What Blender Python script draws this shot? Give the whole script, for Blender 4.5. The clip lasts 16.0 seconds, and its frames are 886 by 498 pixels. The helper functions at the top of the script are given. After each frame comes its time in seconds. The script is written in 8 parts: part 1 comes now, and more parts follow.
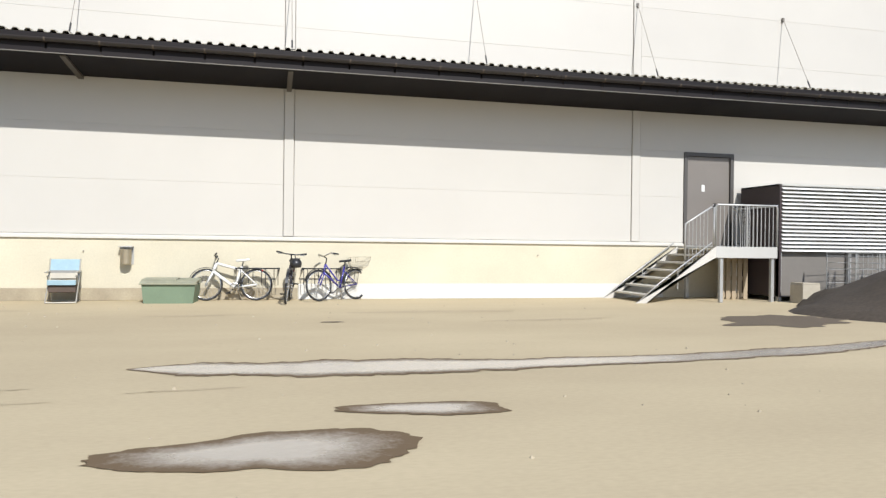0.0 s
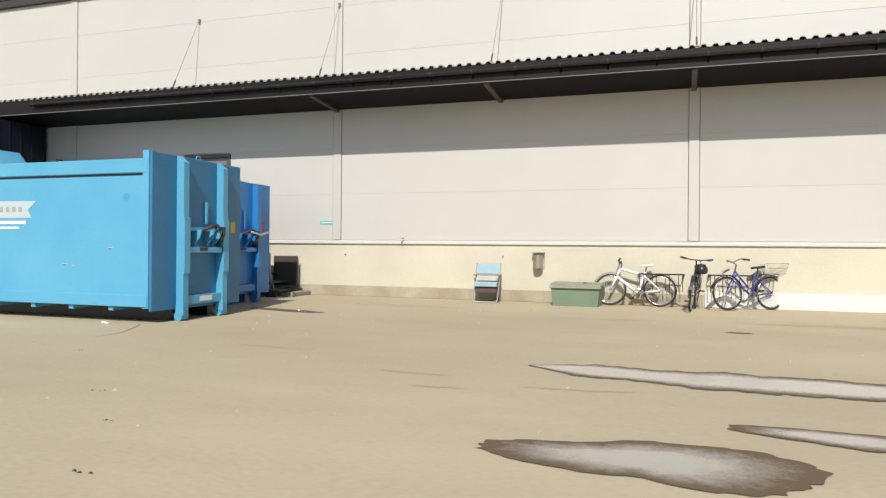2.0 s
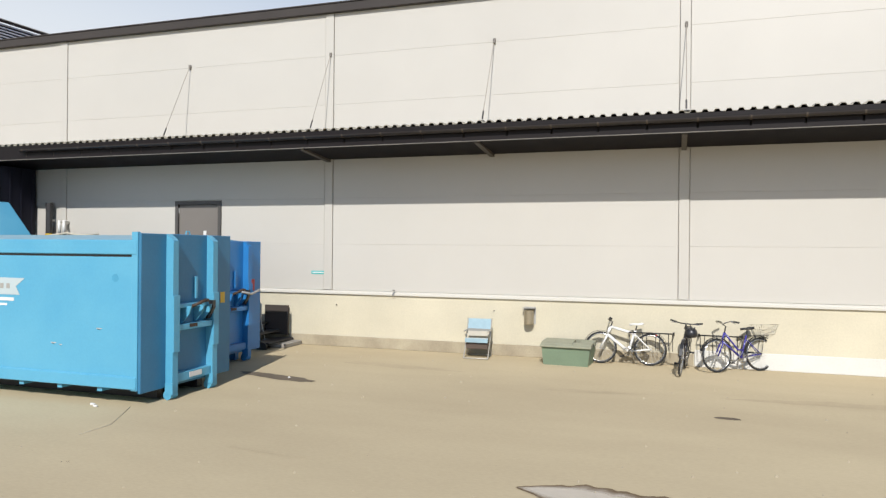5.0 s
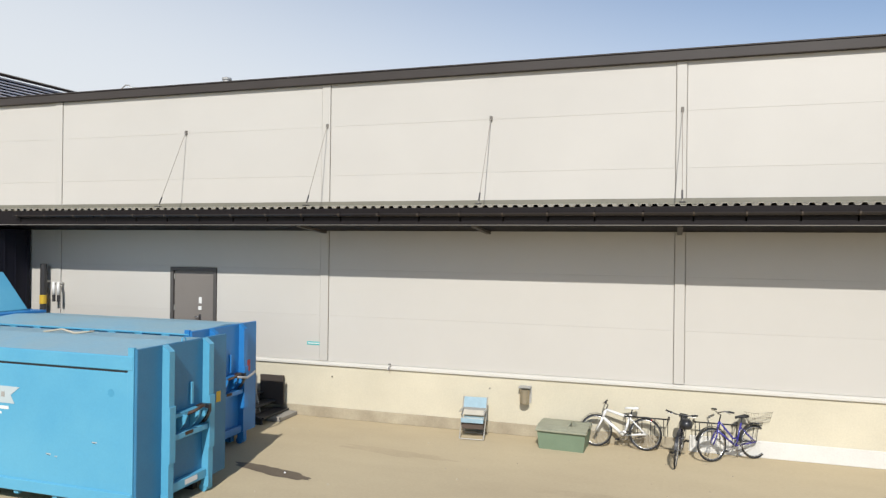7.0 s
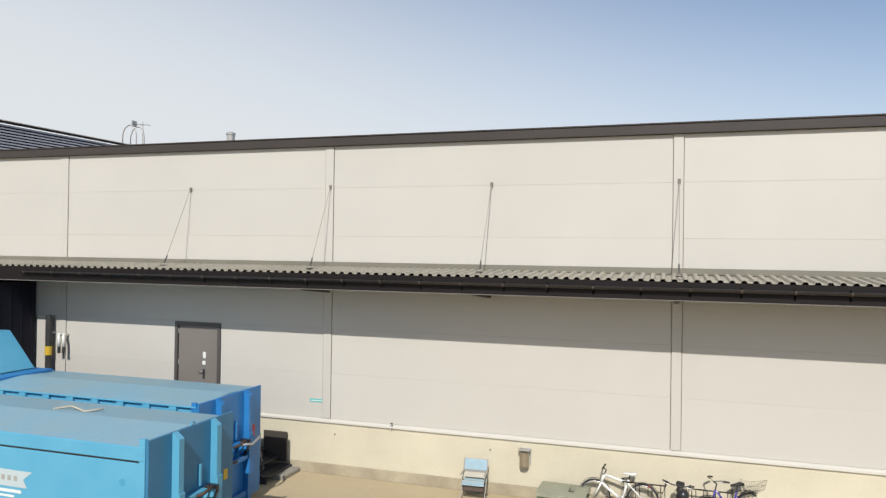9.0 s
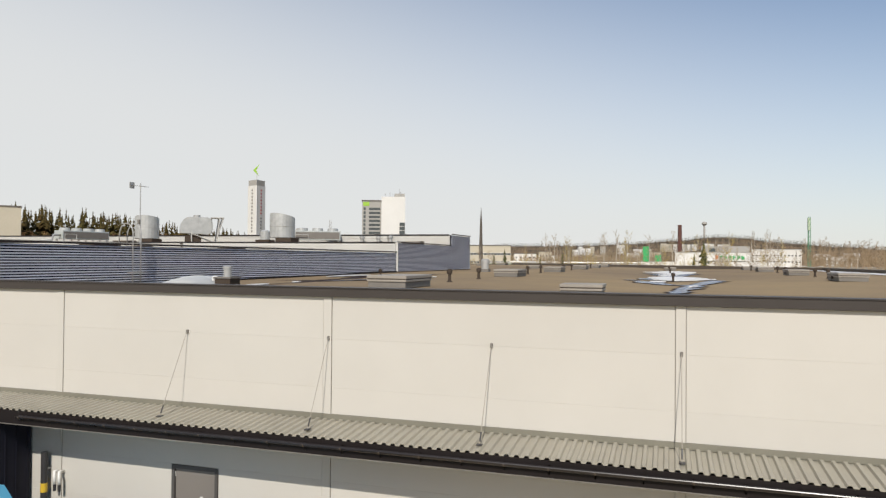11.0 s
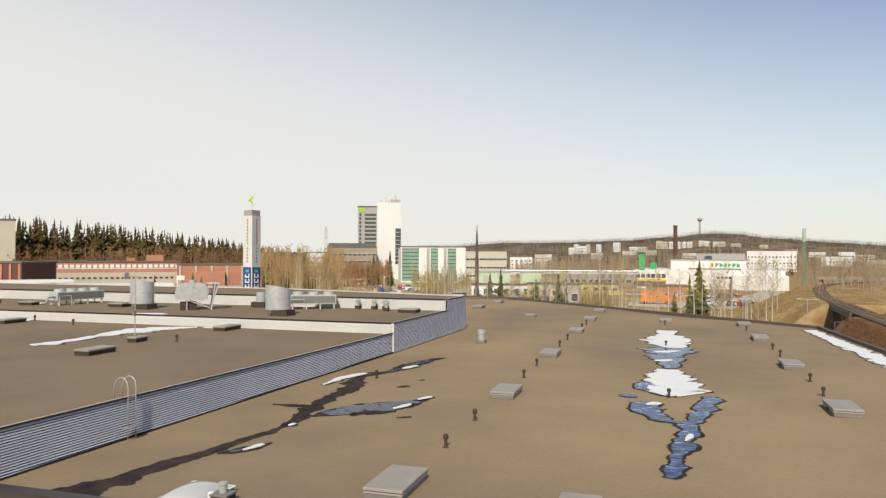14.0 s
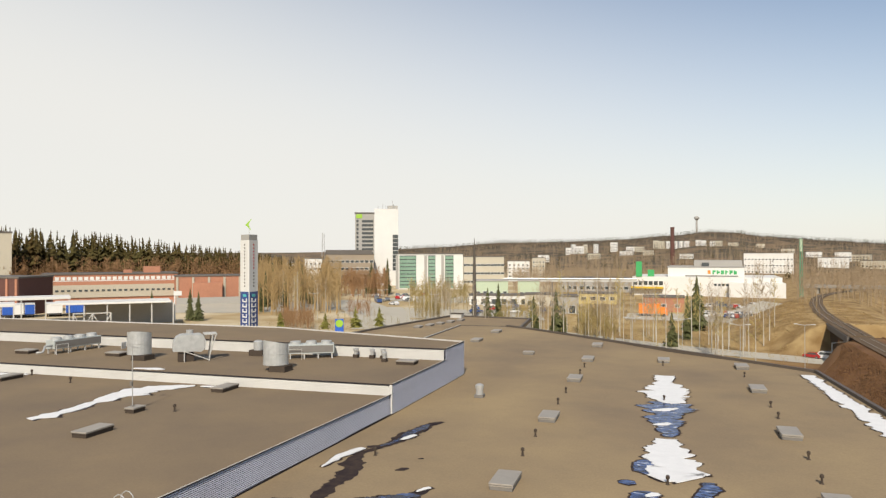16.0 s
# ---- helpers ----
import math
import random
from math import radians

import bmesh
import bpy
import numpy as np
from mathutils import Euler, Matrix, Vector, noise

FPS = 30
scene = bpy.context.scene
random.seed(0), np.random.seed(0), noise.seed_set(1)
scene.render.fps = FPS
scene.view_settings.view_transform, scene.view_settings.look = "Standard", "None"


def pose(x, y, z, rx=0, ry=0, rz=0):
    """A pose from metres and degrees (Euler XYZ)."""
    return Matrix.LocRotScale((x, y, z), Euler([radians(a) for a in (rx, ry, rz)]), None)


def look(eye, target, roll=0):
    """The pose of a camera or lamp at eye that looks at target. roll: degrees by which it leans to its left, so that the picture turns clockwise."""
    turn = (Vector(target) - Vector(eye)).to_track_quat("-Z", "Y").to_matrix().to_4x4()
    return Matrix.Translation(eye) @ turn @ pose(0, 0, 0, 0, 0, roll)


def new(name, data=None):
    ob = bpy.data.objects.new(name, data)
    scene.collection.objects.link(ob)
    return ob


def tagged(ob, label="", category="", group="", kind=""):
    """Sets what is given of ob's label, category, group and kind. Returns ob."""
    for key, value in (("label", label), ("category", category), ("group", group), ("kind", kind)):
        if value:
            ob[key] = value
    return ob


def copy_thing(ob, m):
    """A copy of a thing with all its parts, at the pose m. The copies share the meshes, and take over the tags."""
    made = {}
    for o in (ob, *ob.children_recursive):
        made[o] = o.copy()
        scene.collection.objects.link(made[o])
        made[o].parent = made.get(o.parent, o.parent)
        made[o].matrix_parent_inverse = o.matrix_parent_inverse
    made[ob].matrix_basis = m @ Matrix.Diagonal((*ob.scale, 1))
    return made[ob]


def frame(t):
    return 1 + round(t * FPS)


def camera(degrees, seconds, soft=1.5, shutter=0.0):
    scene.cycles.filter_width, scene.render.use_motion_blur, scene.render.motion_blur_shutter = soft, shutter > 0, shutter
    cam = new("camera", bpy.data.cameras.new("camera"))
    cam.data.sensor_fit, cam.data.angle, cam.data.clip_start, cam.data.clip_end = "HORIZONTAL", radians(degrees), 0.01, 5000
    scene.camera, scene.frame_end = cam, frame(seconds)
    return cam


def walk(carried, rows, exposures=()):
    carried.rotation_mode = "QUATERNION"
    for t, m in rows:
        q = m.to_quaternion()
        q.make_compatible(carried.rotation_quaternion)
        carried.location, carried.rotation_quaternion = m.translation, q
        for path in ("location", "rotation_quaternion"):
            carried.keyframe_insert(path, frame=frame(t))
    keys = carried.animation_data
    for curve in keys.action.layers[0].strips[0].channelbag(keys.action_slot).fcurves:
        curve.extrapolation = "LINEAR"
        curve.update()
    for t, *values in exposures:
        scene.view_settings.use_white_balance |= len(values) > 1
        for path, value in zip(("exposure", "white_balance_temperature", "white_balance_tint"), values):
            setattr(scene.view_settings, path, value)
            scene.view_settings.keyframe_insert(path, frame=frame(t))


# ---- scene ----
cam = camera(64.1, 16.0, soft=1.35)
PATH = [
    (0, (-0.136, -15.308, 1.148), (0.335, -13.364, 1.142), 0.7),
    (0.1, (-0.141, -15.27, 1.154), (0.081, -13.283, 1.149), 0.8),
    (0.2, (-0.142, -15.253, 1.149), (-0.002, -13.258, 1.146), 0.8),
    (0.3, (-0.137, -15.238, 1.147), (-0.081, -13.238, 1.143), 0.7),
    (0.4, (-0.133, -15.233, 1.144), (-0.387, -13.249, 1.143), 0.5),
    (0.5, (-0.178, -15.208, 1.191), (-0.704, -13.278, 1.188), 0.4),
    (1, (0.006, -15.217, 1.134), (-0.649, -13.328, 1.138), 0.5),
    (1.5, (-0.007, -15.236, 1.14), (-0.654, -13.344, 1.141), 0.5),
    (2, (0.03, -15.223, 1.131), (-0.616, -13.33, 1.131), 0.5),
    (2.5, (0.059, -15.201, 1.146), (-0.585, -13.307, 1.143), 0.5),
    (3, (0.064, -15.189, 1.314), (-0.575, -13.294, 1.312), 0.5),
    (3.5, (0.109, -15.182, 1.571), (-0.533, -13.288, 1.567), 0.5),
    (4, (0.071, -15.18, 1.799), (-0.565, -13.284, 1.794), 0.5),
    (4.2, (0.074, -15.193, 1.921), (-0.559, -13.296, 1.919), 0.4),
    (6.3, (0.047, -15.229, 3.29), (-0.573, -13.328, 3.29), 0.7),
    (6.5, (0.034, -15.232, 3.539), (-0.584, -13.33, 3.539), 0.6),
    (7, (0.028, -15.245, 4.014), (-0.586, -13.342, 4.017), 0.7),
    (7.5, (0.023, -15.282, 4.217), (-0.59, -13.379, 4.219), 0.7),
    (8, (0.037, -15.416, 4.514), (-0.573, -13.512, 4.521), 0.7),
    (8.5, (0.023, -15.502, 4.817), (-0.584, -13.596, 4.826), 0.8),
    (9, (0.006, -15.564, 5.357), (-0.6, -13.658, 5.371), 0.8),
    (9.5, (0.011, -15.582, 6.129), (-0.598, -13.677, 6.147), 0.7),
    (10, (-0.034, -15.592, 6.884), (-0.642, -13.686, 6.904), 0.7),
    (10.2, (-0.067, -15.442, 7.202), (-0.678, -13.538, 7.233), 0.5),
    (12.3, (-0.065, -15.406, 11.434), (-0.662, -13.497, 11.448), 0.5),
    (12.5, (-0.046, -15.394, 11.683), (-0.644, -13.486, 11.696), 0.4),
    (13, (-0.072, -15.409, 12.739), (-0.669, -13.5, 12.752), 0.4),
    (13.5, (-0.064, -15.442, 13.827), (-0.659, -13.533, 13.841), 0.3),
    (14, (-0.079, -15.456, 14.828), (-0.673, -13.547, 14.843), 0.2),
    (14.5, (-0.069, -15.509, 16.065), (-0.661, -13.599, 16.079), 0.1),
    (15, (-0.112, -15.484, 17.273), (-0.702, -13.573, 17.286), 0.1),
    (15.5, (-0.118, -15.512, 18.253), (-0.707, -13.6, 18.265), 0.0),
    (16, (-0.118, -15.434, 19.217), (-0.705, -13.522, 19.228), -0.1),
]
walk(cam, [(t, look(eye, goal, lean)) for t, eye, goal, lean in PATH], [(0.0, 0.21, 6100, 10), (0.35, 0.17, 6100, 10), (0.8, 0.07, 6250, 10), (1.6, 0.04, 6300, 10), (4.2, 0.02, 6250, 10), (6.3, -0.02, 6250, 10), (10.2, -0.13, 6500, 10), (12.3, -0.14, 6800, 10), (14.5, 0.0, 6950, 10), (16.0, 0.02, 7000, 10)])

# ---- world, sun, exposure ----
SUN_AZ = 11.5      # degrees from -y towards +x
SUN_EL = 39.8
world = bpy.data.worlds.new("sky")
scene.world = world
world.use_nodes = True
wn = world.node_tree.nodes
sky = wn.new("ShaderNodeTexSky")
sky.sky_type = "NISHITA"
sky.sun_disc = False
sky.sun_elevation = radians(SUN_EL)
sky.sun_rotation = radians(180 - SUN_AZ)
sky.air_density, sky.dust_density, sky.ozone_density, sky.altitude = 1.0, 0.6, 2.6, 100
wn["Background"].inputs["Strength"].default_value = 0.125
# spring haze: the sky pales towards the horizon, more in the west than in the east
wl_ = world.node_tree.links
tc, sep_, fade, veil = wn.new("ShaderNodeTexCoord"), wn.new("ShaderNodeSeparateXYZ"), wn.new("ShaderNodeMapRange"), wn.new("ShaderNodeMix")
wl_.new(tc.outputs["Generated"], sep_.inputs[0])
lean_ = wn.new("ShaderNodeMath")
lean_.operation = "MULTIPLY_ADD"
lean_.inputs[1].default_value = 0.31
wl_.new(sep_.outputs["X"], lean_.inputs[0])
wl_.new(sep_.outputs["Z"], lean_.inputs[2])
wl_.new(lean_.outputs[0], fade.inputs["Value"])
fade.interpolation_type = "SMOOTHSTEP"
fade.inputs["From Min"].default_value, fade.inputs["From Max"].default_value = -0.05, 0.51
fade.inputs["To Min"].default_value, fade.inputs["To Max"].default_value = 0.95, 0.0
veil.data_type = "RGBA"
veil.inputs["B"].default_value = (6.6, 6.75, 6.8, 1)
wl_.new(fade.outputs["Result"], veil.inputs["Factor"])
wl_.new(sky.outputs[0], veil.inputs["A"])
wl_.new(veil.outputs["Result"], wn["Background"].inputs["Color"])

sun_data = bpy.data.lights.new("sun", "SUN")
sun_data.energy, sun_data.angle, sun_data.color = 4.9, radians(0.6), (1.0, 0.955, 0.885)
sun = new("sun", sun_data)
sun_from = Vector((math.sin(radians(SUN_AZ)) * math.cos(radians(SUN_EL)), -math.cos(radians(SUN_AZ)) * math.cos(radians(SUN_EL)), math.sin(radians(SUN_EL))))
sun.matrix_world = look(sun_from * 60, (0, 0, 0))


# ---- materials ----
def mat(name, base, rough=0.6, metal=0.0, coarse=0.6, coarse_amt=0.12, fine=25.0, fine_amt=0.08, bump=0.15, tint=None, piece=0.0, stretch=(1, 1, 1), coat=0.0, spec=0.5):
    """A procedural surface: stains at a coarse size, grain at a fine one, slight relief; piece varies it from object to object."""
    m = bpy.data.materials.new(name)
    m.use_nodes = True
    n, l = m.node_tree.nodes, m.node_tree.links
    p = n["Principled BSDF"]
    geo = n.new("ShaderNodeNewGeometry")
    vec = geo.outputs["Position"]
    if stretch != (1, 1, 1):
        vm = n.new("ShaderNodeVectorMath")
        vm.operation = "MULTIPLY"
        vm.inputs[1].default_value = stretch
        l.new(vec, vm.inputs[0])
        vec = vm.outputs[0]
    big = n.new("ShaderNodeTexNoise")
    big.inputs["Scale"].default_value, big.inputs["Detail"].default_value, big.inputs["Roughness"].default_value = coarse, 7, 0.62
    small = n.new("ShaderNodeTexNoise")
    small.inputs["Scale"].default_value, small.inputs["Detail"].default_value = fine, 4
    l.new(vec, big.inputs["Vector"])
    l.new(vec, small.inputs["Vector"])
    ramp = n.new("ShaderNodeMapRange")
    ramp.inputs["From Min"].default_value, ramp.inputs["From Max"].default_value = 0.3, 0.7
    l.new(big.outputs["Fac"], ramp.inputs["Value"])
    mix = n.new("ShaderNodeMix")
    mix.data_type = "RGBA"
    dark = tint or tuple(c * (1 - 2 * coarse_amt) for c in base)
    mix.inputs["A"].default_value = (*dark, 1)
    mix.inputs["B"].default_value = (*base, 1)
    l.new(ramp.outputs["Result"], mix.inputs["Factor"])
    val = n.new("ShaderNodeMapRange")
    val.inputs["From Min"].default_value, val.inputs["From Max"].default_value = 0.25, 0.75
    val.inputs["To Min"].default_value, val.inputs["To Max"].default_value = 1 - fine_amt, 1 + fine_amt
    l.new(small.outputs["Fac"], val.inputs["Value"])
    hsv = n.new("ShaderNodeHueSaturation")
    l.new(mix.outputs["Result"], hsv.inputs["Color"])
    out = val.outputs["Result"]
    if piece:
        info = n.new("ShaderNodeObjectInfo")
        pv = n.new("ShaderNodeMapRange")
        pv.inputs["To Min"].default_value, pv.inputs["To Max"].default_value = 1 - piece, 1 + piece
        l.new(info.outputs["Random"], pv.inputs["Value"])
        mu = n.new("ShaderNodeMath")
        mu.operation = "MULTIPLY"
        l.new(out, mu.inputs[0])
        l.new(pv.outputs["Result"], mu.inputs[1])
        out = mu.outputs[0]
    l.new(out, hsv.inputs["Value"])
    l.new(hsv.outputs["Color"], p.inputs["Base Color"])
    p.inputs["Metallic"].default_value = metal
    rr = n.new("ShaderNodeMapRange")
    rr.inputs["To Min"].default_value, rr.inputs["To Max"].default_value = max(0.02, rough - 0.1), min(1, rough + 0.1)
    l.new(big.outputs["Fac"], rr.inputs["Value"])
    l.new(rr.outputs["Result"], p.inputs["Roughness"])
    p.inputs["Coat Weight"].default_value = coat
    p.inputs["Specular IOR Level"].default_value = spec
    if bump:
        b = n.new("ShaderNodeBump")
        b.inputs["Strength"].default_value, b.inputs["Distance"].default_value = bump, 0.01
        l.new(small.outputs["Fac"], b.inputs["Height"])
        l.new(b.outputs["Normal"], p.inputs["Normal"])
    return m


PANEL = mat("wall_panel", (0.496, 0.47, 0.422), 0.42, 0, 0.35, 0.03, 60, 0.015, 0.03, piece=0.015)
PILASTER = mat("pilaster_sheet", (0.492, 0.466, 0.418), 0.4, 0, 0.4, 0.03, 60, 0.015, 0.02)
PLINTH = mat("plinth_concrete", (0.572, 0.52, 0.391), 0.85, 0, 0.5, 0.08, 30, 0.05, 0.2)
BASE_BAND = mat("base_concrete", (0.41, 0.355, 0.25), 0.9, 0, 1.6, 0.16, 30, 0.08, 0.3, tint=(0.27, 0.225, 0.155))
LIME = mat("lime_paint", (0.636, 0.619, 0.568), 0.8, 0, 1.3, 0.06, 30, 0.05, 0.2)
SILL = mat("sill_sheet", (0.56, 0.535, 0.475), 0.4, 0, 0.5, 0.03, 60, 0.02, 0.02)
FASCIA = mat("fascia_sheet", (0.05, 0.042, 0.037), 0.45, 0, 0.5, 0.08, 60, 0.03, 0.03, spec=0.3)
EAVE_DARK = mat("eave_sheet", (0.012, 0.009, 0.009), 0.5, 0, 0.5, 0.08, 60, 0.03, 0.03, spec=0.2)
GUTTER = mat("gutter_steel", (0.022, 0.018, 0.018), 0.3, 0, 0.5, 0.08, 60, 0.03, 0.02)
CANOPY = mat("canopy_sheet", (0.336, 0.308, 0.244), 0.5, 0, 0.7, 0.1, 40, 0.05, 0.05)
FLASH = mat("olive_flashing", (0.184, 0.172, 0.132), 0.5, 0, 0.7, 0.1, 40, 0.05, 0.05)
BRACKET = mat("bracket_paint", (0.085, 0.072, 0.058), 0.5, 0, 0.7, 0.1, 40, 0.05, 0.05)
# near-black tone holds the shade below the canopy
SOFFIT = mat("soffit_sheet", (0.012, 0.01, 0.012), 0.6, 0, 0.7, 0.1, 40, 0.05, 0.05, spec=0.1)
GALV = mat("galvanised_steel", (0.448, 0.44, 0.416), 0.42, 0.35, 2.0, 0.1, 60, 0.05, 0.05)
LIGHT_STEEL = mat("painted_light_steel", (0.496, 0.48, 0.44), 0.45, 0.1, 1.0, 0.06, 60, 0.04, 0.03)
DOOR = mat("door_paint", (0.18, 0.16, 0.14), 0.45, 0, 0.7, 0.06, 60, 0.03, 0.03)
# darker than the leaf, with the canopy's shade in the frame colour
DOOR_FRAME = mat("shaded_frame_paint", (0.075, 0.068, 0.062), 0.45, 0, 0.7, 0.06, 60, 0.03, 0.03)
DARK_TRIM = mat("dark_trim", (0.036, 0.034, 0.034), 0.5, 0, 0.7, 0.08, 60, 0.03, 0.03)
BLACK = mat("black_rubber", (0.016, 0.016, 0.016), 0.65, 0, 2, 0.1, 80, 0.06, 0.05)
BLACK_PAINT = mat("black_paint", (0.02, 0.02, 0.022), 0.35, 0, 2, 0.08, 80, 0.04, 0.02)
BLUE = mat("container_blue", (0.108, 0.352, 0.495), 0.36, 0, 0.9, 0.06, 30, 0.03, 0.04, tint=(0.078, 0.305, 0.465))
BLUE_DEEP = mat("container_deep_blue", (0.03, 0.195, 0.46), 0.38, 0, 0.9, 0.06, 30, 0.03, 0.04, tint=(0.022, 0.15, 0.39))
# deeper than BLUE: shade of the hook end is mixed into this paint
BLUE_END = mat("shaded_end_blue", (0.04, 0.185, 0.32), 0.42, 0, 0.9, 0.08, 30, 0.05, 0.05, tint=(0.028, 0.14, 0.26))
BLUE_TOP = mat("container_top_blue", (0.18, 0.37, 0.48), 0.5, 0, 0.45, 0.12, 20, 0.06, 0.06, tint=(0.27, 0.36, 0.37))
RUST = mat("worn_steel", (0.08, 0.048, 0.032), 0.7, 0.3, 6, 0.2, 60, 0.12, 0.2)
WHITE = mat("white_paint", (0.688, 0.679, 0.645), 0.5, 0, 1.0, 0.03, 60, 0.02, 0.02)
BANNER = mat("faded_banner", (0.44, 0.51, 0.52), 0.5, 0, 1.0, 0.05, 60, 0.02, 0.02)
YELLOW = mat("yellow_plate", (0.619, 0.404, 0.034), 0.45, 0, 3, 0.06, 60, 0.03, 0.02)
RED = mat("red_plate", (0.44, 0.032, 0.032), 0.45, 0, 3, 0.06, 60, 0.03, 0.02)
TEAL = mat("teal_sign", (0.064, 0.416, 0.416), 0.45, 0, 3, 0.04, 60, 0.02, 0.02)
GREEN_BOX = mat("faded_green_plastic", (0.16, 0.216, 0.136), 0.6, 0, 2.0, 0.1, 50, 0.06, 0.06)
GREEN_LID = mat("faded_green_lid", (0.296, 0.296, 0.212), 0.65, 0, 3.0, 0.14, 50, 0.06, 0.08)
CLOTH = mat("pale_blue_cloth", (0.304, 0.424, 0.48), 0.9, 0, 6, 0.08, 200, 0.06, 0.1)
BACK_GAP_SHADE = mat("grey_gap_shade", (0.24, 0.232, 0.208), 0.9, 0, 6, 0.08, 200, 0.06, 0.1)
CHAIR_TUBE = mat("chair_tube", (0.4, 0.376, 0.32), 0.4, 0.3, 6, 0.08, 100, 0.04, 0.02)
BIKE_WHITE = mat("white_enamel", (0.688, 0.679, 0.645), 0.25, 0, 4, 0.02, 80, 0.02, 0.0, coat=0.3)
BIKE_BLACK = mat("black_enamel", (0.024, 0.02, 0.024), 0.25, 0, 4, 0.05, 80, 0.02, 0.0, coat=0.3)
BIKE_BLUE = mat("violet_blue_enamel", (0.048, 0.04, 0.24), 0.25, 0, 4, 0.05, 80, 0.02, 0.0, coat=0.3)
CHROME = mat("bright_metal", (0.48, 0.472, 0.456), 0.25, 0.9, 5, 0.05, 90, 0.03, 0.0)
RED_LAMP = mat("red_reflector", (0.4, 0.016, 0.016), 0.2, 0, 5, 0.05, 90, 0.03, 0.0)
ROOF = mat("bitumen_felt", (0.302, 0.223, 0.126), 0.88, 0, 0.075, 0.15, 9, 0.08, 0.25, tint=(0.192, 0.142, 0.094), spec=0.12)
ROOF2 = mat("bitumen_felt_grey", (0.222, 0.163, 0.1), 0.88, 0, 0.12, 0.14, 9, 0.06, 0.25, tint=(0.165, 0.124, 0.084), spec=0.12)
PARAPET = mat("parapet_sheet", (0.105, 0.085, 0.068), 0.55, 0, 0.5, 0.1, 50, 0.03, 0.03, spec=0.2)
RIBBED = mat("ribbed_blue_grey_sheet", (0.62, 0.625, 0.69), 0.45, 0, 0.4, 0.06, 50, 0.03, 0.03, spec=0.25)
RIBBED_WHITE = mat("ribbed_white_sheet", (0.56, 0.545, 0.505), 0.5, 0, 0.4, 0.06, 50, 0.03, 0.03, spec=0.25)
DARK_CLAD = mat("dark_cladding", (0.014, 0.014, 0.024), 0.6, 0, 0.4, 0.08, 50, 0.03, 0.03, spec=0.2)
LID_GREY = mat("skylight_lid", (0.31, 0.278, 0.235), 0.5, 0, 1.5, 0.1, 50, 0.05, 0.03, spec=0.3)
CURB_GREY = mat("skylight_curb", (0.185, 0.17, 0.15), 0.65, 0, 1.5, 0.08, 50, 0.04, 0.03, spec=0.2)
DARK_CURB = mat("felt_curb", (0.068, 0.052, 0.04), 0.85, 0, 1.5, 0.1, 50, 0.05, 0.05, spec=0.1)
DOME = mat("milky_dome", (0.48, 0.472, 0.444), 0.22, 0, 1.5, 0.03, 50, 0.02, 0.0, coat=0.4)
SNOW = mat("old_snow", (0.705, 0.697, 0.679), 0.8, 0, 1.5, 0.05, 30, 0.06, 0.5)
WET_ROOF = mat("wet_felt", (0.062, 0.043, 0.033), 0.92, 0, 1.6, 0.15, 12, 0.1, 0.2, tint=(0.018, 0.013, 0.016), spec=0.12)
WET_GROUND = mat("wet_asphalt", (0.136, 0.104, 0.068), 0.7, 0, 2.5, 0.12, 25, 0.12, 0.3)
TWIG_PALE = mat("pale_birch_twigs", (0.352, 0.272, 0.176), 0.9, 0, 0.6, 0.15, 5, 0.15, 0.0)
ZINC = mat("bright_zinc", (0.48, 0.48, 0.456), 0.42, 0.25, 2.0, 0.14, 60, 0.04, 0.04)
UNIT_GREY = mat("pale_unit_paint", (0.432, 0.456, 0.432), 0.45, 0.1, 1.5, 0.08, 50, 0.04, 0.03)
BIRCH = mat("birch_bark", (0.48, 0.44, 0.368), 0.8, 0, 1.5, 0.15, 12, 0.15, 0.2)
PINE_BARK = mat("pine_bark", (0.192, 0.112, 0.068), 0.9, 0, 1.5, 0.15, 12, 0.15, 0.2)
TWIG = mat("bare_twigs", (0.40, 0.275, 0.13), 0.9, 0, 0.6, 0.15, 5, 0.15, 0.0, spec=0.1)
TWIG_YELLOW = mat("budding_twigs", (0.448, 0.344, 0.12), 0.9, 0, 0.6, 0.15, 5, 0.15, 0.0)
# far twigs greyed in colour as a stand-in for distance haze
TWIG_FAR = mat("hazed_grey_brown_twigs", (0.352, 0.26, 0.16), 0.9, 0, 0.6, 0.15, 5, 0.15, 0.0)
SPRUCE = mat("spruce_needles", (0.1, 0.104, 0.032), 0.85, 0, 0.3, 0.2, 3, 0.25, 0.0)
# greyer than the nearer spruces: haze over the ridge put into the colour
RIDGE_WOOD = mat("ridge_spruce", (0.09, 0.074, 0.053), 0.95, 0, 0.01, 0.15, 0.1, 0.15, 0.0, spec=0.05)
TWIG_OLIVE = mat("olive_budding_twigs", (0.30, 0.225, 0.085), 0.9, 0, 0.6, 0.15, 5, 0.15, 0.0)
TWIG_RED = mat("reddish_bare_twigs", (0.33, 0.19, 0.095), 0.9, 0, 0.6, 0.15, 5, 0.15, 0.0, spec=0.1)
SPRUCE_FAR = mat("spruce_far", (0.075, 0.066, 0.024), 0.95, 0, 0.08, 0.25, 0.6, 0.3, 0.0, tint=(0.08, 0.052, 0.02), spec=0.05)
BRICK_RED = mat("red_brick", (0.43, 0.2, 0.125), 0.9, 0, 0.15, 0.1, 2, 0.08, 0.0, spec=0.2)
BRICK_DARK = mat("dark_brick", (0.112, 0.048, 0.036), 0.9, 0, 0.15, 0.1, 2, 0.08, 0.0)
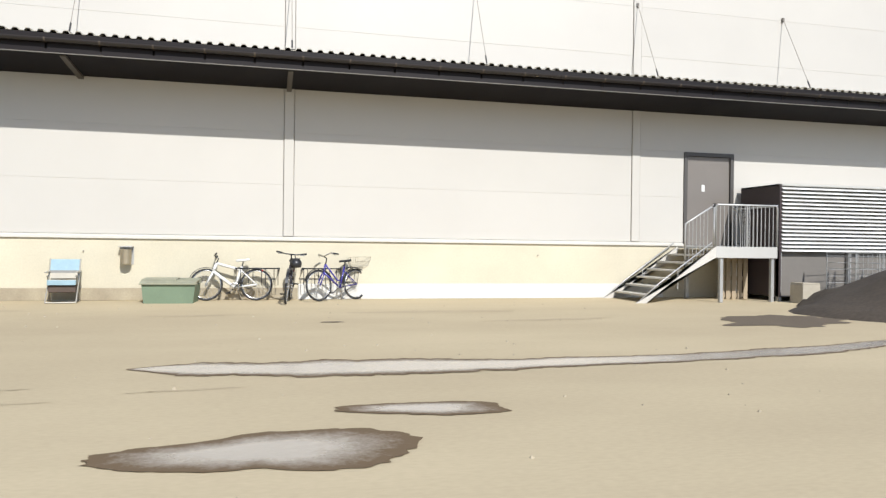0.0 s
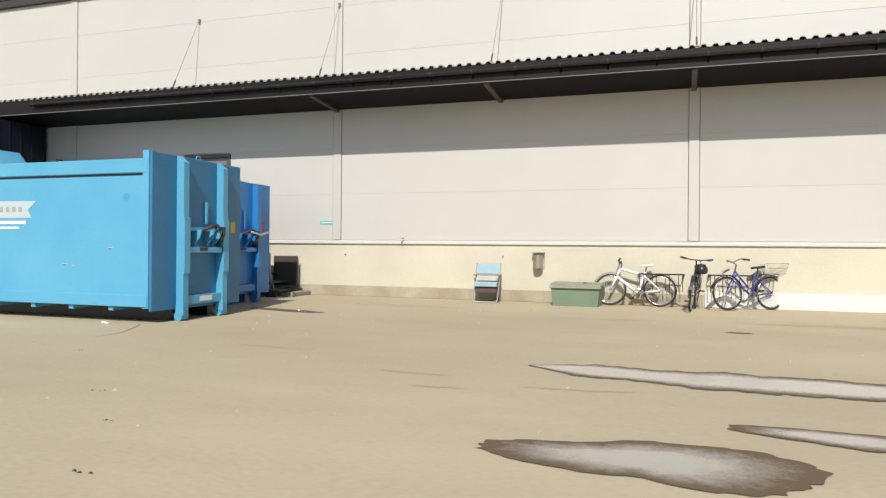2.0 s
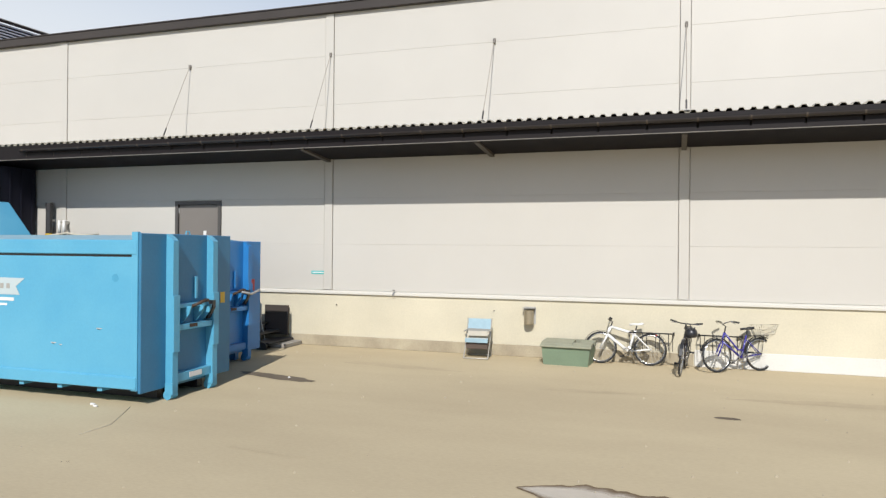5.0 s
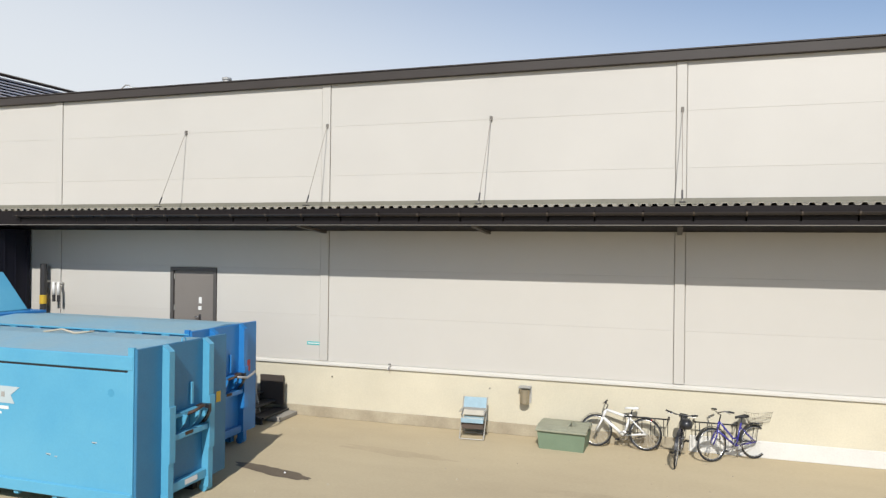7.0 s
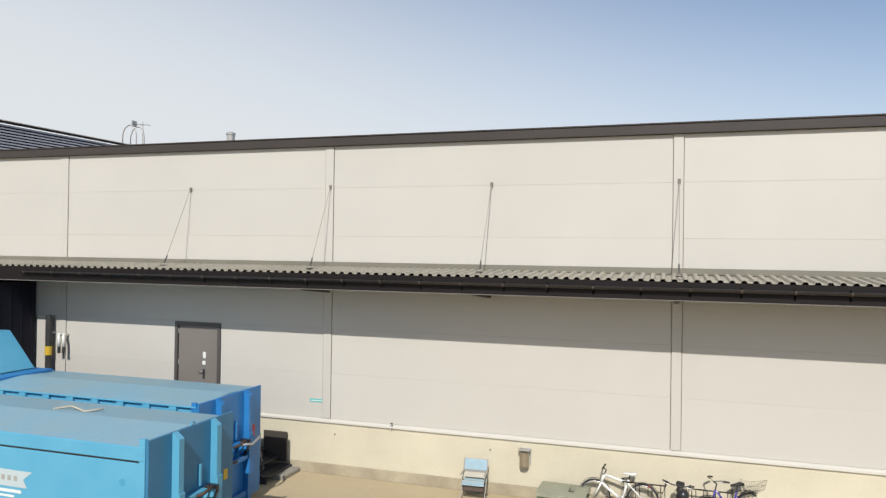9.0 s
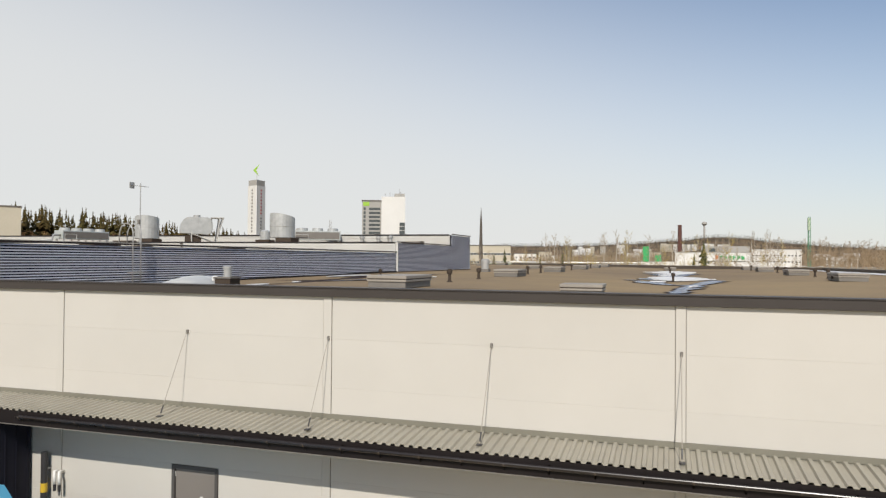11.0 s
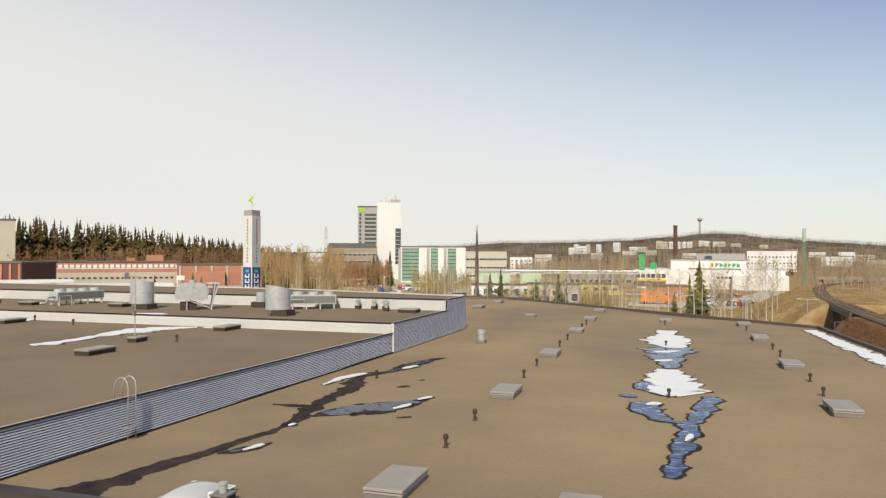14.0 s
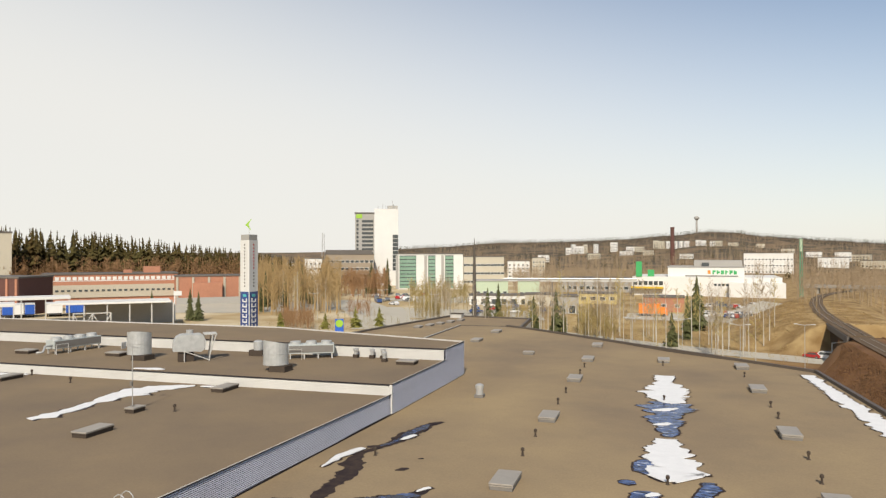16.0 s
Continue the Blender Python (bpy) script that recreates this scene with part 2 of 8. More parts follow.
RENDER_WHITE = mat("white_render", (0.636, 0.619, 0.576), 0.8, 0, 0.1, 0.04, 2, 0.03, 0.0)
RENDER_GREY = mat("grey_render", (0.336, 0.32, 0.288), 0.8, 0, 0.1, 0.05, 2, 0.03, 0.0)
RENDER_TAN = mat("tan_render", (0.464, 0.416, 0.32), 0.8, 0, 0.1, 0.05, 2, 0.03, 0.0)
GLASS_DARK = mat("window_glass", (0.072, 0.08, 0.08), 0.12, 0, 0.2, 0.1, 2, 0.05, 0.0)
GLASS_GREEN = mat("green_glass", (0.216, 0.336, 0.248), 0.2, 0, 0.2, 0.1, 2, 0.05, 0.0)
MINT = mat("pale_mint_render", (0.416, 0.48, 0.336), 0.8, 0, 0.1, 0.05, 2, 0.03, 0.0)
YELLOW_WALL = mat("yellow_render", (0.568, 0.447, 0.172), 0.8, 0, 0.1, 0.05, 2, 0.03, 0.0)
GREEN_PAINT = mat("bright_green_paint", (0.04, 0.336, 0.104), 0.5, 0, 0.3, 0.05, 5, 0.03, 0.0)
LIME_GREEN = mat("lime_green_paint", (0.28, 0.48, 0.04), 0.5, 0, 0.3, 0.05, 5, 0.03, 0.0)
NAVY = mat("navy_panel", (0.016, 0.048, 0.192), 0.4, 0, 0.5, 0.05, 5, 0.03, 0.0)
BLUE_DOOR = mat("bright_blue_cloth", (0.016, 0.096, 0.44), 0.6, 0, 0.5, 0.08, 5, 0.05, 0.0)
ORANGE = mat("orange_paint", (0.731, 0.206, 0.026), 0.5, 0, 0.5, 0.05, 5, 0.03, 0.0)
BRICK_ROOF = mat("far_roof_felt", (0.128, 0.112, 0.096), 0.85, 0, 0.1, 0.1, 2, 0.05, 0.0)
ASPHALT_FAR = mat("worn_asphalt", (0.44, 0.40, 0.32), 0.9, 0, 0.08, 0.06, 2, 0.04, 0.0)
BALLAST = mat("track_ballast", (0.14, 0.098, 0.062), 0.95, 0, 0.2, 0.1, 4, 0.1, 0.0, spec=0.1)
CONCRETE = mat("weathered_concrete", (0.288, 0.264, 0.224), 0.9, 0, 0.2, 0.1, 3, 0.06, 0.0)
RAIL_STEEL = mat("dull_rail_steel", (0.27, 0.225, 0.175), 0.5, 0.2, 0.5, 0.1, 5, 0.05, 0.0)
SOIL = mat("heap_soil", (0.068, 0.052, 0.036), 0.95, 0, 2.0, 0.15, 14, 0.25, 0.8)
CARDBOARD = mat("pale_board", (0.44, 0.392, 0.304), 0.85, 0, 2.0, 0.08, 14, 0.05, 0.1)
CAR_WHITE = mat("white_car_paint", (0.645, 0.645, 0.636), 0.25, 0, 1, 0.02, 20, 0.01, 0.0, coat=0.4)
CAR_RED = mat("red_car_paint", (0.36, 0.024, 0.024), 0.25, 0, 1, 0.02, 20, 0.01, 0.0, coat=0.4)
CAR_GREY = mat("grey_car_paint", (0.16, 0.168, 0.176), 0.25, 0.2, 1, 0.02, 20, 0.01, 0.0, coat=0.4)
CAR_BLUE = mat("blue_car_paint", (0.04, 0.08, 0.2), 0.25, 0.1, 1, 0.02, 20, 0.01, 0.0, coat=0.4)


def puddle_mat(name, lo, hi):
    """Shallow water over gravelly asphalt: damp and brown at the edge, wetter and glossier inwards, with grit standing out of it."""
    m = bpy.data.materials.new(name)
    m.use_nodes = True
    n, l = m.node_tree.nodes, m.node_tree.links
    p = n["Principled BSDF"]
    geo, depth = n.new("ShaderNodeNewGeometry"), n.new("ShaderNodeAttribute")
    depth.attribute_name = "depth"
    grit, patch = n.new("ShaderNodeTexNoise"), n.new("ShaderNodeTexNoise")
    grit.inputs["Scale"].default_value, grit.inputs["Detail"].default_value = 42, 5
    patch.inputs["Scale"].default_value, patch.inputs["Detail"].default_value = 9, 9
    for q in (grit, patch):
        l.new(geo.outputs["Position"], q.inputs["Vector"])
    a, b = n.new("ShaderNodeMath"), n.new("ShaderNodeMath")
    a.operation = b.operation = "MULTIPLY_ADD"
    l.new(patch.outputs["Fac"], a.inputs[0])
    a.inputs[1].default_value = 0.35
    l.new(depth.outputs["Fac"], a.inputs[2])
    l.new(grit.outputs["Fac"], b.inputs[0])
    b.inputs[1].default_value = 0.25
    l.new(a.outputs[0], b.inputs[2])
    wet = n.new("ShaderNodeMapRange")
    wet.inputs["From Min"].default_value, wet.inputs["From Max"].default_value = lo, hi
    l.new(b.outputs[0], wet.inputs["Value"])
    col, rough = n.new("ShaderNodeMix"), n.new("ShaderNodeMapRange")
    col.data_type = "RGBA"
    # pale inner colour paints in the bright reflection on the water
    col.inputs["A"].default_value, col.inputs["B"].default_value = (0.125, 0.082, 0.04, 1), (0.42, 0.37, 0.30, 1)
    l.new(wet.outputs["Result"], col.inputs["Factor"])
    l.new(col.outputs["Result"], p.inputs["Base Color"])
    rough.inputs["To Min"].default_value, rough.inputs["To Max"].default_value = 0.95, 0.08
    l.new(wet.outputs["Result"], rough.inputs["Value"])
    l.new(rough.outputs["Result"], p.inputs["Roughness"])
    bp = n.new("ShaderNodeBump")
    bp.inputs["Strength"].default_value, bp.inputs["Distance"].default_value = 0.16, 0.012
    l.new(grit.outputs["Fac"], bp.inputs["Height"])
    l.new(bp.outputs["Normal"], p.inputs["Normal"])
    return m


def slush_mat(name, shift):
    """Blue-white slush and meltwater with streaks of dark wet felt and rests of ice."""
    m = bpy.data.materials.new(name)
    m.use_nodes = True
    n, l = m.node_tree.nodes, m.node_tree.links
    p = n["Principled BSDF"]
    geo, vm, nz = n.new("ShaderNodeNewGeometry"), n.new("ShaderNodeVectorMath"), n.new("ShaderNodeTexNoise")
    vm.operation = "MULTIPLY"
    vm.inputs[1].default_value = (0.55, 1.7, 1)
    l.new(geo.outputs["Position"], vm.inputs[0])
    l.new(vm.outputs[0], nz.inputs["Vector"])
    nz.inputs["Scale"].default_value, nz.inputs["Detail"].default_value = 3.2, 10
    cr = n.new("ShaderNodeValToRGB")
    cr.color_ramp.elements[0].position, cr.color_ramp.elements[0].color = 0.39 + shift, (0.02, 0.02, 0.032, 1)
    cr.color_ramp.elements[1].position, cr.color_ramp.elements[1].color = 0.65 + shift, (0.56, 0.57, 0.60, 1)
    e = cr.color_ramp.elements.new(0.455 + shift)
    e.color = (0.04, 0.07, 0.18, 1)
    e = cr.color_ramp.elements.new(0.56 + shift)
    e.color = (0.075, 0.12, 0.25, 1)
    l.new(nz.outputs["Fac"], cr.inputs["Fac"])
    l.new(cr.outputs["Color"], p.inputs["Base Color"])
    p.inputs["Roughness"].default_value = 0.2
    p.inputs["Specular IOR Level"].default_value = 0.14
    b = n.new("ShaderNodeBump")
    b.inputs["Strength"].default_value, b.inputs["Distance"].default_value = 0.15, 0.01
    l.new(nz.outputs["Fac"], b.inputs["Height"])
    l.new(b.outputs["Normal"], p.inputs["Normal"])
    return m


WATER = puddle_mat("puddle_water", 0.41, 0.92)
ROOF_WATER = slush_mat("roof_slush", 0.05)
ROOF_WATER_DARK = slush_mat("dark_meltwater", 0.16)


def ground_mat():
    """Sandy worn asphalt in the yard, brown grass and gravel farther out, woods on the far hills."""
    m = mat("ground_surface", (0.484, 0.402, 0.26), 0.92, 0, 0.22, 0.06, 30, 0.05, 0.12, tint=(0.392, 0.32, 0.206), stretch=(0.5, 1.3, 1), spec=0.15)
    n, l = m.node_tree.nodes, m.node_tree.links
    p = n["Principled BSDF"]
    src = p.inputs["Base Color"].links[0].from_socket
    geo = n.new("ShaderNodeNewGeometry")
    sep = n.new("ShaderNodeSeparateXYZ")
    l.new(geo.outputs["Position"], sep.inputs[0])

    def blend(a, b, fac):
        mx = n.new("ShaderNodeMix")
        mx.data_type = "RGBA"
        l.new(a, mx.inputs["A"])
        l.new(b, mx.inputs["B"])
        l.new(fac, mx.inputs["Factor"])
        return mx.outputs["Result"]

    def rng(sock, a, b):
        r = n.new("ShaderNodeMapRange")
        r.inputs["From Min"].default_value, r.inputs["From Max"].default_value = a, b
        l.new(sock, r.inputs["Value"])
        return r.outputs["Result"]

    def two(c1, c2, scale, lo=0.4, hi=0.6):
        nz = n.new("ShaderNodeTexNoise")
        nz.inputs["Scale"].default_value, nz.inputs["Detail"].default_value = scale, 8
        l.new(geo.outputs["Position"], nz.inputs["Vector"])
        mx = n.new("ShaderNodeMix")
        mx.data_type = "RGBA"
        mx.inputs["A"].default_value, mx.inputs["B"].default_value = (*c1, 1), (*c2, 1)
        l.new(rng(nz.outputs["Fac"], lo, hi), mx.inputs["Factor"])
        return mx.outputs["Result"]

    field = two((0.36, 0.26, 0.13), (0.55, 0.46, 0.31), 0.045, 0.38, 0.62)
    golden = two((0.27, 0.175, 0.07), (0.42, 0.31, 0.15), 0.07, 0.38, 0.62)
    field = blend(field, golden, rng(sep.outputs["X"], -62, -44))
    bank = two((0.13, 0.062, 0.028), (0.21, 0.11, 0.048), 0.12, 0.36, 0.64)
    slope = two((0.20, 0.12, 0.048), (0.36, 0.25, 0.115), 0.25, 0.36, 0.64)
    bank = blend(bank, slope, rng(sep.outputs["Y"], 108, 132))
    field = blend(field, bank, rng(sep.outputs["X"], 13, 19))
    # hill woods lifted in tone to stand for haze with distance
    woods = two((0.075, 0.062, 0.04), (0.20, 0.135, 0.08), 0.02, 0.42, 0.58)
    far = blend(field, woods, rng(sep.outputs["Y"], 480, 760))
    def pair(op, a, b):
        q = n.new("ShaderNodeMath")
        q.operation = op
        l.new(a, q.inputs[0])
        l.new(b, q.inputs[1])
        return q.outputs[0]

    grown = pair("MAXIMUM", rng(sep.outputs["Y"], 84, 92), pair("MULTIPLY", rng(sep.outputs["X"], 17.3, 19), rng(sep.outputs["Y"], 28, 36)))
    l.new(blend(src, far, grown), p.inputs["Base Color"])
    return m


GROUND = ground_mat()


# ---- mesh helpers ----
def box(bm, x0, x1, y0, y1, z0, z1, bevel=0.0):
    v = [bm.verts.new((x, y, z)) for z in (z0, z1) for y in (y0, y1) for x in (x0, x1)]
    fs = [bm.faces.new([v[i] for i in q]) for q in ((0, 2, 3, 1), (4, 5, 7, 6), (0, 1, 5, 4), (2, 6, 7, 3), (0, 4, 6, 2), (1, 3, 7, 5))]
    if bevel:
        es = list({e for f in fs for e in f.edges})
        bmesh.ops.bevel(bm, geom=es, offset=bevel, segments=1, affect="EDGES")
    return bm


def tube(bm, pts, r, seg=8, close=False, taper=1.0, caps=True):
    """A round bar along the points."""
    pts = [Vector(p) for p in pts]
    rings = []
    n = len(pts)
    last = None
    for i, p in enumerate(pts):
        a = pts[(i - 1) % n] if (close or i > 0) else p
        b = pts[(i + 1) % n] if (close or i < n - 1) else p
        d = (b - a).normalized()
        up = Vector((0, 0, 1)) if abs(d.z) < 0.95 else Vector((0, 1, 0))
        if last is not None and (last - d * last.dot(d)).length > 0.2:
            s = (last - d * last.dot(d)).normalized()
        else:
            s = d.cross(up).normalized()
        last = s
        u = s.cross(d)
        rr = r * (1 + (taper - 1) * i / max(1, n - 1))
        rings.append([bm.verts.new(p + (s * math.cos(k * math.tau / seg) + u * math.sin(k * math.tau / seg)) * rr) for k in range(seg)])
    for i in range(n if close else n - 1):
        A, B = rings[i], rings[(i + 1) % n]
        for k in range(seg):
            bm.faces.new((A[k], A[(k + 1) % seg], B[(k + 1) % seg], B[k]))
    if caps and not close:
        bm.faces.new(rings[0][::-1])
        bm.faces.new(rings[-1])
    return bm


def lathe(bm, profile, seg=20, centre=(0, 0, 0), cap=True):
    """A turned form about the upright axis, from (radius, height) pairs."""
    c = Vector(centre)
    rings = [[bm.verts.new(c + Vector((r * math.cos(k * math.tau / seg), r * math.sin(k * math.tau / seg), z))) for k in range(seg)] for r, z in profile]
    for A, B in zip(rings, rings[1:]):
        for k in range(seg):
            bm.faces.new((A[k], A[(k + 1) % seg], B[(k + 1) % seg], B[k]))
    if cap:
        bm.faces.new(rings[0][::-1])
        bm.faces.new(rings[-1])
    return bm


def prism(bm, outline, axis, a, b):
    """Extrudes a closed outline of pairs along an axis from a to b."""
    def put(u, v, w):
        return {"x": (w, u, v), "y": (u, w, v), "z": (u, v, w)}[axis]
    A = [bm.verts.new(put(u, v, a)) for u, v in outline]
    B = [bm.verts.new(put(u, v, b)) for u, v in outline]
    k = len(outline)
    bm.faces.new(A)
    bm.faces.new(B[::-1])
    for i in range(k):
        bm.faces.new((A[i], B[i], B[(i + 1) % k], A[(i + 1) % k]))
    return bm


def to_mesh(bm, name, material, smooth=False):
    bmesh.ops.recalc_face_normals(bm, faces=bm.faces)
    me = bpy.data.meshes.new(name)
    bm.to_mesh(me)
    bm.free()
    me.materials.append(material)
    if smooth:
        for f in me.polygons:
            f.use_smooth = True
    return me


def part(name, bm, material, parent, label="", smooth=False):
    me = bm if isinstance(bm, bpy.types.Mesh) else to_mesh(bm, name, material, smooth)
    ob = new(name, me)
    ob.parent = parent
    if label:
        tagged(ob, label)
    return ob


def thing(name, at=(0, 0, 0), turn=0.0, label="", category="", group="", kind=""):
    ob = new(name)
    ob.empty_display_size = 0.2
    ob.matrix_basis = pose(*at, 0, 0, turn)
    return tagged(ob, label, category, group, kind)


def solid(name, bm, material, label="", category="", group="", kind="", smooth=False, at=None):
    ob = new(name, to_mesh(bm, name, material, smooth))
    if at:
        ob.matrix_basis = pose(*at)
    return tagged(ob, label, category, group, kind)


def B():
    return bmesh.new()


def arc(cx, cy, r, a0, a1, n):
    return [(cx + r * math.cos(radians(a0 + (a1 - a0) * i / n)), cy + r * math.sin(radians(a0 + (a1 - a0) * i / n))) for i in range(n + 1)]


def blob(bm, cx, cy, z, rx, ry, turn=0.0, rough=0.18, seed=0, seg=72, freq=1.6):
    """A flat patch with an uneven outline, as a fan."""
    c = bm.verts.new((cx, cy, z))
    ring = []
    ct, st = math.cos(radians(turn)), math.sin(radians(turn))
    for k in range(seg):
        a = k * math.tau / seg
        w = 1 + rough * noise.fractal(Vector((math.cos(a) * freq, math.sin(a) * freq, seed * 3.7)), 1.0, 2.0, 4)
        x, y = rx * w * math.cos(a), ry * w * math.sin(a)
        ring.append(bm.verts.new((cx + x * ct - y * st, cy + x * st + y * ct, z)))
    for k in range(seg):
        bm.faces.new((c, ring[k], ring[(k + 1) % seg]))
    return bm


def depth_blob(cx, cy, z, rx, ry, turn, seed, rings=7, seg=110):
    """A flat patch with an uneven outline whose vertices know how far in they lie."""
    ct, st = math.cos(radians(turn)), math.sin(radians(turn))
    co, dep, fc = [(cx, cy, z)], [1.0], []
    for j in range(1, rings + 1):
        f = j / rings
        for k in range(seg):
            a = k * math.tau / seg
            w = 1 + 0.2 * noise.fractal(Vector((math.cos(a) * 1.7, math.sin(a) * 1.7, seed * 3.7)), 1.0, 2.0, 6) + 0.03 * f * noise.noise(Vector((k * 0.9, seed, 0)))
            x, y = rx * w * f * math.cos(a), ry * w * f * math.sin(a) * (0.78 + 0.3 * math.cos(a))
            co.append((cx + x * ct - y * st, cy + x * st + y * ct, z))
            dep.append(1 - f)
    for k in range(seg):
        fc.append((0, 1 + k, 1 + (k + 1) % seg))
    for j in range(rings - 1):
        for k in range(seg):
            a, b = 1 + j * seg + k, 1 + j * seg + (k + 1) % seg
            fc.append((a, a + seg, b + seg, b))
    return depth_mesh(co, fc, dep)


def depth_mesh(co, fc, dep):
    me = bpy.data.meshes.new("water")
    me.from_pydata(co, [], fc)
    at = me.attributes.new("depth", "FLOAT", "POINT")
    for i, d in enumerate(dep):
        at.data[i].value = d
    me.materials.append(WATER)
    return me


def depth_ribbon(spine, z, seed, step=0.04):
    """A long puddle along (x, y, half width) stations, deepest along its middle."""
    cols = (-1, -0.8, -0.55, -0.25, 0.05, 0.35, 0.62, 0.84, 1)
    co, dep, fc = [], [], []
    s = 0.0
    for (x0, y0, w0), (x1, y1, w1) in zip(spine, spine[1:]):
        d = Vector((x1 - x0, y1 - y0, 0))
        nrm = Vector((-d.y, d.x, 0)).normalized()
        k = max(2, int(d.length / step))
        for i in range(k):
            f = i / k
            c = Vector((x0, y0, z)) + d * f
            w = w0 + (w1 - w0) * f
            s += d.length / k
            for u in cols:
                v = 1 + 0.22 * noise.fractal(Vector((s * 2.2, seed * 5.1, 4 if u > 0 else 9)), 1.0, 2.0, 6) + 0.14 * abs(u) * noise.fractal(Vector((s * 9, seed, 2 if u > 0 else 7)), 0.7, 2.0, 3)
                co.append(c + nrm * w * v * u)
                dep.append((1 - abs(u)) * min(1, w / 0.16) * 1.25)
    m = len(cols)
    for j in range(len(co) // m - 1):
        for i in range(m - 1):
            fc.append((j * m + i, j * m + i + 1, (j + 1) * m + i + 1, (j + 1) * m + i))
    return depth_mesh([tuple(c) for c in co], fc, dep)


def ribbon(bm, spine, z, rough=0.25, seed=0, step=0.1):
    """A winding patch along (x, y, half width) stations, with ragged sides."""
    rows = []
    s = 0.0
    for (x0, y0, w0), (x1, y1, w1) in zip(spine, spine[1:]):
        d = Vector((x1 - x0, y1 - y0, 0))
        nrm = Vector((-d.y, d.x, 0)).normalized()
        k = max(2, int(d.length / step))
        for i in range(k):
            f = i / k
            p = Vector((x0, y0, z)) + d * f
            w = w0 + (w1 - w0) * f
            s += d.length / k
            a = max(0.02, w * (1 + rough * 2.6 * noise.fractal(Vector((s * 1.1, seed * 5.1, 0)), 0.8, 2.1, 6)))
            b = max(0.02, w * (1 + rough * 2.6 * noise.fractal(Vector((s * 1.1, seed * 5.1, 9)), 0.8, 2.1, 6)))
            rows.append([bm.verts.new(p + nrm * u) for u in (a, a * 0.5, 0, -b * 0.5, -b)])
    for A, C in zip(rows, rows[1:]):
        for k in range(4):
            bm.faces.new((A[k], A[k + 1], C[k + 1], C[k]))
    return bm


def far(bearing, reach, z=0.0):
    """A place by its bearing from the yard (degrees right of +y) and its distance."""
    return (0.1 + reach * math.sin(radians(bearing)), -15.3 + reach * math.cos(radians(bearing)), z)


# ---- ground and hills ----
def lerp(a, b, t):
    t = max(0.0, min(1.0, t))
    t = t * t * (3 - 2 * t)
    return a + (b - a) * t


RIDGE = [(-181, 6), (-60, 6), (-30, 14), (-22, 28), (-17, 39), (-12, 54), (-6.7, 54), (-2.7, 57), (0.7, 66), (3.4, 78), (5.3, 74), (7.5, 59), (11.7, 46), (15, 38), (28, 32), (181, 30)]


RAILWAY = [(40, 27.5), (96, 29.5), (109, 30.1), (125, 31.2), (141, 32.4), (163, 34.6), (191, 38.9), (214, 43.6), (236, 49.5), (253, 56.0), (420, 122.0)]


def track(y):
    """The railway's centre line."""
    for (ya, xa), (yb, xb) in zip(RAILWAY, RAILWAY[1:]):
        if ya <= y < yb:
            return xa + (xb - xa) * (y - ya) / (yb - ya)
    return 122.0


def height(x, y):
    z = 0.0
    if y > 90:
        r = math.hypot(x, y + 15)
        az = math.degrees(math.atan2(x, y + 15))
        top = 0.0
        for (a0, h0), (a1, h1) in zip(RIDGE, RIDGE[1:]):
            if a0 <= az < a1:
                top = lerp(h0, h1, (az - a0) / (a1 - a0)) + 1
        z += lerp(0, top, (r - 900) / 1900) + lerp(0, 12 * math.exp(-((az - 5) / 12) ** 2), (r - 420) / 700)
        z += lerp(0, 7, (r - 330) / 160) * math.exp(-((az + 42) / 11) ** 2)
        if r > 500:
            z += 4.0 * noise.noise(Vector((x * 0.004, y * 0.004, 0))) * lerp(0, 1, (r - 500) / 500)
            z += 3.0 * abs(noise.noise(Vector((x * 0.03, y * 0.03, 5)))) * lerp(0, 1, (r - 900) / 700)
    if 40 < y < 420:
        c = track(y)
        west = 8.5 - 6.5 * lerp(0, 1, (y - 94) / 16) if y < 116 else 8.5 + 11 * lerp(0, 1, (y - 134) / 14)
        bank = lerp(0, 1, (x - (c - 2.6 - west)) / west) * lerp(0, 1, (c + 26 - x) / 18)
        if 113 < y < 133:
            bank = 0.0
        rough_ = 0.35 * noise.noise(Vector((x * 0.22, y * 0.22, 3))) * bank * (abs(x - c) > 3.2)
        z += 5.6 * bank * lerp(0, 1, (y - 40) / 25) * lerp(1, 0.5, (y - 200) / 200) + rough_
    return z


def ground():
    xs = [-4200, -3200, -2400, -1800] + list(range(-1500, -300, 60)) + list(range(-300, -60, 20)) + list(range(-60, 120, 3)) + list(range(120, 300, 20)) + list(range(300, 1500, 50)) + [1500, 1900, 2500, 3200, 4200]
    ys = [-1500, -600, -200, -60, -20, 0, 20, 40] + list(range(46, 260, 3)) + list(range(260, 600, 14)) + list(range(600, 1600, 40)) + list(range(1600, 3400, 50)) + [3400, 3700, 4200, 4800]
    co = [(x, y, height(x, y)) for y in ys for x in xs]
    w = len(xs)
    fc = [(j * w + i, j * w + i + 1, (j + 1) * w + i + 1, (j + 1) * w + i) for j in range(len(ys) - 1) for i in range(w - 1)]
    me = bpy.data.meshes.new("ground")
    me.from_pydata(co, [], fc)
    me.materials.append(GROUND)
    for f in me.polygons:
        f.use_smooth = True
    tagged(new("ground", me), "sandy worn asphalt yard with brown fields and wooded hills beyond", "ground", kind="structure")


ground()

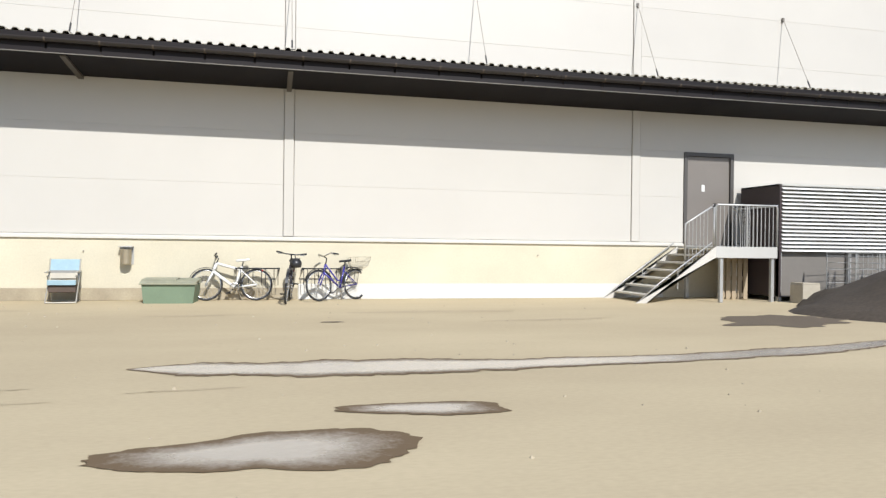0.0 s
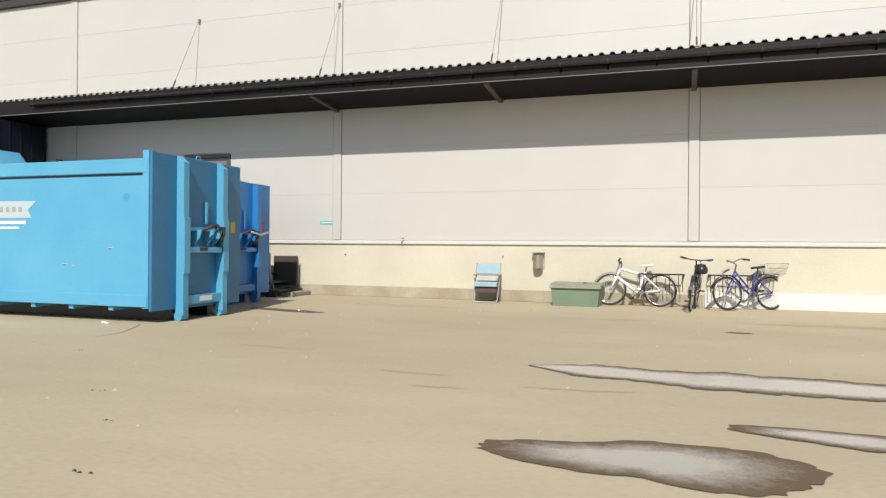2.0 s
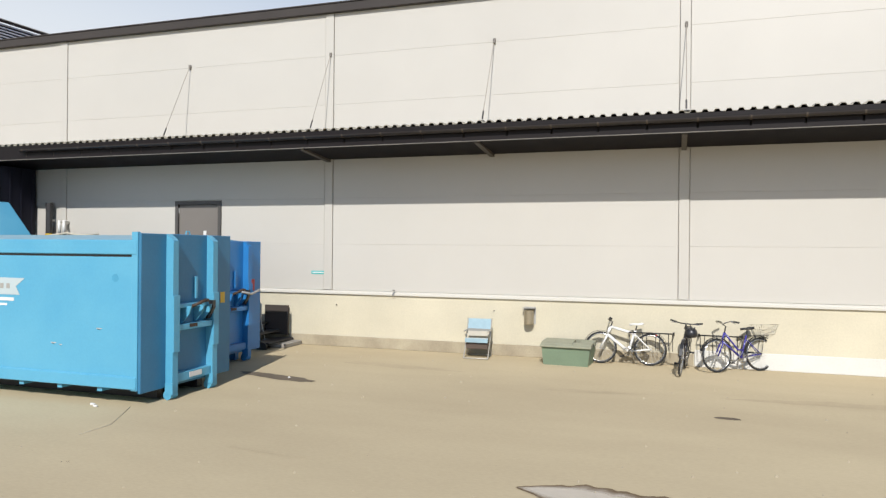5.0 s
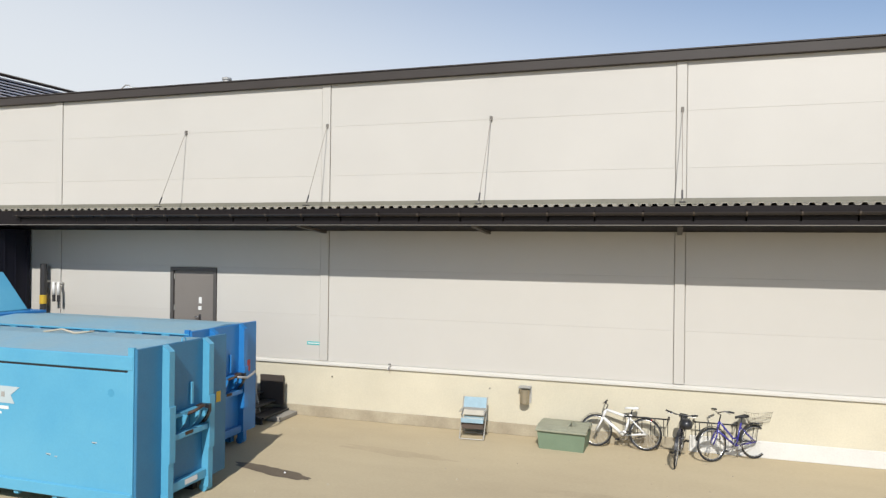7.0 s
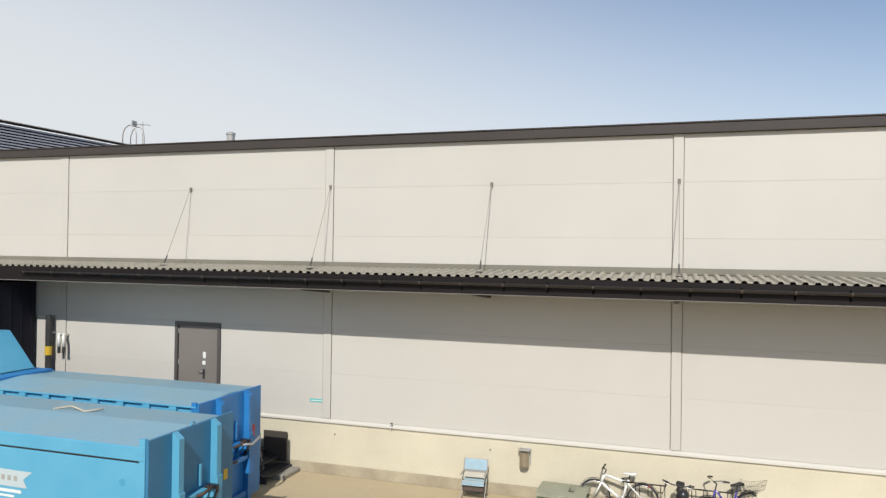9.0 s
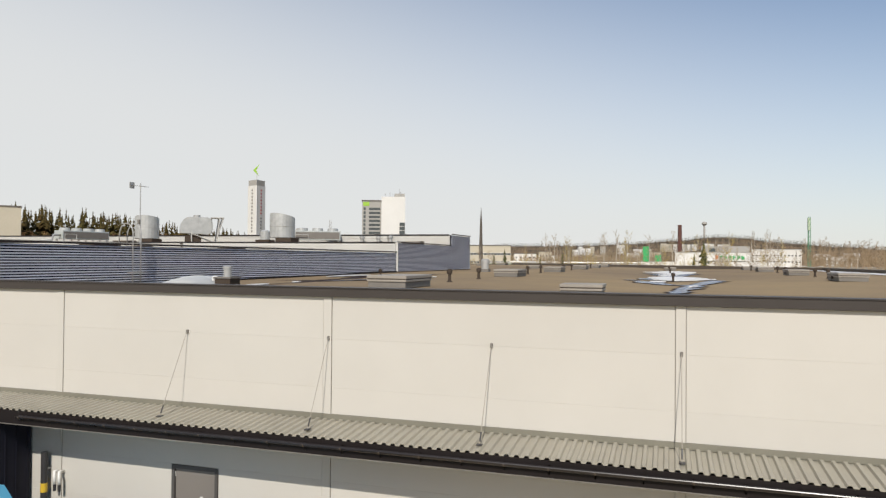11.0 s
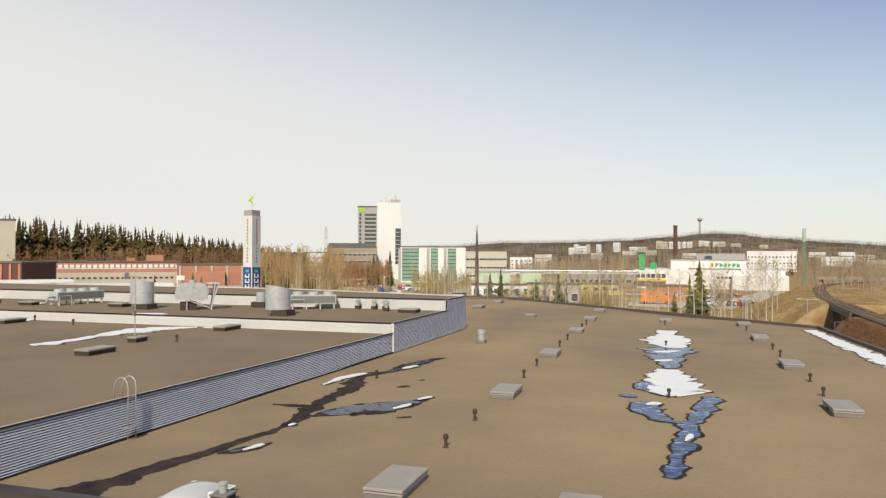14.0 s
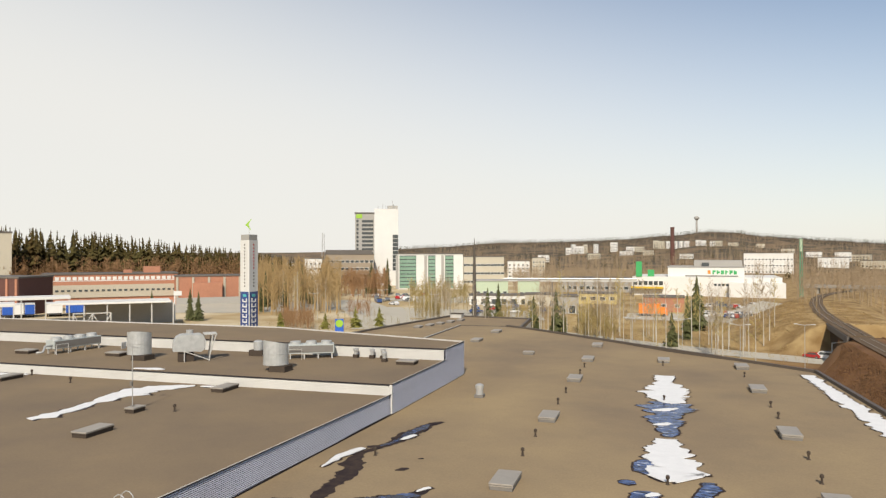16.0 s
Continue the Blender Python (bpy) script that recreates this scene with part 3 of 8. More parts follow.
# damp patches and puddles in the yard
def puddle(cx, cy, rx, ry, turn, seed):
    t = thing("puddle", (0, 0, 0), 0, "shallow rain puddle with a dark damp rim on the asphalt", "puddle", "puddles in the yard")
    part("water", depth_blob(cx, cy, 0.006, rx, ry, turn, seed), WATER, t, "shallow water over gritty wet asphalt")


puddle(-0.22, -11.26, 0.92, 0.49, 0, 1)
puddle(0.9, -10.4, 0.62, 0.27, -6, 2)
t = thing("puddle", (0, 0, 0), 0, "long narrow rain puddle that crosses the yard", "puddle", "puddles in the yard")
part("water", depth_ribbon([(-1.4, -8.42, 0.02), (-1.16, -8.43, 0.17), (-0.85, -8.48, 0.34), (-0.5, -8.56, 0.35), (-0.12, -8.61, 0.4), (0.25, -8.63, 0.46), (0.8, -8.62, 0.44), (1.3, -8.66, 0.42), (2.0, -8.7, 0.33), (2.8, -8.66, 0.27), (4.4, -8.6, 0.24), (6.2, -8.3, 0.26), (7.5, -7.9, 0.16), (8.2, -7.6, 0.02)], 0.006, 3), WATER, t, "shallow water over gritty wet asphalt")
solid("damp_patch", blob(B(), 8.15, -5.35, 0.005, 1.25, 0.8, 24, 0.55, 7), WET_GROUND, "dark damp patch on the asphalt by the soil heap", "stain")
solid("damp_patch", blob(B(), -6.75, -4.05, 0.005, 0.85, 0.2, -12, 0.3, 8), WET_GROUND, "dark damp stain beside the blue containers", "stain")
solid("damp_patch", blob(B(), 0.75, -4.63, 0.005, 0.17, 0.07, 0, 0.3, 9), WET_GROUND, "small dark oil spot on the asphalt", "stain")
STAIN = mat("dry_stain", (0.416, 0.336, 0.21), 0.92, 0, 2.5, 0.06, 26, 0.06, 0.1)
for k, (x, y, rx, ry, a) in enumerate(((-0.75, -9.45, 0.42, 0.03, 6), (-2.3, -9.2, 0.3, 0.03, -4), (-1.9, -9.75, 0.2, 0.02, 3), (-4.3, -8.2, 0.5, 0.05, -5), (-1.4, -3.4, 0.8, 0.1, 4), (2.5, -3.1, 1.6, 0.22, 2), (-5.2, -2.2, 1.2, 0.2, -6), (4.4, -4.6, 1.1, 0.12, 8))):
    solid("stain", blob(B(), x, y, 0.0025, rx, ry, a, 0.5, 30 + k), STAIN, "faint dry brownish stain on the asphalt", "stain", "stains in the yard")

# ---- the hall: south wall with plinth, panels, pilasters ----
DOORS = [(-12.27, -10.88, 1.24, 3.50), (9.56, 10.93, 1.24, 3.52)]
PIL = [(-16.12, -15.88), (-7.96, -7.75), (0.10, 0.30), (8.17, 8.37), (16.2, 16.4)]
JOINTS = [1.33, 2.42, 3.52, 4.62, 5.75, 6.92, 7.93]

bm = B()
for a, b in ((-95.0, -12.27), (-10.88, 9.56), (10.93, 17.0)):
    box(bm, a, b, 0.03, 0.28, 1.2, 7.95)
for a, b, z0, z1 in DOORS:
    box(bm, a, b, 0.03, 0.28, z1, 7.95)
wall_s = solid("wall_south", bm, PILASTER, "off-white metal-panelled hall wall with thin joints", "wall", kind="structure")
plinth = solid("plinth", box(B(), -95, 17.0, -0.03, 0.28, 0, 1.24), PLINTH, "yellowish cast concrete plinth under the wall panels", "plinth", kind="structure")
solid("base_course", box(B(), -9.6, 0.4, -0.07, -0.03, 0.0, 0.25, 0.008), BASE_BAND, "grey stained concrete base course at the foot of the plinth", "base course", kind="structure")
solid("base_course", box(B(), 0.42, 9.0, -0.065, -0.03, 0.0, 0.33, 0.008), LIME, "whitewashed base course at the foot of the plinth", "base course", kind="structure")
bm = B()
prism(bm, [(0.03, 1.24), (-0.075, 1.24), (-0.075, 1.285), (0.03, 1.335)], "x", -16.9, -12.3)
prism(bm, [(0.03, 1.24), (-0.075, 1.24), (-0.075, 1.285), (0.03, 1.335)], "x", -10.85, 9.53)
prism(bm, [(0.03, 1.24), (-0.075, 1.24), (-0.075, 1.285), (0.03, 1.335)], "x", 10.96, 17.0)
solid("sill_flashing", bm, SILL, "white folded sheet flashing above the concrete plinth", "flashing", kind="structure")

edges = [-24.2] + [e for p in PIL for e in p] + [17.0]
spans = [(edges[i] + 0.012, edges[i + 1] - 0.012) for i in range(0, len(edges), 2)]
for a, b in spans:
    for z0, z1 in zip(JOINTS, JOINTS[1:]):
        cuts = [(a, b)]
        for d0, d1, dz0, dz1 in DOORS:
            if a < d0 and b > d1 and z0 < dz1 - 0.05:
                cuts = [(a, d0 - 0.01), (d1 + 0.01, b)]
        for p, q in cuts:
            if q - p > 0.05:
                part("panel", box(B(), p, q, 0.0, 0.03, z0 + 0.0003, z1 - 0.0003, 0.004), PANEL, wall_s)
for a, b in PIL:
    part("pilaster_strip", box(B(), a, b, -0.022, 0.03, 1.335, 7.93, 0.006), PILASTER, wall_s)
    for s in (a - 0.006, b + 0.001):
        part("cover_joint", box(B(), s, s + 0.004, -0.002, 0.03, 1.335, 7.93), LID_GREY, wall_s)

solid("parapet_fascia", box(box(B(), -24.3, 17.05, -0.11, 0.28, 7.93, 8.13, 0.008), -24.3, 17.05, -0.13, 0.32, 8.134, 8.165, 0.005), FASCIA, "dark grey folded steel parapet fascia along the roof edge", "fascia", kind="structure")


# ---- doors ----
def steel_door(x0, x1, z0, z1, note, shift=0.0):
    t = thing("door", ((x0 + x1) / 2, 0.0, z0), 0, "closed grey steel door in a frame toned dark for the canopy's shade, " + note, "door", "hall doors")
    w, h = x1 - x0, z1 - z0
    f = B()
    box(f, -w / 2, -w / 2 + 0.09, -0.02, 0.14, 0, h)
    box(f, w / 2 - 0.09, w / 2, -0.02, 0.14, 0, h)
    box(f, -w / 2 + 0.09, w / 2 - 0.09, -0.02, 0.14, h - 0.09, h)
    part("door_frame", f, DOOR_FRAME, t, "frame toned dark for the canopy's shade")
    leaf = part("door_leaf", box(B(), -w / 2 + 0.095, w / 2 - 0.095, 0.03, 0.09, 0.02, h - 0.095, 0.006), DOOR, t)
    part("notice", box(B(), 0.15 - shift, 0.235 - shift, 0.024, 0.03, 1.34, 1.5), WHITE, leaf, "small white notice")
    if not shift:
        part("keypad", box(B(), 0.14, 0.235, 0.015, 0.03, 1.17, 1.27, 0.004), WHITE, leaf, "small white keypad")
    part("door_seal", box(B(), -w / 2 + 0.091, -w / 2 + 0.097, 0.02, 0.028, 0.02, h - 0.1), DARK_TRIM, leaf)
    part("lock_plate", box(B(), 0.15, 0.22, 0.018, 0.03, 0.80, 1.06, 0.004), DARK_TRIM, leaf, "dark lock plate")
    hb = tube(B(), [(0.18, 0.02, 1.0), (0.18, -0.04, 1.0), (0.05, -0.04, 1.0)], 0.011)
    part("handle", hb, CHROME, leaf, smooth=True)
    for hz in (0.3, 1.15, 1.95):
        part("hinge", tube(B(), [(-w / 2 + 0.1, 0.02, hz), (-w / 2 + 0.1, 0.02, hz + 0.13)], 0.013), GALV, leaf)
    part("threshold", box(B(), -w / 2, w / 2, -0.06, 0.14, -0.03, 0.015, 0.004), GALV, t)
    return t


steel_door(*DOORS[0], "behind the blue containers")
steel_door(*DOORS[1], "at the head of the steel stair", 0.33)


# ---- canopy along the wall ----
def canopy():
    x0, x1, p = -24.0, 17.0, 0.205
    y0, zr = 0.0, 4.985
    y1, ze = -1.37, 4.90
    prof = []
    x = x0
    while x < x1:
        prof += [(x, 0), (x + 0.085, 0), (x + 0.112, 0.046), (x + 0.178, 0.046)]
        x += p
    prof.append((x1, 0))
    co, fc = [], []
    for dz in (0.0, -0.012):
        co += [(u, y0, zr + v + dz) for u, v in prof] + [(u, y1, ze + v + dz) for u, v in prof]
    k = len(prof)
    for i in range(k - 1):
        fc.append((i, i + 1, k + i + 1, k + i))
        fc.append((2 * k + i, 3 * k + i, 3 * k + i + 1, 2 * k + i + 1))
        fc.append((k + i, k + i + 1, 3 * k + i + 1, 3 * k + i))
    me = bpy.data.meshes.new("roof_sheet")
    me.from_pydata(co, [], fc)
    me.materials.append(CANOPY)
    t = thing("canopy", (0, 0, 0), 0, "long canopy of trapezoid roof sheet hung from thin steel rods", "canopy")
    part("roof_sheet", me, CANOPY, t, "weathered pale trapezoid sheet")
    part("soffit", prism(B(), [(0.0, 4.44), (-1.31, 4.525), (-1.31, 4.56), (0.0, 4.48)], "x", x0, x1), SOFFIT, t, "underside lining, near-black with the canopy's shade in its colour")
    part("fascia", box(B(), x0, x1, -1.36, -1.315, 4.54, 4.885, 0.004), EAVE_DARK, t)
    part("drip_edge", box(B(), x0, x1, -1.372, -1.352, 4.522, 4.537), CURB_GREY, t, "grey drip edge")
    part("wall_flashing", box(B(), x0, x1, -0.05, -0.001, 5.0, 5.13), FLASH, t)
    for i in range(9):
        bx = -7.85 + i * 4.018
        if i > 2:
            break
        part("bracket", prism(B(), [(-0.01, 4.375), (-1.29, 4.49), (-1.29, 4.523), (-0.01, 4.437)], "x", bx - 0.05, bx + 0.05), BRACKET, t, "brown steel bracket beam")
    # gutter: a half-round trough in front of the fascia
    g = thing("gutter", (0, 0, 0), 0, "dark half-round steel gutter along the canopy eave", "gutter")
    o = arc(-1.43, 4.77, 0.068, 180, 360, 10)
    inner = arc(-1.43, 4.77, 0.06, 360, 180, 10)
    part("trough", prism(B(), o + inner, "x", -15.9, 17.0), GUTTER, g)
    strap = None
    for i in range(37):
        sx = -15.8 + i * 0.9
        if strap is None:
            so = arc(-1.43, 4.77, 0.074, 180, 360, 8)
            si = arc(-1.43, 4.77, 0.068, 360, 180, 8)
            strap = to_mesh(prism(box(B(), 0, 0.03, -1.36, -1.352, 4.60, 4.80), so + si, "x", 0.0, 0.03), "strap", PARAPET)
        part("strap", strap, PARAPET, g).location.x = sx
    # hanger rods
    for i in range(8):
        rx = -11.838 + i * 4.018
        if rx > 16:
            break
        r = thing("hanger_rod", (rx, 0, 0), 0, "thin steel rod from the wall down to the canopy", "rod", "canopy hanger rods")
        part("rod", tube(B(), [(0, -0.05, 6.93), (0, -1.02, 4.99)], 0.008, 6), LID_GREY, r)
        part("wall_plate", box(B(), -0.028, 0.028, -0.055, -0.0005, 6.89, 6.99, 0.004), CURB_GREY, r)
        part("turnbuckle", tube(B(), [(0, -0.90, 5.222), (0, -0.99, 5.04)], 0.017, 6), DARK_TRIM, r)
        part("foot_plate", box(B(), -0.06, 0.06, -1.1, -0.96, 4.975, 4.995, 0.004), DARK_TRIM, r)


canopy()

# ---- dark annex under the canopy's far end ----
an = thing("annex_wall", (0, 0, 0), 0, "dark-clad low annex wall beneath the canopy end", "wall", kind="structure")
part("cladding", prism(B(), [(-24, 0), (-16.9, 0), (-16.9, 4.43), (-24, 4.43)], "y", -2.3, -0.08), DARK_CLAD, an)
for i in range(7):
    part("batten", box(B(), -16.899, -16.885, -2.25 + i * 0.34, -2.21 + i * 0.34, 0.1, 4.4), DARK_CLAD, an)
pp = thing("standpipe", (-16.28, -0.2, 0), 0, "dark upright pipe with a yellow collar on the wall", "pipe")
part("pipe", tube(B(), [(0, 0, 0), (0, 0, 3.5)], 0.085, 12), DARK_TRIM, pp)
part("collar", tube(B(), [(0, 0, 2.42), (0, 0, 2.66)], 0.094, 12), YELLOW, pp, "yellow collar")
part("wall_clip", box(B(), -0.03, 0.03, 0.05, 0.2, 3.0, 3.05), GALV, pp)
hs = thing("hose_coupling", (-15.95, -0.12, 2.65), 0, "pair of pale bent hose couplings fixed to the wall", "coupling")
for i, dx in enumerate((0.0, 0.16)):
    part("hose", tube(B(), [(dx, 0.1, 0.32), (dx, -0.06, 0.34), (dx + 0.05, -0.1, 0.24), (dx + 0.06, -0.1, 0.02)], 0.042, 8), WHITE, hs, smooth=True)
    part("nozzle", tube(B(), [(dx + 0.06, -0.1, 0.02), (dx + 0.06, -0.1, -0.16)], 0.042, 8), DARK_TRIM, hs)


# ---- roofs ----
def flat_roof(name, outline, z0, z1, material, label):
    bm = prism(B(), outline, "z", z0, z1)
    return solid(name, bm, material, label, "roof", kind="structure")


LOW_ROOF = 9.25   # level of the taller hall's first roof
FOLDS = [(-20.3, 7.66), (-14.8, 7.82), (-7.35, 8.05), (0.2, 7.81), (7.4, 8.05), (17.0, 8.05)]


def felt(x, y):
    """Height of the main roof, which falls into two shallow valleys and levels out far back."""
    z = 8.05
    for (xa, za), (xb, zb) in zip(FOLDS, FOLDS[1:]):
        if xa <= x < xb:
            if x < -14.8:
                za += 0.0085 * min(y, 31)
            z = za + (zb - za) * (x - xa) / (xb - xa)
    return 8.05 + (z - 8.05) * lerp(1, 0, (y - 58) / 24)


def settle(bm):
    """Lays a patch drawn at the level roof's height into the folds."""
    for v in bm.verts:
        v.co.z += felt(v.co.x, v.co.y) - 8.05
    return bm


def main_roof():
    """A thick sheet in rows from edge to edge; the roof widens behind the taller hall."""
    def between(pts, y):
        for (xa, ya), (xb, yb) in zip(pts, pts[1:]):
            if ya <= y <= yb:
                return xa + (xb - xa) * (y - ya) / max(1e-6, yb - ya)
    east = [(17.0, 0.28), (13.8, 57.4), (-18.4, 87.0), (-22.3, 89.4)]
    bm = B()
    for west, ys in (([(-20.1, 0.28), (-18.2, 30.8), (-17.65, 48.4)], [0.28] + [1 + 47.4 * k / 20 for k in range(20)] + [48.4]), ([(-29.6, 48.4), (-29.6, 89.4)], [48.4 + 41 * k / 20 for k in range(21)])):
        rows = []
        for y in ys:
            a, b = between(west, y), between(east, y)
            xs = [a + (b - a) * k / 60 for k in range(61)]
            for x, _ in FOLDS[1:5]:
                if a < x < b:
                    k = min(range(1, 60), key=lambda q: abs(xs[q] - x))
                    xs[k] = x
            rows.append([[bm.verts.new((x, y, z)) for x in xs] for z in (7.503, 8.05)])
            for v in rows[-1][1]:
                v.co.z = felt(v.co.x, y)
        for (l0, h0), (l1, h1) in zip(rows, rows[1:]):
            for k in range(60):
                bm.faces.new((h0[k], h0[k + 1], h1[k + 1], h1[k]))
                bm.faces.new((l0[k], l1[k], l1[k + 1], l0[k + 1]))
            bm.faces.new((l0[0], h0[0], h1[0], l1[0]))
            bm.faces.new((l0[-1], l1[-1], h1[-1], h0[-1]))
        for lo, hi in (rows[0], rows[-1]):
            for k in range(60):
                bm.faces.new((lo[k], lo[k + 1], hi[k + 1], hi[k]))
    solid("roof_main", bm, ROOF, "wide flat bitumen felt roof with puddles and old snow", "roof", kind="structure")


main_roof()


def poly_wall(name, pts, z0, z1, th, material, label, category):
    bm = B()
    for (ax, ay), (bx, by) in zip(pts, pts[1:]):
        d = Vector((bx - ax, by - ay)).normalized()
        nx, ny = -d.y * th, d.x * th
        prism(bm, [(ax, ay), (bx, by), (bx + nx, by + ny), (ax + nx, ay + ny)], "z", z0, z1)
    return solid(name, bm, material, label, category, kind="structure")


poly_wall("parapet_far", [(17.0, 0.4), (13.8, 57.4), (-18.4, 87.0), (-22.3, 89.9)], 7.6, 8.32, 0.3, PARAPET, "low dark sheet-covered parapet round the flat roof", "parapet")
poly_wall("wall_far", [(17.0, 0.28), (13.8, 57.4), (-18.4, 87.0), (-22.3, 89.9), (-29.6, 89.4)], 0.0, 7.5, 0.25, PILASTER, "plain pale outer wall of the hall", "wall")

flat_roof("roof_low_west", [(-95, 0.3), (-20.08, 0.3), (-18.2, 30.7), (-95, 30.7)], 8.9, LOW_ROOF, ROOF2, "flat bitumen felt roof of the taller hall")
flat_roof("roof_mid_west", [(-95, 30.85), (-18.2, 30.85), (-17.9, 42.75), (-95, 42.75)], 9.6, 9.97, ROOF2, "flat bitumen felt roof carrying air ducts")
flat_roof("roof_high_west", [(-95, 42.9), (-17.9, 42.9), (-17.75, 48.3), (-40, 54.5), (-95, 54.5)], 10.4, 10.9, ROOF2, "highest flat felt roof of the taller hall")


EDGE_DARK = mat("edge_sheet", (0.03, 0.023, 0.022), 0.6, 0, 0.5, 0.08, 60, 0.03, 0.03, spec=0.15)
def skewed(bm):
    """The taller hall's side runs at a slight angle to the yard's wall, its first stretch more so."""
    for v in bm.verts:
        v.co.x += 0.0618 * v.co.y - 1.19 if v.co.y < 30.79 else 0.025 * v.co.y
    return bm


def ribbed_wall(name, x, y0, y1, z0, z1, pitch, material, label):
    """Level pale ribs facing +x on a near-black sheet painting the groove shade."""
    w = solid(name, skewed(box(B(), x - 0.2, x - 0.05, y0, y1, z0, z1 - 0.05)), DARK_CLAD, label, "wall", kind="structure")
    z = z0
    while z + pitch <= z1 + 1e-6:
        prof = [(x - 0.049, z + pitch * 0.02), (x - 0.004, z + pitch * 0.06), (x, z + pitch * 0.12), (x, z + pitch * 0.30), (x - 0.049, z + pitch * 0.56)]
        part("rib", skewed(prism(B(), prof, "y", y0, y1)), material, w)
        z += pitch
    return w


ribbed_wall("wall_rib_low", -18.85, 0.3, 30.78, 7.633, 9.281, 0.0915, RIBBED, "blue-grey sheet wall with fine level ribs")
ribbed_wall("wall_rib_mid", -18.83, 30.92, 42.85, 7.95, 9.99, 0.092, RIBBED, "blue-grey sheet wall with fine level ribs")
ribbed_wall("wall_rib_high", -18.83, 42.87, 48.3, 7.95, 10.94, 0.092, RIBBED, "blue-grey sheet wall with fine level ribs")
solid("corner_post", box(B(), -18.22, -18.05, 30.8, 30.92, 7.94, 9.98, 0.01), RIBBED_WHITE, "white corner trim of the ribbed wall", "trim", kind="structure")

bm = skewed(box(B(), -18.87, -18.79, 0.3, 30.78, 7.665, 7.735))
for v in bm.verts:
    v.co.z += 0.0085 * v.co.y
solid("foot_flashing", bm, EDGE_DARK, "dark flashing at the foot of the ribbed wall", "flashing", kind="structure")


def ribbed_front(name, x0, x1, y, z0, z1, pitch, label):
    prof = [(y + 0.1, z0)]
    z = z0
    while z + pitch <= z1 + 1e-6:
        prof += [(y, z), (y, z + pitch * 0.6), (y + 0.025, z + pitch * 0.7), (y + 0.025, z + pitch * 0.95)]
        z += pitch
    prof.append((y + 0.1, z1))
    return solid(name, prism(B(), prof, "x", x0, x1), RIBBED_WHITE, label, "wall", kind="structure")


ribbed_front("wall_white_mid", -95, -18.21, 30.72, 9.24, 9.97, 0.11, "white ribbed sheet upstand between two flat roofs")
ribbed_front("wall_white_high", -95, -17.95, 42.78, 9.97, 10.9, 0.11, "white ribbed sheet upstand between two flat roofs")
for nm, a in (("roof_edge_low", (-18.9, -18.8, 0.3, 30.78, 9.285, 9.35)), ("roof_edge_mid", (-18.9, -18.8, 30.8, 42.85, 9.992, 10.05)), ("roof_edge_high", (-18.9, -18.8, 42.87, 48.32, 10.942, 11.0)),
              ("roof_edge_front_mid", (-95, -18.23, 30.66, 30.86, 9.97, 10.03)), ("roof_edge_front_high", (-95, -17.97, 42.71, 42.91, 10.9, 10.98))):
    solid(nm, skewed(box(B(), *a, 0.01)) if a[0] > -50 else box(B(), *a, 0.01), EDGE_DARK, "dark sheet capping along the roof edge", "capping", kind="structure")
for nm, a in (("edge_strip_low", (-18.84, -18.798, 0.3, 30.78, 9.353, 9.375)), ("edge_strip_mid", (-18.84, -18.798, 30.8, 42.85, 10.053, 10.075)), ("edge_strip_high", (-18.84, -18.798, 42.87, 48.32, 11.003, 11.03))):
    solid(nm, skewed(box(B(), *a)), SILL, "pale folded edge strip on the roof capping", "capping", kind="structure")
solid("wall_west_far", box(box(B(), -95, -40, 54.5, 54.75, 0, 11.0), -95.3, -95, 0.3, 54.7, 0, 11.0), PILASTER, "plain pale outer wall of the taller hall", "wall", kind="structure")
poly_wall("wall_west_back", [(-17.75, 48.35), (-40, 54.55)], 8.05, 11.0, 0.2, PILASTER, "plain pale back wall of the taller hall", "wall")
poly_wall("roof_edge_back", [(-22.35, 89.86), (-29.6, 89.4), (-29.6, 53.0)], 8.053, 8.14, 0.22, PARAPET, "low dark capping on the far edge of the flat roof", "capping")
poly_wall("edge_strip_back", [(-29.62, 89.4), (-29.62, 53.0)], 8.143, 8.2, 0.08, SILL, "pale folded edge strip on the roof capping", "capping")

# lower wing beyond the main roof
WING = [(-22.1, 90.6), (-24.6, 123.7), (-41.7, 126.3), (-46.9, 101.3), (-50.0, 80.0), (-50.0, 62.0), (-30.0, 62.0), (-30.0, 90.0)]
flat_roof("roof_wing", WING, 5.6, 6.0, ROOF, "flat felt roof of the lower far wing")
poly_wall("wing_wall", WING[:6], 0.0, 5.6, 0.25, PILASTER, "plain pale outer wall of the lower wing", "wall")
poly_wall("wing_parapet", WING[:6], 6.003, 6.3, 0.45, PARAPET, "low dark sheet-covered parapet round the lower wing", "parapet")
poly_wall("wall_main_back", [(-29.6, 89.4), (-29.6, 52.4)], 0, 8.05, 0.2, PILASTER, "plain pale back wall of the hall", "wall")

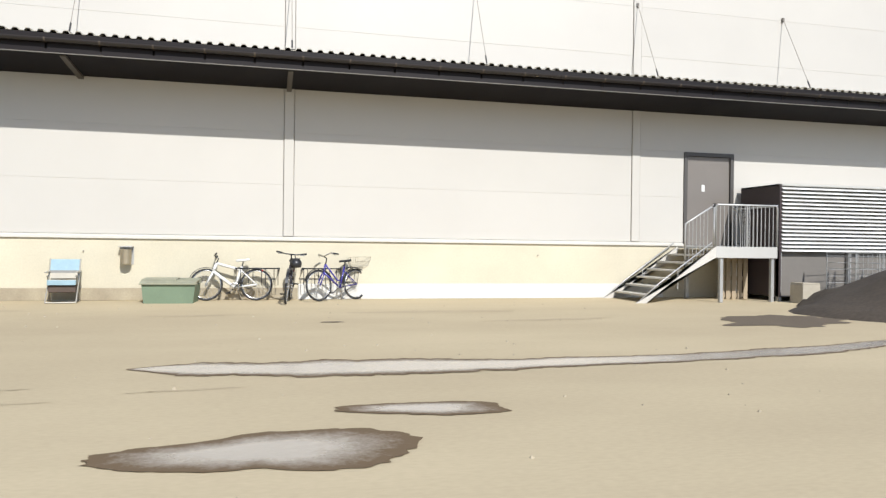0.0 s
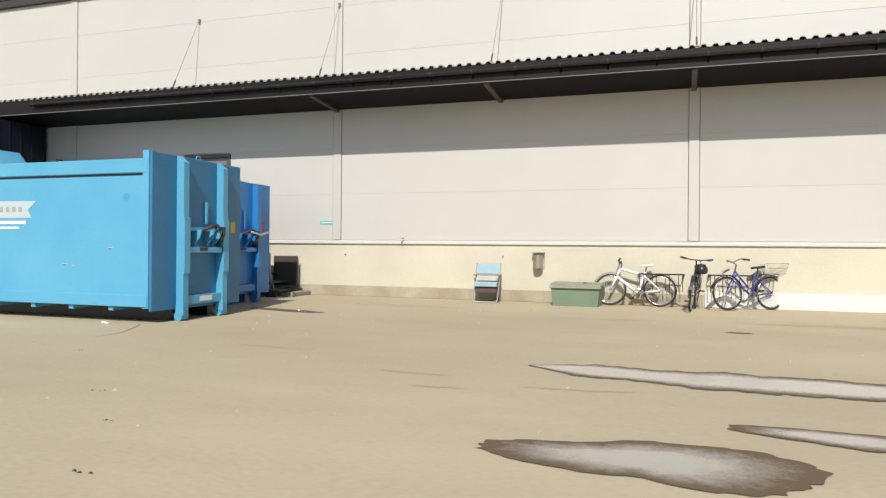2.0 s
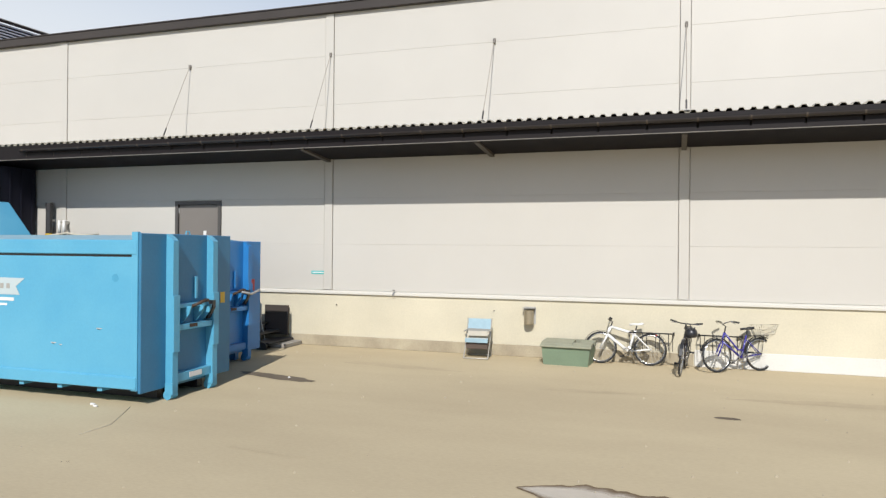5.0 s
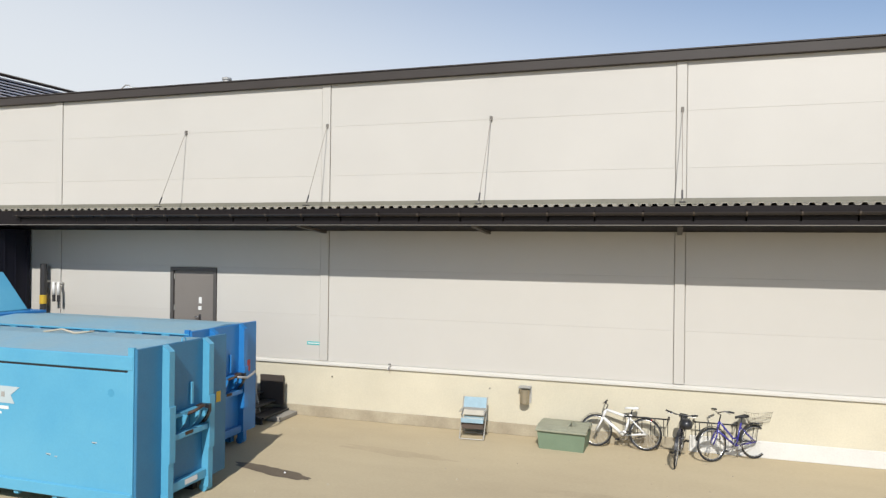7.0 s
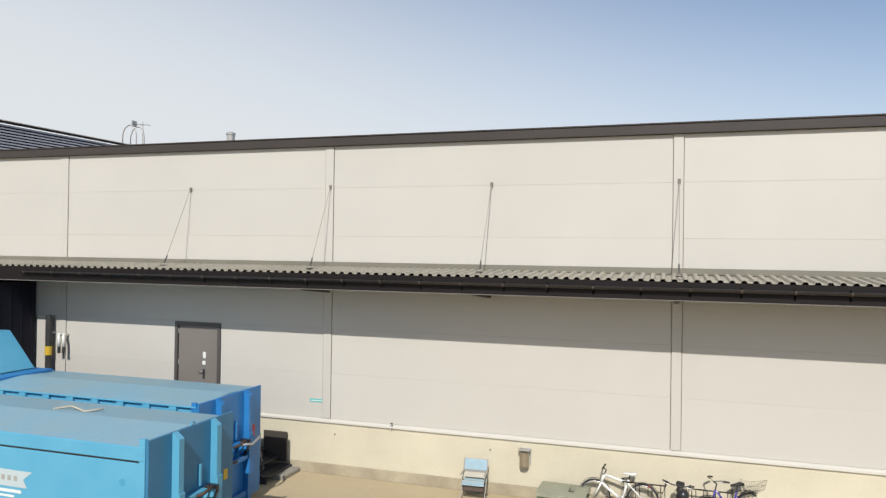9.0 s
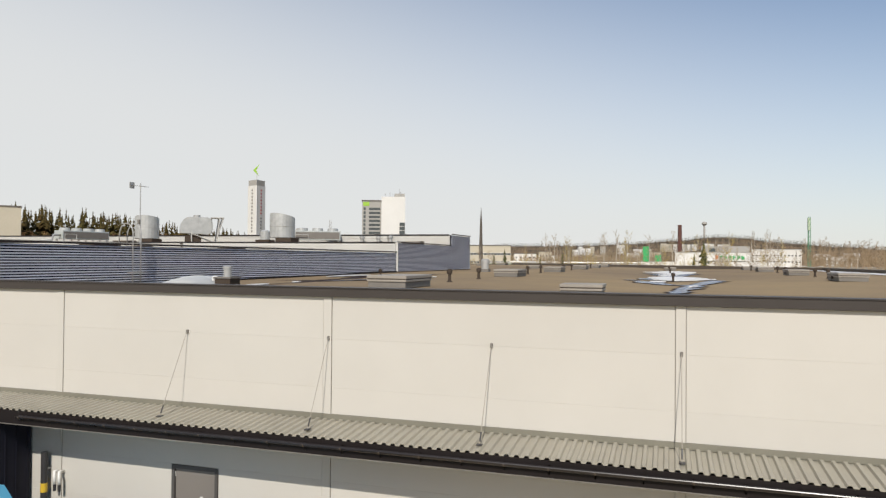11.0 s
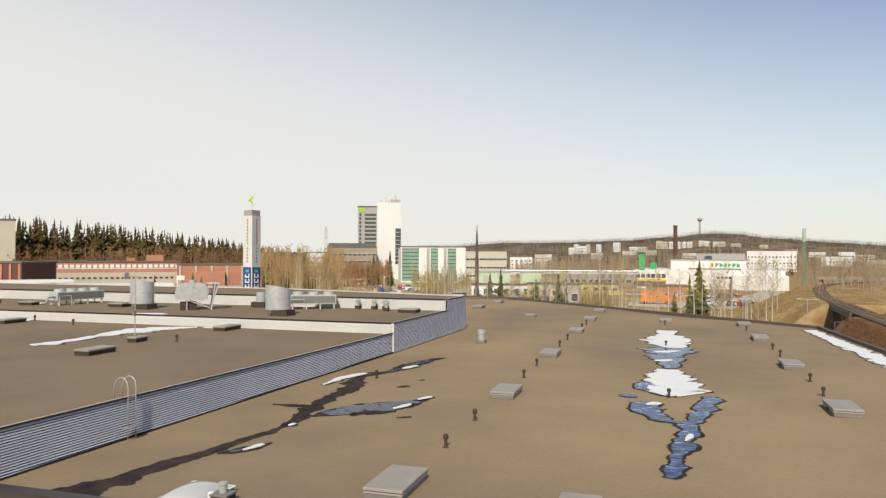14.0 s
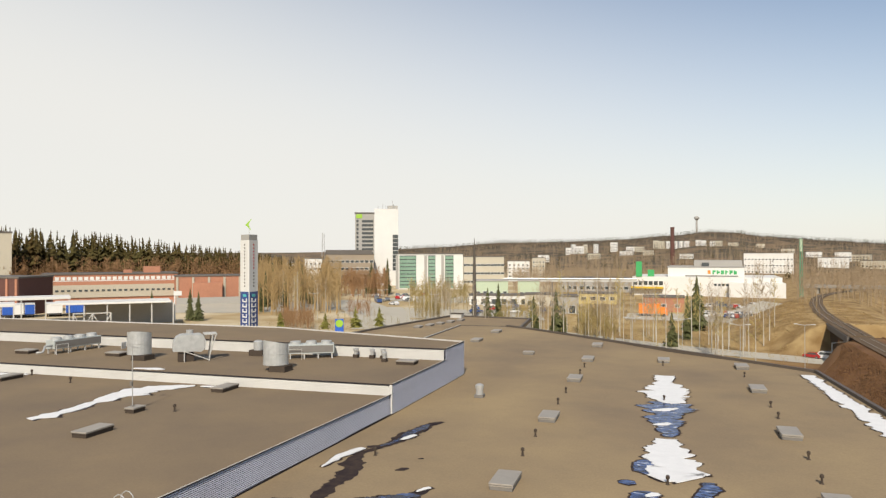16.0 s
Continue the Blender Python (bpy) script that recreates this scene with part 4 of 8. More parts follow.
# ---- yard: blue hook-lift containers ----
def hook_end(t, x, y0, y1, zt, paint, plate):
    """End frame of a hook-lift container: plate, two channel posts on rollers, cross beams and the lifting bar."""
    mid = (y0 + y1) / 2
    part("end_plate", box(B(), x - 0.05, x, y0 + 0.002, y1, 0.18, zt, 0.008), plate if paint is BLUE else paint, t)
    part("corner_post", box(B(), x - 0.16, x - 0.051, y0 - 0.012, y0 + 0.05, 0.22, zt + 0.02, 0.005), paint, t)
    part("inner_plate", box(B(), x + 0.0005, x + 0.004, mid - 0.424, mid + 0.424, 0.2, zt - 0.02), plate, t, "blue plate between the posts, shade mixed in on the light blue container")
    for s in (-0.5, 0.5):
        yy = mid + 0.07 + s * 0.97 - (0.07)
        p = prism(B(), [(x, 0.1), (x + 0.13, 0.1), (x + 0.13, zt - 0.1), (x, zt + 0.0)], "y", yy - 0.06, yy + 0.06)
        post = part("post", p, paint, t)
        part("stiffener", box(B(), x + 0.131, x + 0.155, yy - 0.07, yy + 0.07, 0.72, 1.58, 0.004), paint, post)
        roll = B()
        tube(roll, [(x + 0.05, yy - 0.08, 0.072), (x + 0.05, yy + 0.08, 0.072)], 0.072, 16)
        part("roller", roll, paint, t, "steel ground roller", smooth=False)
        part("roller_fork", box(B(), x + 0.02, x + 0.16, yy - 0.095, yy - 0.083, 0.09, 0.26), paint, t)
    a, b = mid - 0.485 + 0.07, mid + 0.485 - 0.07
    part("upper_beam", box(B(), x + 0.002, x + 0.12, a, b, 1.38, 1.44, 0.004), paint, t)
    part("lower_beam", box(B(), x + 0.002, x + 0.13, a, b, 1.04, 1.13, 0.006), paint, t)
    part("scuff", box(B(), x + 0.131, x + 0.134, mid - 0.16, mid + 0.03, 1.07, 1.125), RUST, t, "rusty scuff mark")
    part("foot_beam", box(B(), x + 0.002, x + 0.1, a, b, 0.24, 0.38, 0.006), paint, t)
    hook = B()
    tube(hook, [(x + 0.04, mid - 0.1, 1.36), (x + 0.22, mid - 0.04, 1.44), (x + 0.24, mid + 0.08, 1.48), (x + 0.2, mid + 0.2, 1.47), (x + 0.04, mid + 0.24, 1.44)], 0.026, 10)
    part("lifting_bar", hook, RUST, t, "worn bare steel lifting bar", smooth=True)
    part("catch_block", prism(B(), [(x, 1.16), (x + 0.1, 1.16), (x + 0.2, 1.34), (x + 0.2, 1.46), (x, 1.46)], "y", mid + 0.33, mid + 0.4), BLACK_PAINT, t, "black catch block")
    for s in (-0.2, 0.12, 0.3):
        part("gusset", prism(B(), [(x, 1.1), (x + 0.16, 1.28), (x + 0.2, 1.4), (x, 1.4)], "y", mid + s - 0.012, mid + s + 0.012), paint, t)
    part("upright_rib", box(B(), x, x + 0.045, mid + 0.1, mid + 0.15, 1.5, 1.85, 0.004), paint, t)
    return mid


def container_one():
    t = thing("waste_container", (0, 0, 0), 0, "light blue steel hook-lift waste container standing on the yard", "container", "blue waste containers")
    x0, x1, y0, y1, zb, zt = -13.9, -7.36, -6.86, -4.7, 0.26, 2.44
    body = part("body", box(B(), x0, x1, y0, y1, zb, zt - 0.27, 0.01), BLUE, t)
    part("top_rail", box(B(), x0, x1, y0 - 0.02, y1 + 0.02, zt - 0.235, zt - 0.02, 0.012), BLUE, t)
    part("shadow_gap", box(B(), x0 + 0.02, x1 - 0.02, y0 + 0.02, y1 - 0.02, zt - 0.28, zt - 0.23), DARK_TRIM, t)
    part("roof_plate", prism(B(), [(y0, zt - 0.02), ((y0 + y1) / 2, zt + 0.07), (y1, zt - 0.02)], "x", x0, x1 + 0.02), BLUE_TOP, t, "faded dusty top plate")
    part("bottom_rail", box(B(), x0, x1, y0 - 0.03, y0 + 0.05, zb - 0.02, zb + 0.16, 0.008), BLUE, t)
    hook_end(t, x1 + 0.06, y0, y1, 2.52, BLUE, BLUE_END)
    for i in range(8):
        part("skid_foot", box(B(), x0 + 0.48 + i * 0.76, x0 + 0.57 + i * 0.76, y0 + 0.02, y1 - 0.02, 0.175, 0.27), BLUE, t)
    # black instead of blue, painting in the shade beneath the container
    for yy in (y0 + 0.6, y1 - 0.6):
        part("skid_rail", box(B(), x0 + 0.1, x1 - 0.1, yy - 0.06, yy + 0.06, 0.0, 0.2, 0.005), BLACK_PAINT, t)
    # banner and lettering bars
    part("banner", prism(B(), [(-10.75, 1.56), (-9.6, 1.56), (-9.68, 1.69), (-9.5, 1.82), (-10.75, 1.83)], "y", y0 - 0.006, y0 - 0.002), BANNER, t, "faded pale swallow-tailed banner")
    for i in range(7):
        xx = -10.65 + i * 0.13
        part("lettering_bar", box(B(), xx, xx + 0.07, y0 - 0.009, y0 - 0.0065, 1.655, 1.735), RENDER_GREY, t)
    part("lettering_bar", box(B(), -10.7, -9.72, y0 - 0.005, y0 - 0.002, 1.465, 1.515), WHITE, t)
    part("lettering_bar", box(B(), -10.7, -9.86, y0 - 0.005, y0 - 0.002, 1.39, 1.425), WHITE, t)
    part("paint_patch", blob2(-7.76, 1.86, 0.06, y0 - 0.003), mat("touch_up_blue", (0.068, 0.304, 0.464), 0.4, 0, 4, 0.1, 40, 0.03, 0.02), t, "round darker blue touch-up")
    for sx, sz, w in ((-8.97, 0.85, 0.1), (-8.8, 0.825, 0.05), (-8.1, 1.1, 0.1)):
        part("scratch", box(B(), sx, sx + w, y0 - 0.003, y0 - 0.0012, sz, sz + 0.012), LIGHT_STEEL, t, "bright scratch through the paint")
        part("dent", prism(B(), [(sx - 0.02, sz + 0.012), (sx + 0.03, sz - 0.012), (sx + w * 0.8, sz - 0.02), (sx + w * 0.5, sz - 0.004)], "y", y0 - 0.0025, y0 - 0.001), DARK_TRIM, t, "dark scraped dent")
    part("warning_plate", box(B(), x1 + 0.061, x1 + 0.066, -4.98, -4.86, 1.38, 1.56), YELLOW, t, "yellow plate")
    part("plate", box(B(), x1 + 0.165, x1 + 0.17, -5.9, -5.6, 0.28, 0.36), WHITE, t)
    lug = B()
    tube(lug, [(x1 + 0.03, -5.85, 2.5), (x1 + 0.03, -5.83, 2.57), (x1 + 0.03, -5.76, 2.57), (x1 + 0.03, -5.74, 2.5)], 0.012, 6)
    part("lifting_lug", lug, BLUE, t)
    part("strap", tube(B(), [(-10.4, -5.6, 2.5), (-10.1, -5.5, 2.55), (-9.7, -5.62, 2.51), (-9.5, -5.4, 2.53)], 0.02, 6), CARDBOARD, t, "loose strap lying on top", smooth=True)


def blob2(x, z, r, y):
    bm = B()
    ring = [bm.verts.new((x + r * math.cos(k * math.tau / 16) * (1 + 0.15 * math.sin(3 * k)), y, z + r * math.sin(k * math.tau / 16))) for k in range(16)]
    bm.faces.new(ring)
    return bm


def container_two():
    t = thing("waste_container", (0, 0, 0), 0, "deeper blue hook-lift waste compactor with a loading hopper", "container", "blue waste containers")
    x0, x1, y0, y1, zb, zt = -14.3, -8.46, -4.2, -2.05, 0.28, 2.42
    part("body", box(B(), x0, x1, y0, y1, zb, zt - 0.16, 0.01), BLUE_DEEP, t)
    part("top_rail", box(B(), x0, x1, y0 + 0.05, y1 + 0.02, zt - 0.2, zt - 0.02, 0.01), BLUE, t)
    part("rail_lip", box(B(), x0, x1, y0 - 0.02, y0 + 0.049, zt - 0.05, zt - 0.02, 0.006), BLUE, t)
    part("rail_foot", box(B(), x0, x1, y0 - 0.02, y0 + 0.049, zt - 0.22, zt - 0.17, 0.006), BLUE, t)
    part("roof_plate", prism(B(), [(y0, zt - 0.02), ((y0 + y1) / 2, zt + 0.06), (y1, zt - 0.02)], "x", x0, x1 + 0.02), BLUE_TOP, t, "faded dusty top plate")
    ends = [x0, -13.22] + [e for i in range(8) for e in (-12.79 + i * 0.62, -12.62 + i * 0.62)]
    for p_, q_ in zip(ends[0::2], ends[1::2]):
        part("slot_post", box(B(), p_, min(q_, x1), y0 - 0.015, y0 + 0.049, zt - 0.17, zt - 0.05, 0.004), BLUE, t)
    hook_end(t, x1 + 0.06, y0, y1, 2.45, BLUE_DEEP, BLUE_DEEP)
    part("warning_plate", box(B(), x1 + 0.061, x1 + 0.066, -2.42, -2.28, 1.42, 1.66), RED, t, "red plate")
    part("cable", tube(B(), [(x1 + 0.3, -3.1, 1.44), (x1 + 0.34, -2.8, 1.38), (x1 + 0.33, -2.6, 1.43), (x1 + 0.26, -2.4, 1.44)], 0.025, 8), GALV, t, "pale hydraulic hose", smooth=True)
    for yy in (y0 + 0.6, y1 - 0.6):
        part("skid_rail", box(B(), x0 + 0.1, x1 - 0.1, yy - 0.06, yy + 0.06, 0.0, 0.3, 0.005), BLUE_DEEP, t)
    part("hopper", prism(B(), [(-16.8, 0.3), (-14.31, 0.3), (-14.31, 2.5), (-14.42, 2.5), (-15.2, 3.36), (-16.8, 3.36)], "y", -4.0, -2.35), BLUE, t, "sloping loading hopper")
    part("hopper_lip", box(B(), -14.45, -13.9, -4.05, -2.3, 2.44, 2.5, 0.005), BLUE_DEEP, t)
    lug = tube(B(), [(-15.3, -3.0, 3.35), (-15.3, -2.98, 3.43), (-15.3, -2.9, 3.43), (-15.3, -2.88, 3.35)], 0.014, 6)
    part("lifting_lug", lug, BLUE, t)


container_one()
container_two()

# ---- small dark steel stair at the west door ----
st = thing("steel_stair", (0, 0, 0), 0, "dark brown steel stair with a tube handrail against the plinth", "stair")
part("landing", box(B(), -12.5, -10.8, -1.25, -0.08, 1.14, 1.2, 0.005), DARK_TRIM, st)
for i in range(6):
    part("tread", box(B(), -10.8 + i * 0.34, -10.42 + i * 0.34, -1.2, -0.1, 1.0 - i * 0.175, 1.035 - i * 0.175, 0.004), DARK_TRIM, st)
part("side_panel", box(B(), -9.5, -8.86, -0.14, -0.085, 0.22, 0.93, 0.006), mat("brown_sheet", (0.056, 0.044, 0.036), 0.6, 0, 2, 0.1, 50, 0.05, 0.05), st, "dark brown closed side panel")
part("stringer", prism(B(), [(-10.85, 1.14), (-10.85, 0.95), (-9.0, 0.0), (-8.75, 0.0), (-8.75, 0.12)], "y", -1.24, -1.2), DARK_TRIM, st)
part("handrail", tube(B(), [(-9.32, -0.62, 0.02), (-9.3, -0.62, 0.98), (-9.4, -0.62, 1.08), (-9.6, -0.62, 1.12), (-10.8, -0.62, 1.95)], 0.022, 8), GALV, st, smooth=True)
part("handrail_post", tube(B(), [(-9.1, -0.7, 0.02), (-9.28, -0.66, 0.6)], 0.015, 8), GALV, st)
solid("stair_slab", box(B(), -9.5, -8.5, -0.85, -0.08, 0.0, 0.1, 0.015), CONCRETE, "low concrete slab at the foot of the dark stair", "slab")

# ---- wall fittings ----
ur = thing("wall_ashtray", (-2.95, -0.03, 0.72), 0, "grey metal ashtray bin hung on the plinth", "ashtray")
BRASS = mat("dull_brass", (0.4, 0.336, 0.232), 0.38, 0.6, 4, 0.1, 60, 0.05, 0.05)
part("bin", lathe(B(), [(0.09, 0.03), (0.1, 0.0), (0.105, 0.02), (0.105, 0.3), (0.085, 0.31)], 18, (0, -0.12, 0)), BRASS, ur, smooth=False)
part("back_plate", box(B(), -0.13, 0.13, -0.012, -0.001, 0.0, 0.37, 0.003), GALV, ur)
part("hood", box(B(), -0.13, 0.13, -0.2, -0.013, 0.345, 0.36, 0.003), GALV, ur)
tp = thing("wall_tap", (-6.12, -0.04, 1.3), 0, "small brass water tap above the plinth flashing", "tap")
part("body", tube(B(), [(0, 0.03, 0), (0, -0.08, 0), (0, -0.11, -0.05)], 0.016, 8), CHROME, tp)
part("wheel", lathe(B(), [(0.035, 0.06), (0.035, 0.075)], 10, (0, -0.05, 0)), DARK_TRIM, tp)
sg = thing("wall_sign", (-8.12, -0.006, 1.74), 0, "small turquoise strip sign on the wall panel", "sign")
part("plate", box(B(), -0.18, 0.18, -0.002, 0.004, -0.04, 0.04), TEAL, sg)
part("lettering_bar", box(B(), -0.15, 0.15, -0.005, -0.0025, -0.012, 0.012), WHITE, sg)
for sx in (-7.6, -3.75, 5.8):
    solid("wall_pin", tube(B(), [(0, 0, 0), (0, -0.04, 0)], 0.013, 8), CURB_GREY, "small dark pin in the concrete plinth", "pin", at=(sx, -0.03, 0.98))


# ---- folding chair ----
CREAM = mat("cream_cloth", (0.464, 0.424, 0.344), 0.9, 0, 6, 0.08, 200, 0.06, 0.1)
SEAT_SHADE = mat("brown_seat_shade", (0.096, 0.068, 0.052), 0.9, 0, 6, 0.08, 200, 0.06, 0.1)


def folding_chair(at, turn):
    t = thing("folding_chair", at, turn, "old folding chair with pale blue striped cloth and bent tube arms", "chair")
    for s in (-0.26, 0.26):
        part("front_leg", tube(B(), [(s, -0.28, 0.015), (s, 0.12, 0.58)], 0.013), CHAIR_TUBE, t)
        part("rear_leg", tube(B(), [(s * 0.94, 0.26, 0.015), (s * 0.94, -0.1, 0.44), (s * 0.94, -0.18, 0.52)], 0.013), CHAIR_TUBE, t)
        part("back_post", tube(B(), [(s, 0.0, 0.40), (s, 0.17, 0.83)], 0.013), CHAIR_TUBE, t)
        part("armrest", box(B(), s - 0.022, s + 0.022, -0.24, 0.12, 0.57, 0.595, 0.008), CHAIR_TUBE, t)
    part("foot_bar", tube(B(), [(-0.26, -0.28, 0.018), (0.26, -0.28, 0.018)], 0.013), CHAIR_TUBE, t)
    part("rear_bar", tube(B(), [(-0.245, 0.26, 0.018), (0.245, 0.26, 0.018)], 0.013), CHAIR_TUBE, t)
    part("seat_bar", tube(B(), [(-0.245, -0.18, 0.43), (0.245, -0.18, 0.43)], 0.012), CHAIR_TUBE, t)
    seat = B()
    co = [(-0.24, -0.2, 0.435), (0.24, -0.2, 0.435), (0.24, 0.0, 0.395), (-0.24, 0.0, 0.395), (-0.24, 0.14, 0.41), (0.24, 0.14, 0.41)]
    v = [seat.verts.new(c) for c in co]
    seat.faces.new((v[0], v[1], v[2], v[3]))
    seat.faces.new((v[3], v[2], v[5], v[4]))
    g = bmesh.ops.extrude_face_region(seat, geom=seat.faces[:])
    for e in g["geom"]:
        if isinstance(e, bmesh.types.BMVert):
            e.co.z -= 0.012
    part("seat", seat, CLOTH, t, "pale blue cloth seat")
    part("seat_edge", box(B(), -0.245, 0.245, -0.215, -0.202, 0.34, 0.435, 0.004), CLOTH, t, "pale blue cloth front edge")
    # brown block filling in the shade below the seat
    part("under_seat_shade", box(B(), -0.235, 0.235, -0.16, 0.1, 0.2, 0.33, 0.01), SEAT_SHADE, t, "dark brown block put in for the shade under the seat")
    # middle strip is coloured dark as the shaded gap in the backrest
    for k, (a, b, m) in enumerate(((0.0, 0.28, CREAM), (0.28, 0.42, BACK_GAP_SHADE), (0.42, 1.0, CLOTH))):
        z0, z1 = 0.46 + a * 0.36, 0.46 + b * 0.36
        y0, y1 = 0.025 + a * 0.142, 0.025 + b * 0.142
        part("back_cloth", prism(B(), [(y0, z0), (y1, z1), (y1 + 0.012, z1), (y0 + 0.012, z0)], "x", -0.25, 0.25), m, t)
    return t


folding_chair((-3.98, -0.5, 0), 4)

# ---- green box ----
gb = thing("storage_box", (-2.03, -0.58, 0), -3, "faded green plastic grit box with a cracked lid, beside the bikes", "box")
part("tub", prism(B(), [(-0.45, 0.0), (0.45, 0.0), (0.49, 0.36), (-0.49, 0.36)], "y", -0.34, 0.34), GREEN_BOX, gb)
lid = B()
prism(lid, [(-0.37, 0.365), (-0.37, 0.41), (-0.2, 0.455), (0.2, 0.475), (0.36, 0.46), (0.36, 0.365)], "x", -0.51, 0.12)
prism(lid, [(-0.37, 0.365), (-0.37, 0.41), (-0.12, 0.45), (-0.12, 0.365)], "x", 0.12, 0.51)
prism(lid, [(0.18, 0.365), (0.18, 0.47), (0.36, 0.46), (0.36, 0.365)], "x", 0.12, 0.51)
part("lid", lid, GREEN_LID, gb, "grey-green lid with a broken gap")
part("lid_rim", box(B(), -0.52, 0.52, -0.39, -0.372, 0.36, 0.4, 0.006), GREEN_LID, gb)
part("broken_flap", prism(B(), [(-0.12, 0.40), (0.18, 0.43), (0.18, 0.445), (-0.12, 0.415)], "x", 0.22, 0.5), GREEN_LID, gb)
# black plate stands in for the shaded hollow below the broken lid
part("gap", box(B(), 0.12, 0.5, -0.12, 0.18, 0.366, 0.372), BLACK_PAINT, gb, "black plate painting the shaded hollow under the lid")


# ---- bicycles ----
def wheel(t, x, z, r):
    tyre = B()
    rings = 28
    pts = [(x + r * math.cos(k * math.tau / rings), 0, z + r * math.sin(k * math.tau / rings)) for k in range(rings)]
    tube(tyre, pts, 0.0165, 8, close=True)
    w = part("wheel", tyre, BLACK, t, "black tyre on a thin spoked wheel", smooth=True)
    rim = B()
    tube(rim, [(x + (r - 0.027) * math.cos(k * math.tau / rings), 0, z + (r - 0.027) * math.sin(k * math.tau / rings)) for k in range(rings)], 0.011, 6, close=True)
    part("rim", rim, CHROME, w, smooth=True)
    sp = B()
    for k in range(18):
        a = k * math.tau / 18
        tube(sp, [(x + 0.02 * math.cos(a + 1), 0.025 * (-1) ** k, z + 0.02 * math.sin(a + 1)), (x + (r - 0.03) * math.cos(a), 0, z + (r - 0.03) * math.sin(a))], 0.0022, 4, caps=False)
    part("spokes", sp, LIGHT_STEEL, w)
    part("hub", tube(B(), [(x, -0.045, z), (x, 0.045, z)], 0.02, 10), CHROME, w)


def bicycle(at, turn, lean, paint, label, wheelbase=0.98, r=0.31, bar_h=0.95, step=False, guards=True, carrier=False, basket=False, thick=0.018, bar_kind="flat", saddle_mat=BLACK, steer=0.0):
    """Front to -x. Lean tips it about its line of travel."""
    t = thing("bicycle", at, 0, label, "bicycle", "parked bicycles")
    t.matrix_basis = pose(*at, 0, 0, turn) @ pose(0, 0, 0, lean, 0, 0)
    fx, rx = -wheelbase / 2, wheelbase / 2
    wheel(t, fx, r + 0.02, r)
    wheel(t, rx, r + 0.02, r)
    bb = (0.06, 0, 0.27)
    seat_top = (0.2, 0, 0.70)
    head_lo, head_hi = (fx + 0.13, 0, 0.60), (fx + 0.19, 0, 0.76)
    fr = B()
    tube(fr, [bb, seat_top], thick)
    tube(fr, [head_lo, head_hi], thick * 1.15)
    tube(fr, [head_lo, bb], thick * 1.2)
    if step:
        tube(fr, [head_hi, (0.0, 0, 0.42), (0.11, 0, 0.42)], thick)
    else:
        tube(fr, [head_hi, (0.185, 0, 0.63)], thick)
    for s in (-0.045, 0.045):
        tube(fr, [bb, (rx, s, r + 0.02)], thick * 0.6)
        tube(fr, [(0.185, 0, 0.62), (rx, s, r + 0.02)], thick * 0.55)
    part("frame", fr, paint, t, smooth=True)
    fk = B()
    for s in (-0.045, 0.045):
        tube(fk, [(head_lo[0], 0, head_lo[2]), (head_lo[0] - 0.02, s, head_lo[2] - 0.06), (fx, s, r + 0.02)], thick * 0.75)
    part("fork", fk, paint, t, smooth=True)
    st_ = B()
    tube(st_, [head_hi, (head_hi[0] + 0.04, 0, bar_h - 0.05), (head_hi[0] - 0.03, 0, bar_h - 0.01)], 0.013)
    part("stem", st_, BLACK_PAINT, t, smooth=True)
    hx = head_hi[0] - 0.03
    hb = B()
    if bar_kind == "swept":
        pts = [(hx + 0.17, -0.27, bar_h + 0.02), (hx + 0.02, -0.22, bar_h + 0.05), (hx, 0, bar_h), (hx + 0.02, 0.22, bar_h + 0.05), (hx + 0.17, 0.27, bar_h + 0.02)]
    else:
        pts = [(hx + 0.05, -0.29, bar_h + 0.03), (hx, -0.1, bar_h), (hx, 0.1, bar_h), (hx + 0.05, 0.29, bar_h + 0.03)]
    tube(hb, pts, 0.012)
    part("handlebar", hb, CHROME if bar_kind == "swept" else BLACK_PAINT, t, smooth=True)
    for s, p, q in ((0, pts[0], pts[1]), (1, pts[-1], pts[-2])):
        a, b = Vector(p), Vector(q)
        part("grip", tube(B(), [a, a + (b - a).normalized() * 0.12], 0.018), BLACK, t)
        part("brake_lever", tube(B(), [a + (b - a).normalized() * 0.14 + Vector((-0.02, 0, -0.01)), a + (b - a).normalized() * 0.03 + Vector((-0.05, 0, -0.03))], 0.006, 6), CHROME, t)
    part("seat_post", tube(B(), [seat_top, (0.225, 0, 0.80)], 0.013), BLACK_PAINT, t)
    sd = B()
    v = []
    for x, w, z in ((0.08, 0.02, 0.825), (0.16, 0.035, 0.835), (0.25, 0.075, 0.835), (0.33, 0.085, 0.85), (0.355, 0.05, 0.845)):
        v.append([sd.verts.new((x, -w, z - 0.03)), sd.verts.new((x, -w * 0.8, z + 0.012)), sd.verts.new((x, w * 0.8, z + 0.012)), sd.verts.new((x, w, z - 0.03))])
    for A, C in zip(v, v[1:]):
        for k in range(4):
            sd.faces.new((A[k], A[(k + 1) % 4], C[(k + 1) % 4], C[k]))
    sd.faces.new(v[0])
    sd.faces.new(v[-1])
    part("saddle", sd, saddle_mat, t, smooth=True)
    ch = B()
    lathe_pts = [(bb[0] + 0.085 * math.cos(k * math.tau / 20), -0.05, bb[2] + 0.085 * math.sin(k * math.tau / 20)) for k in range(20)]
    tube(ch, lathe_pts, 0.008, 5, close=True)
    part("chainring", ch, CHROME, t)
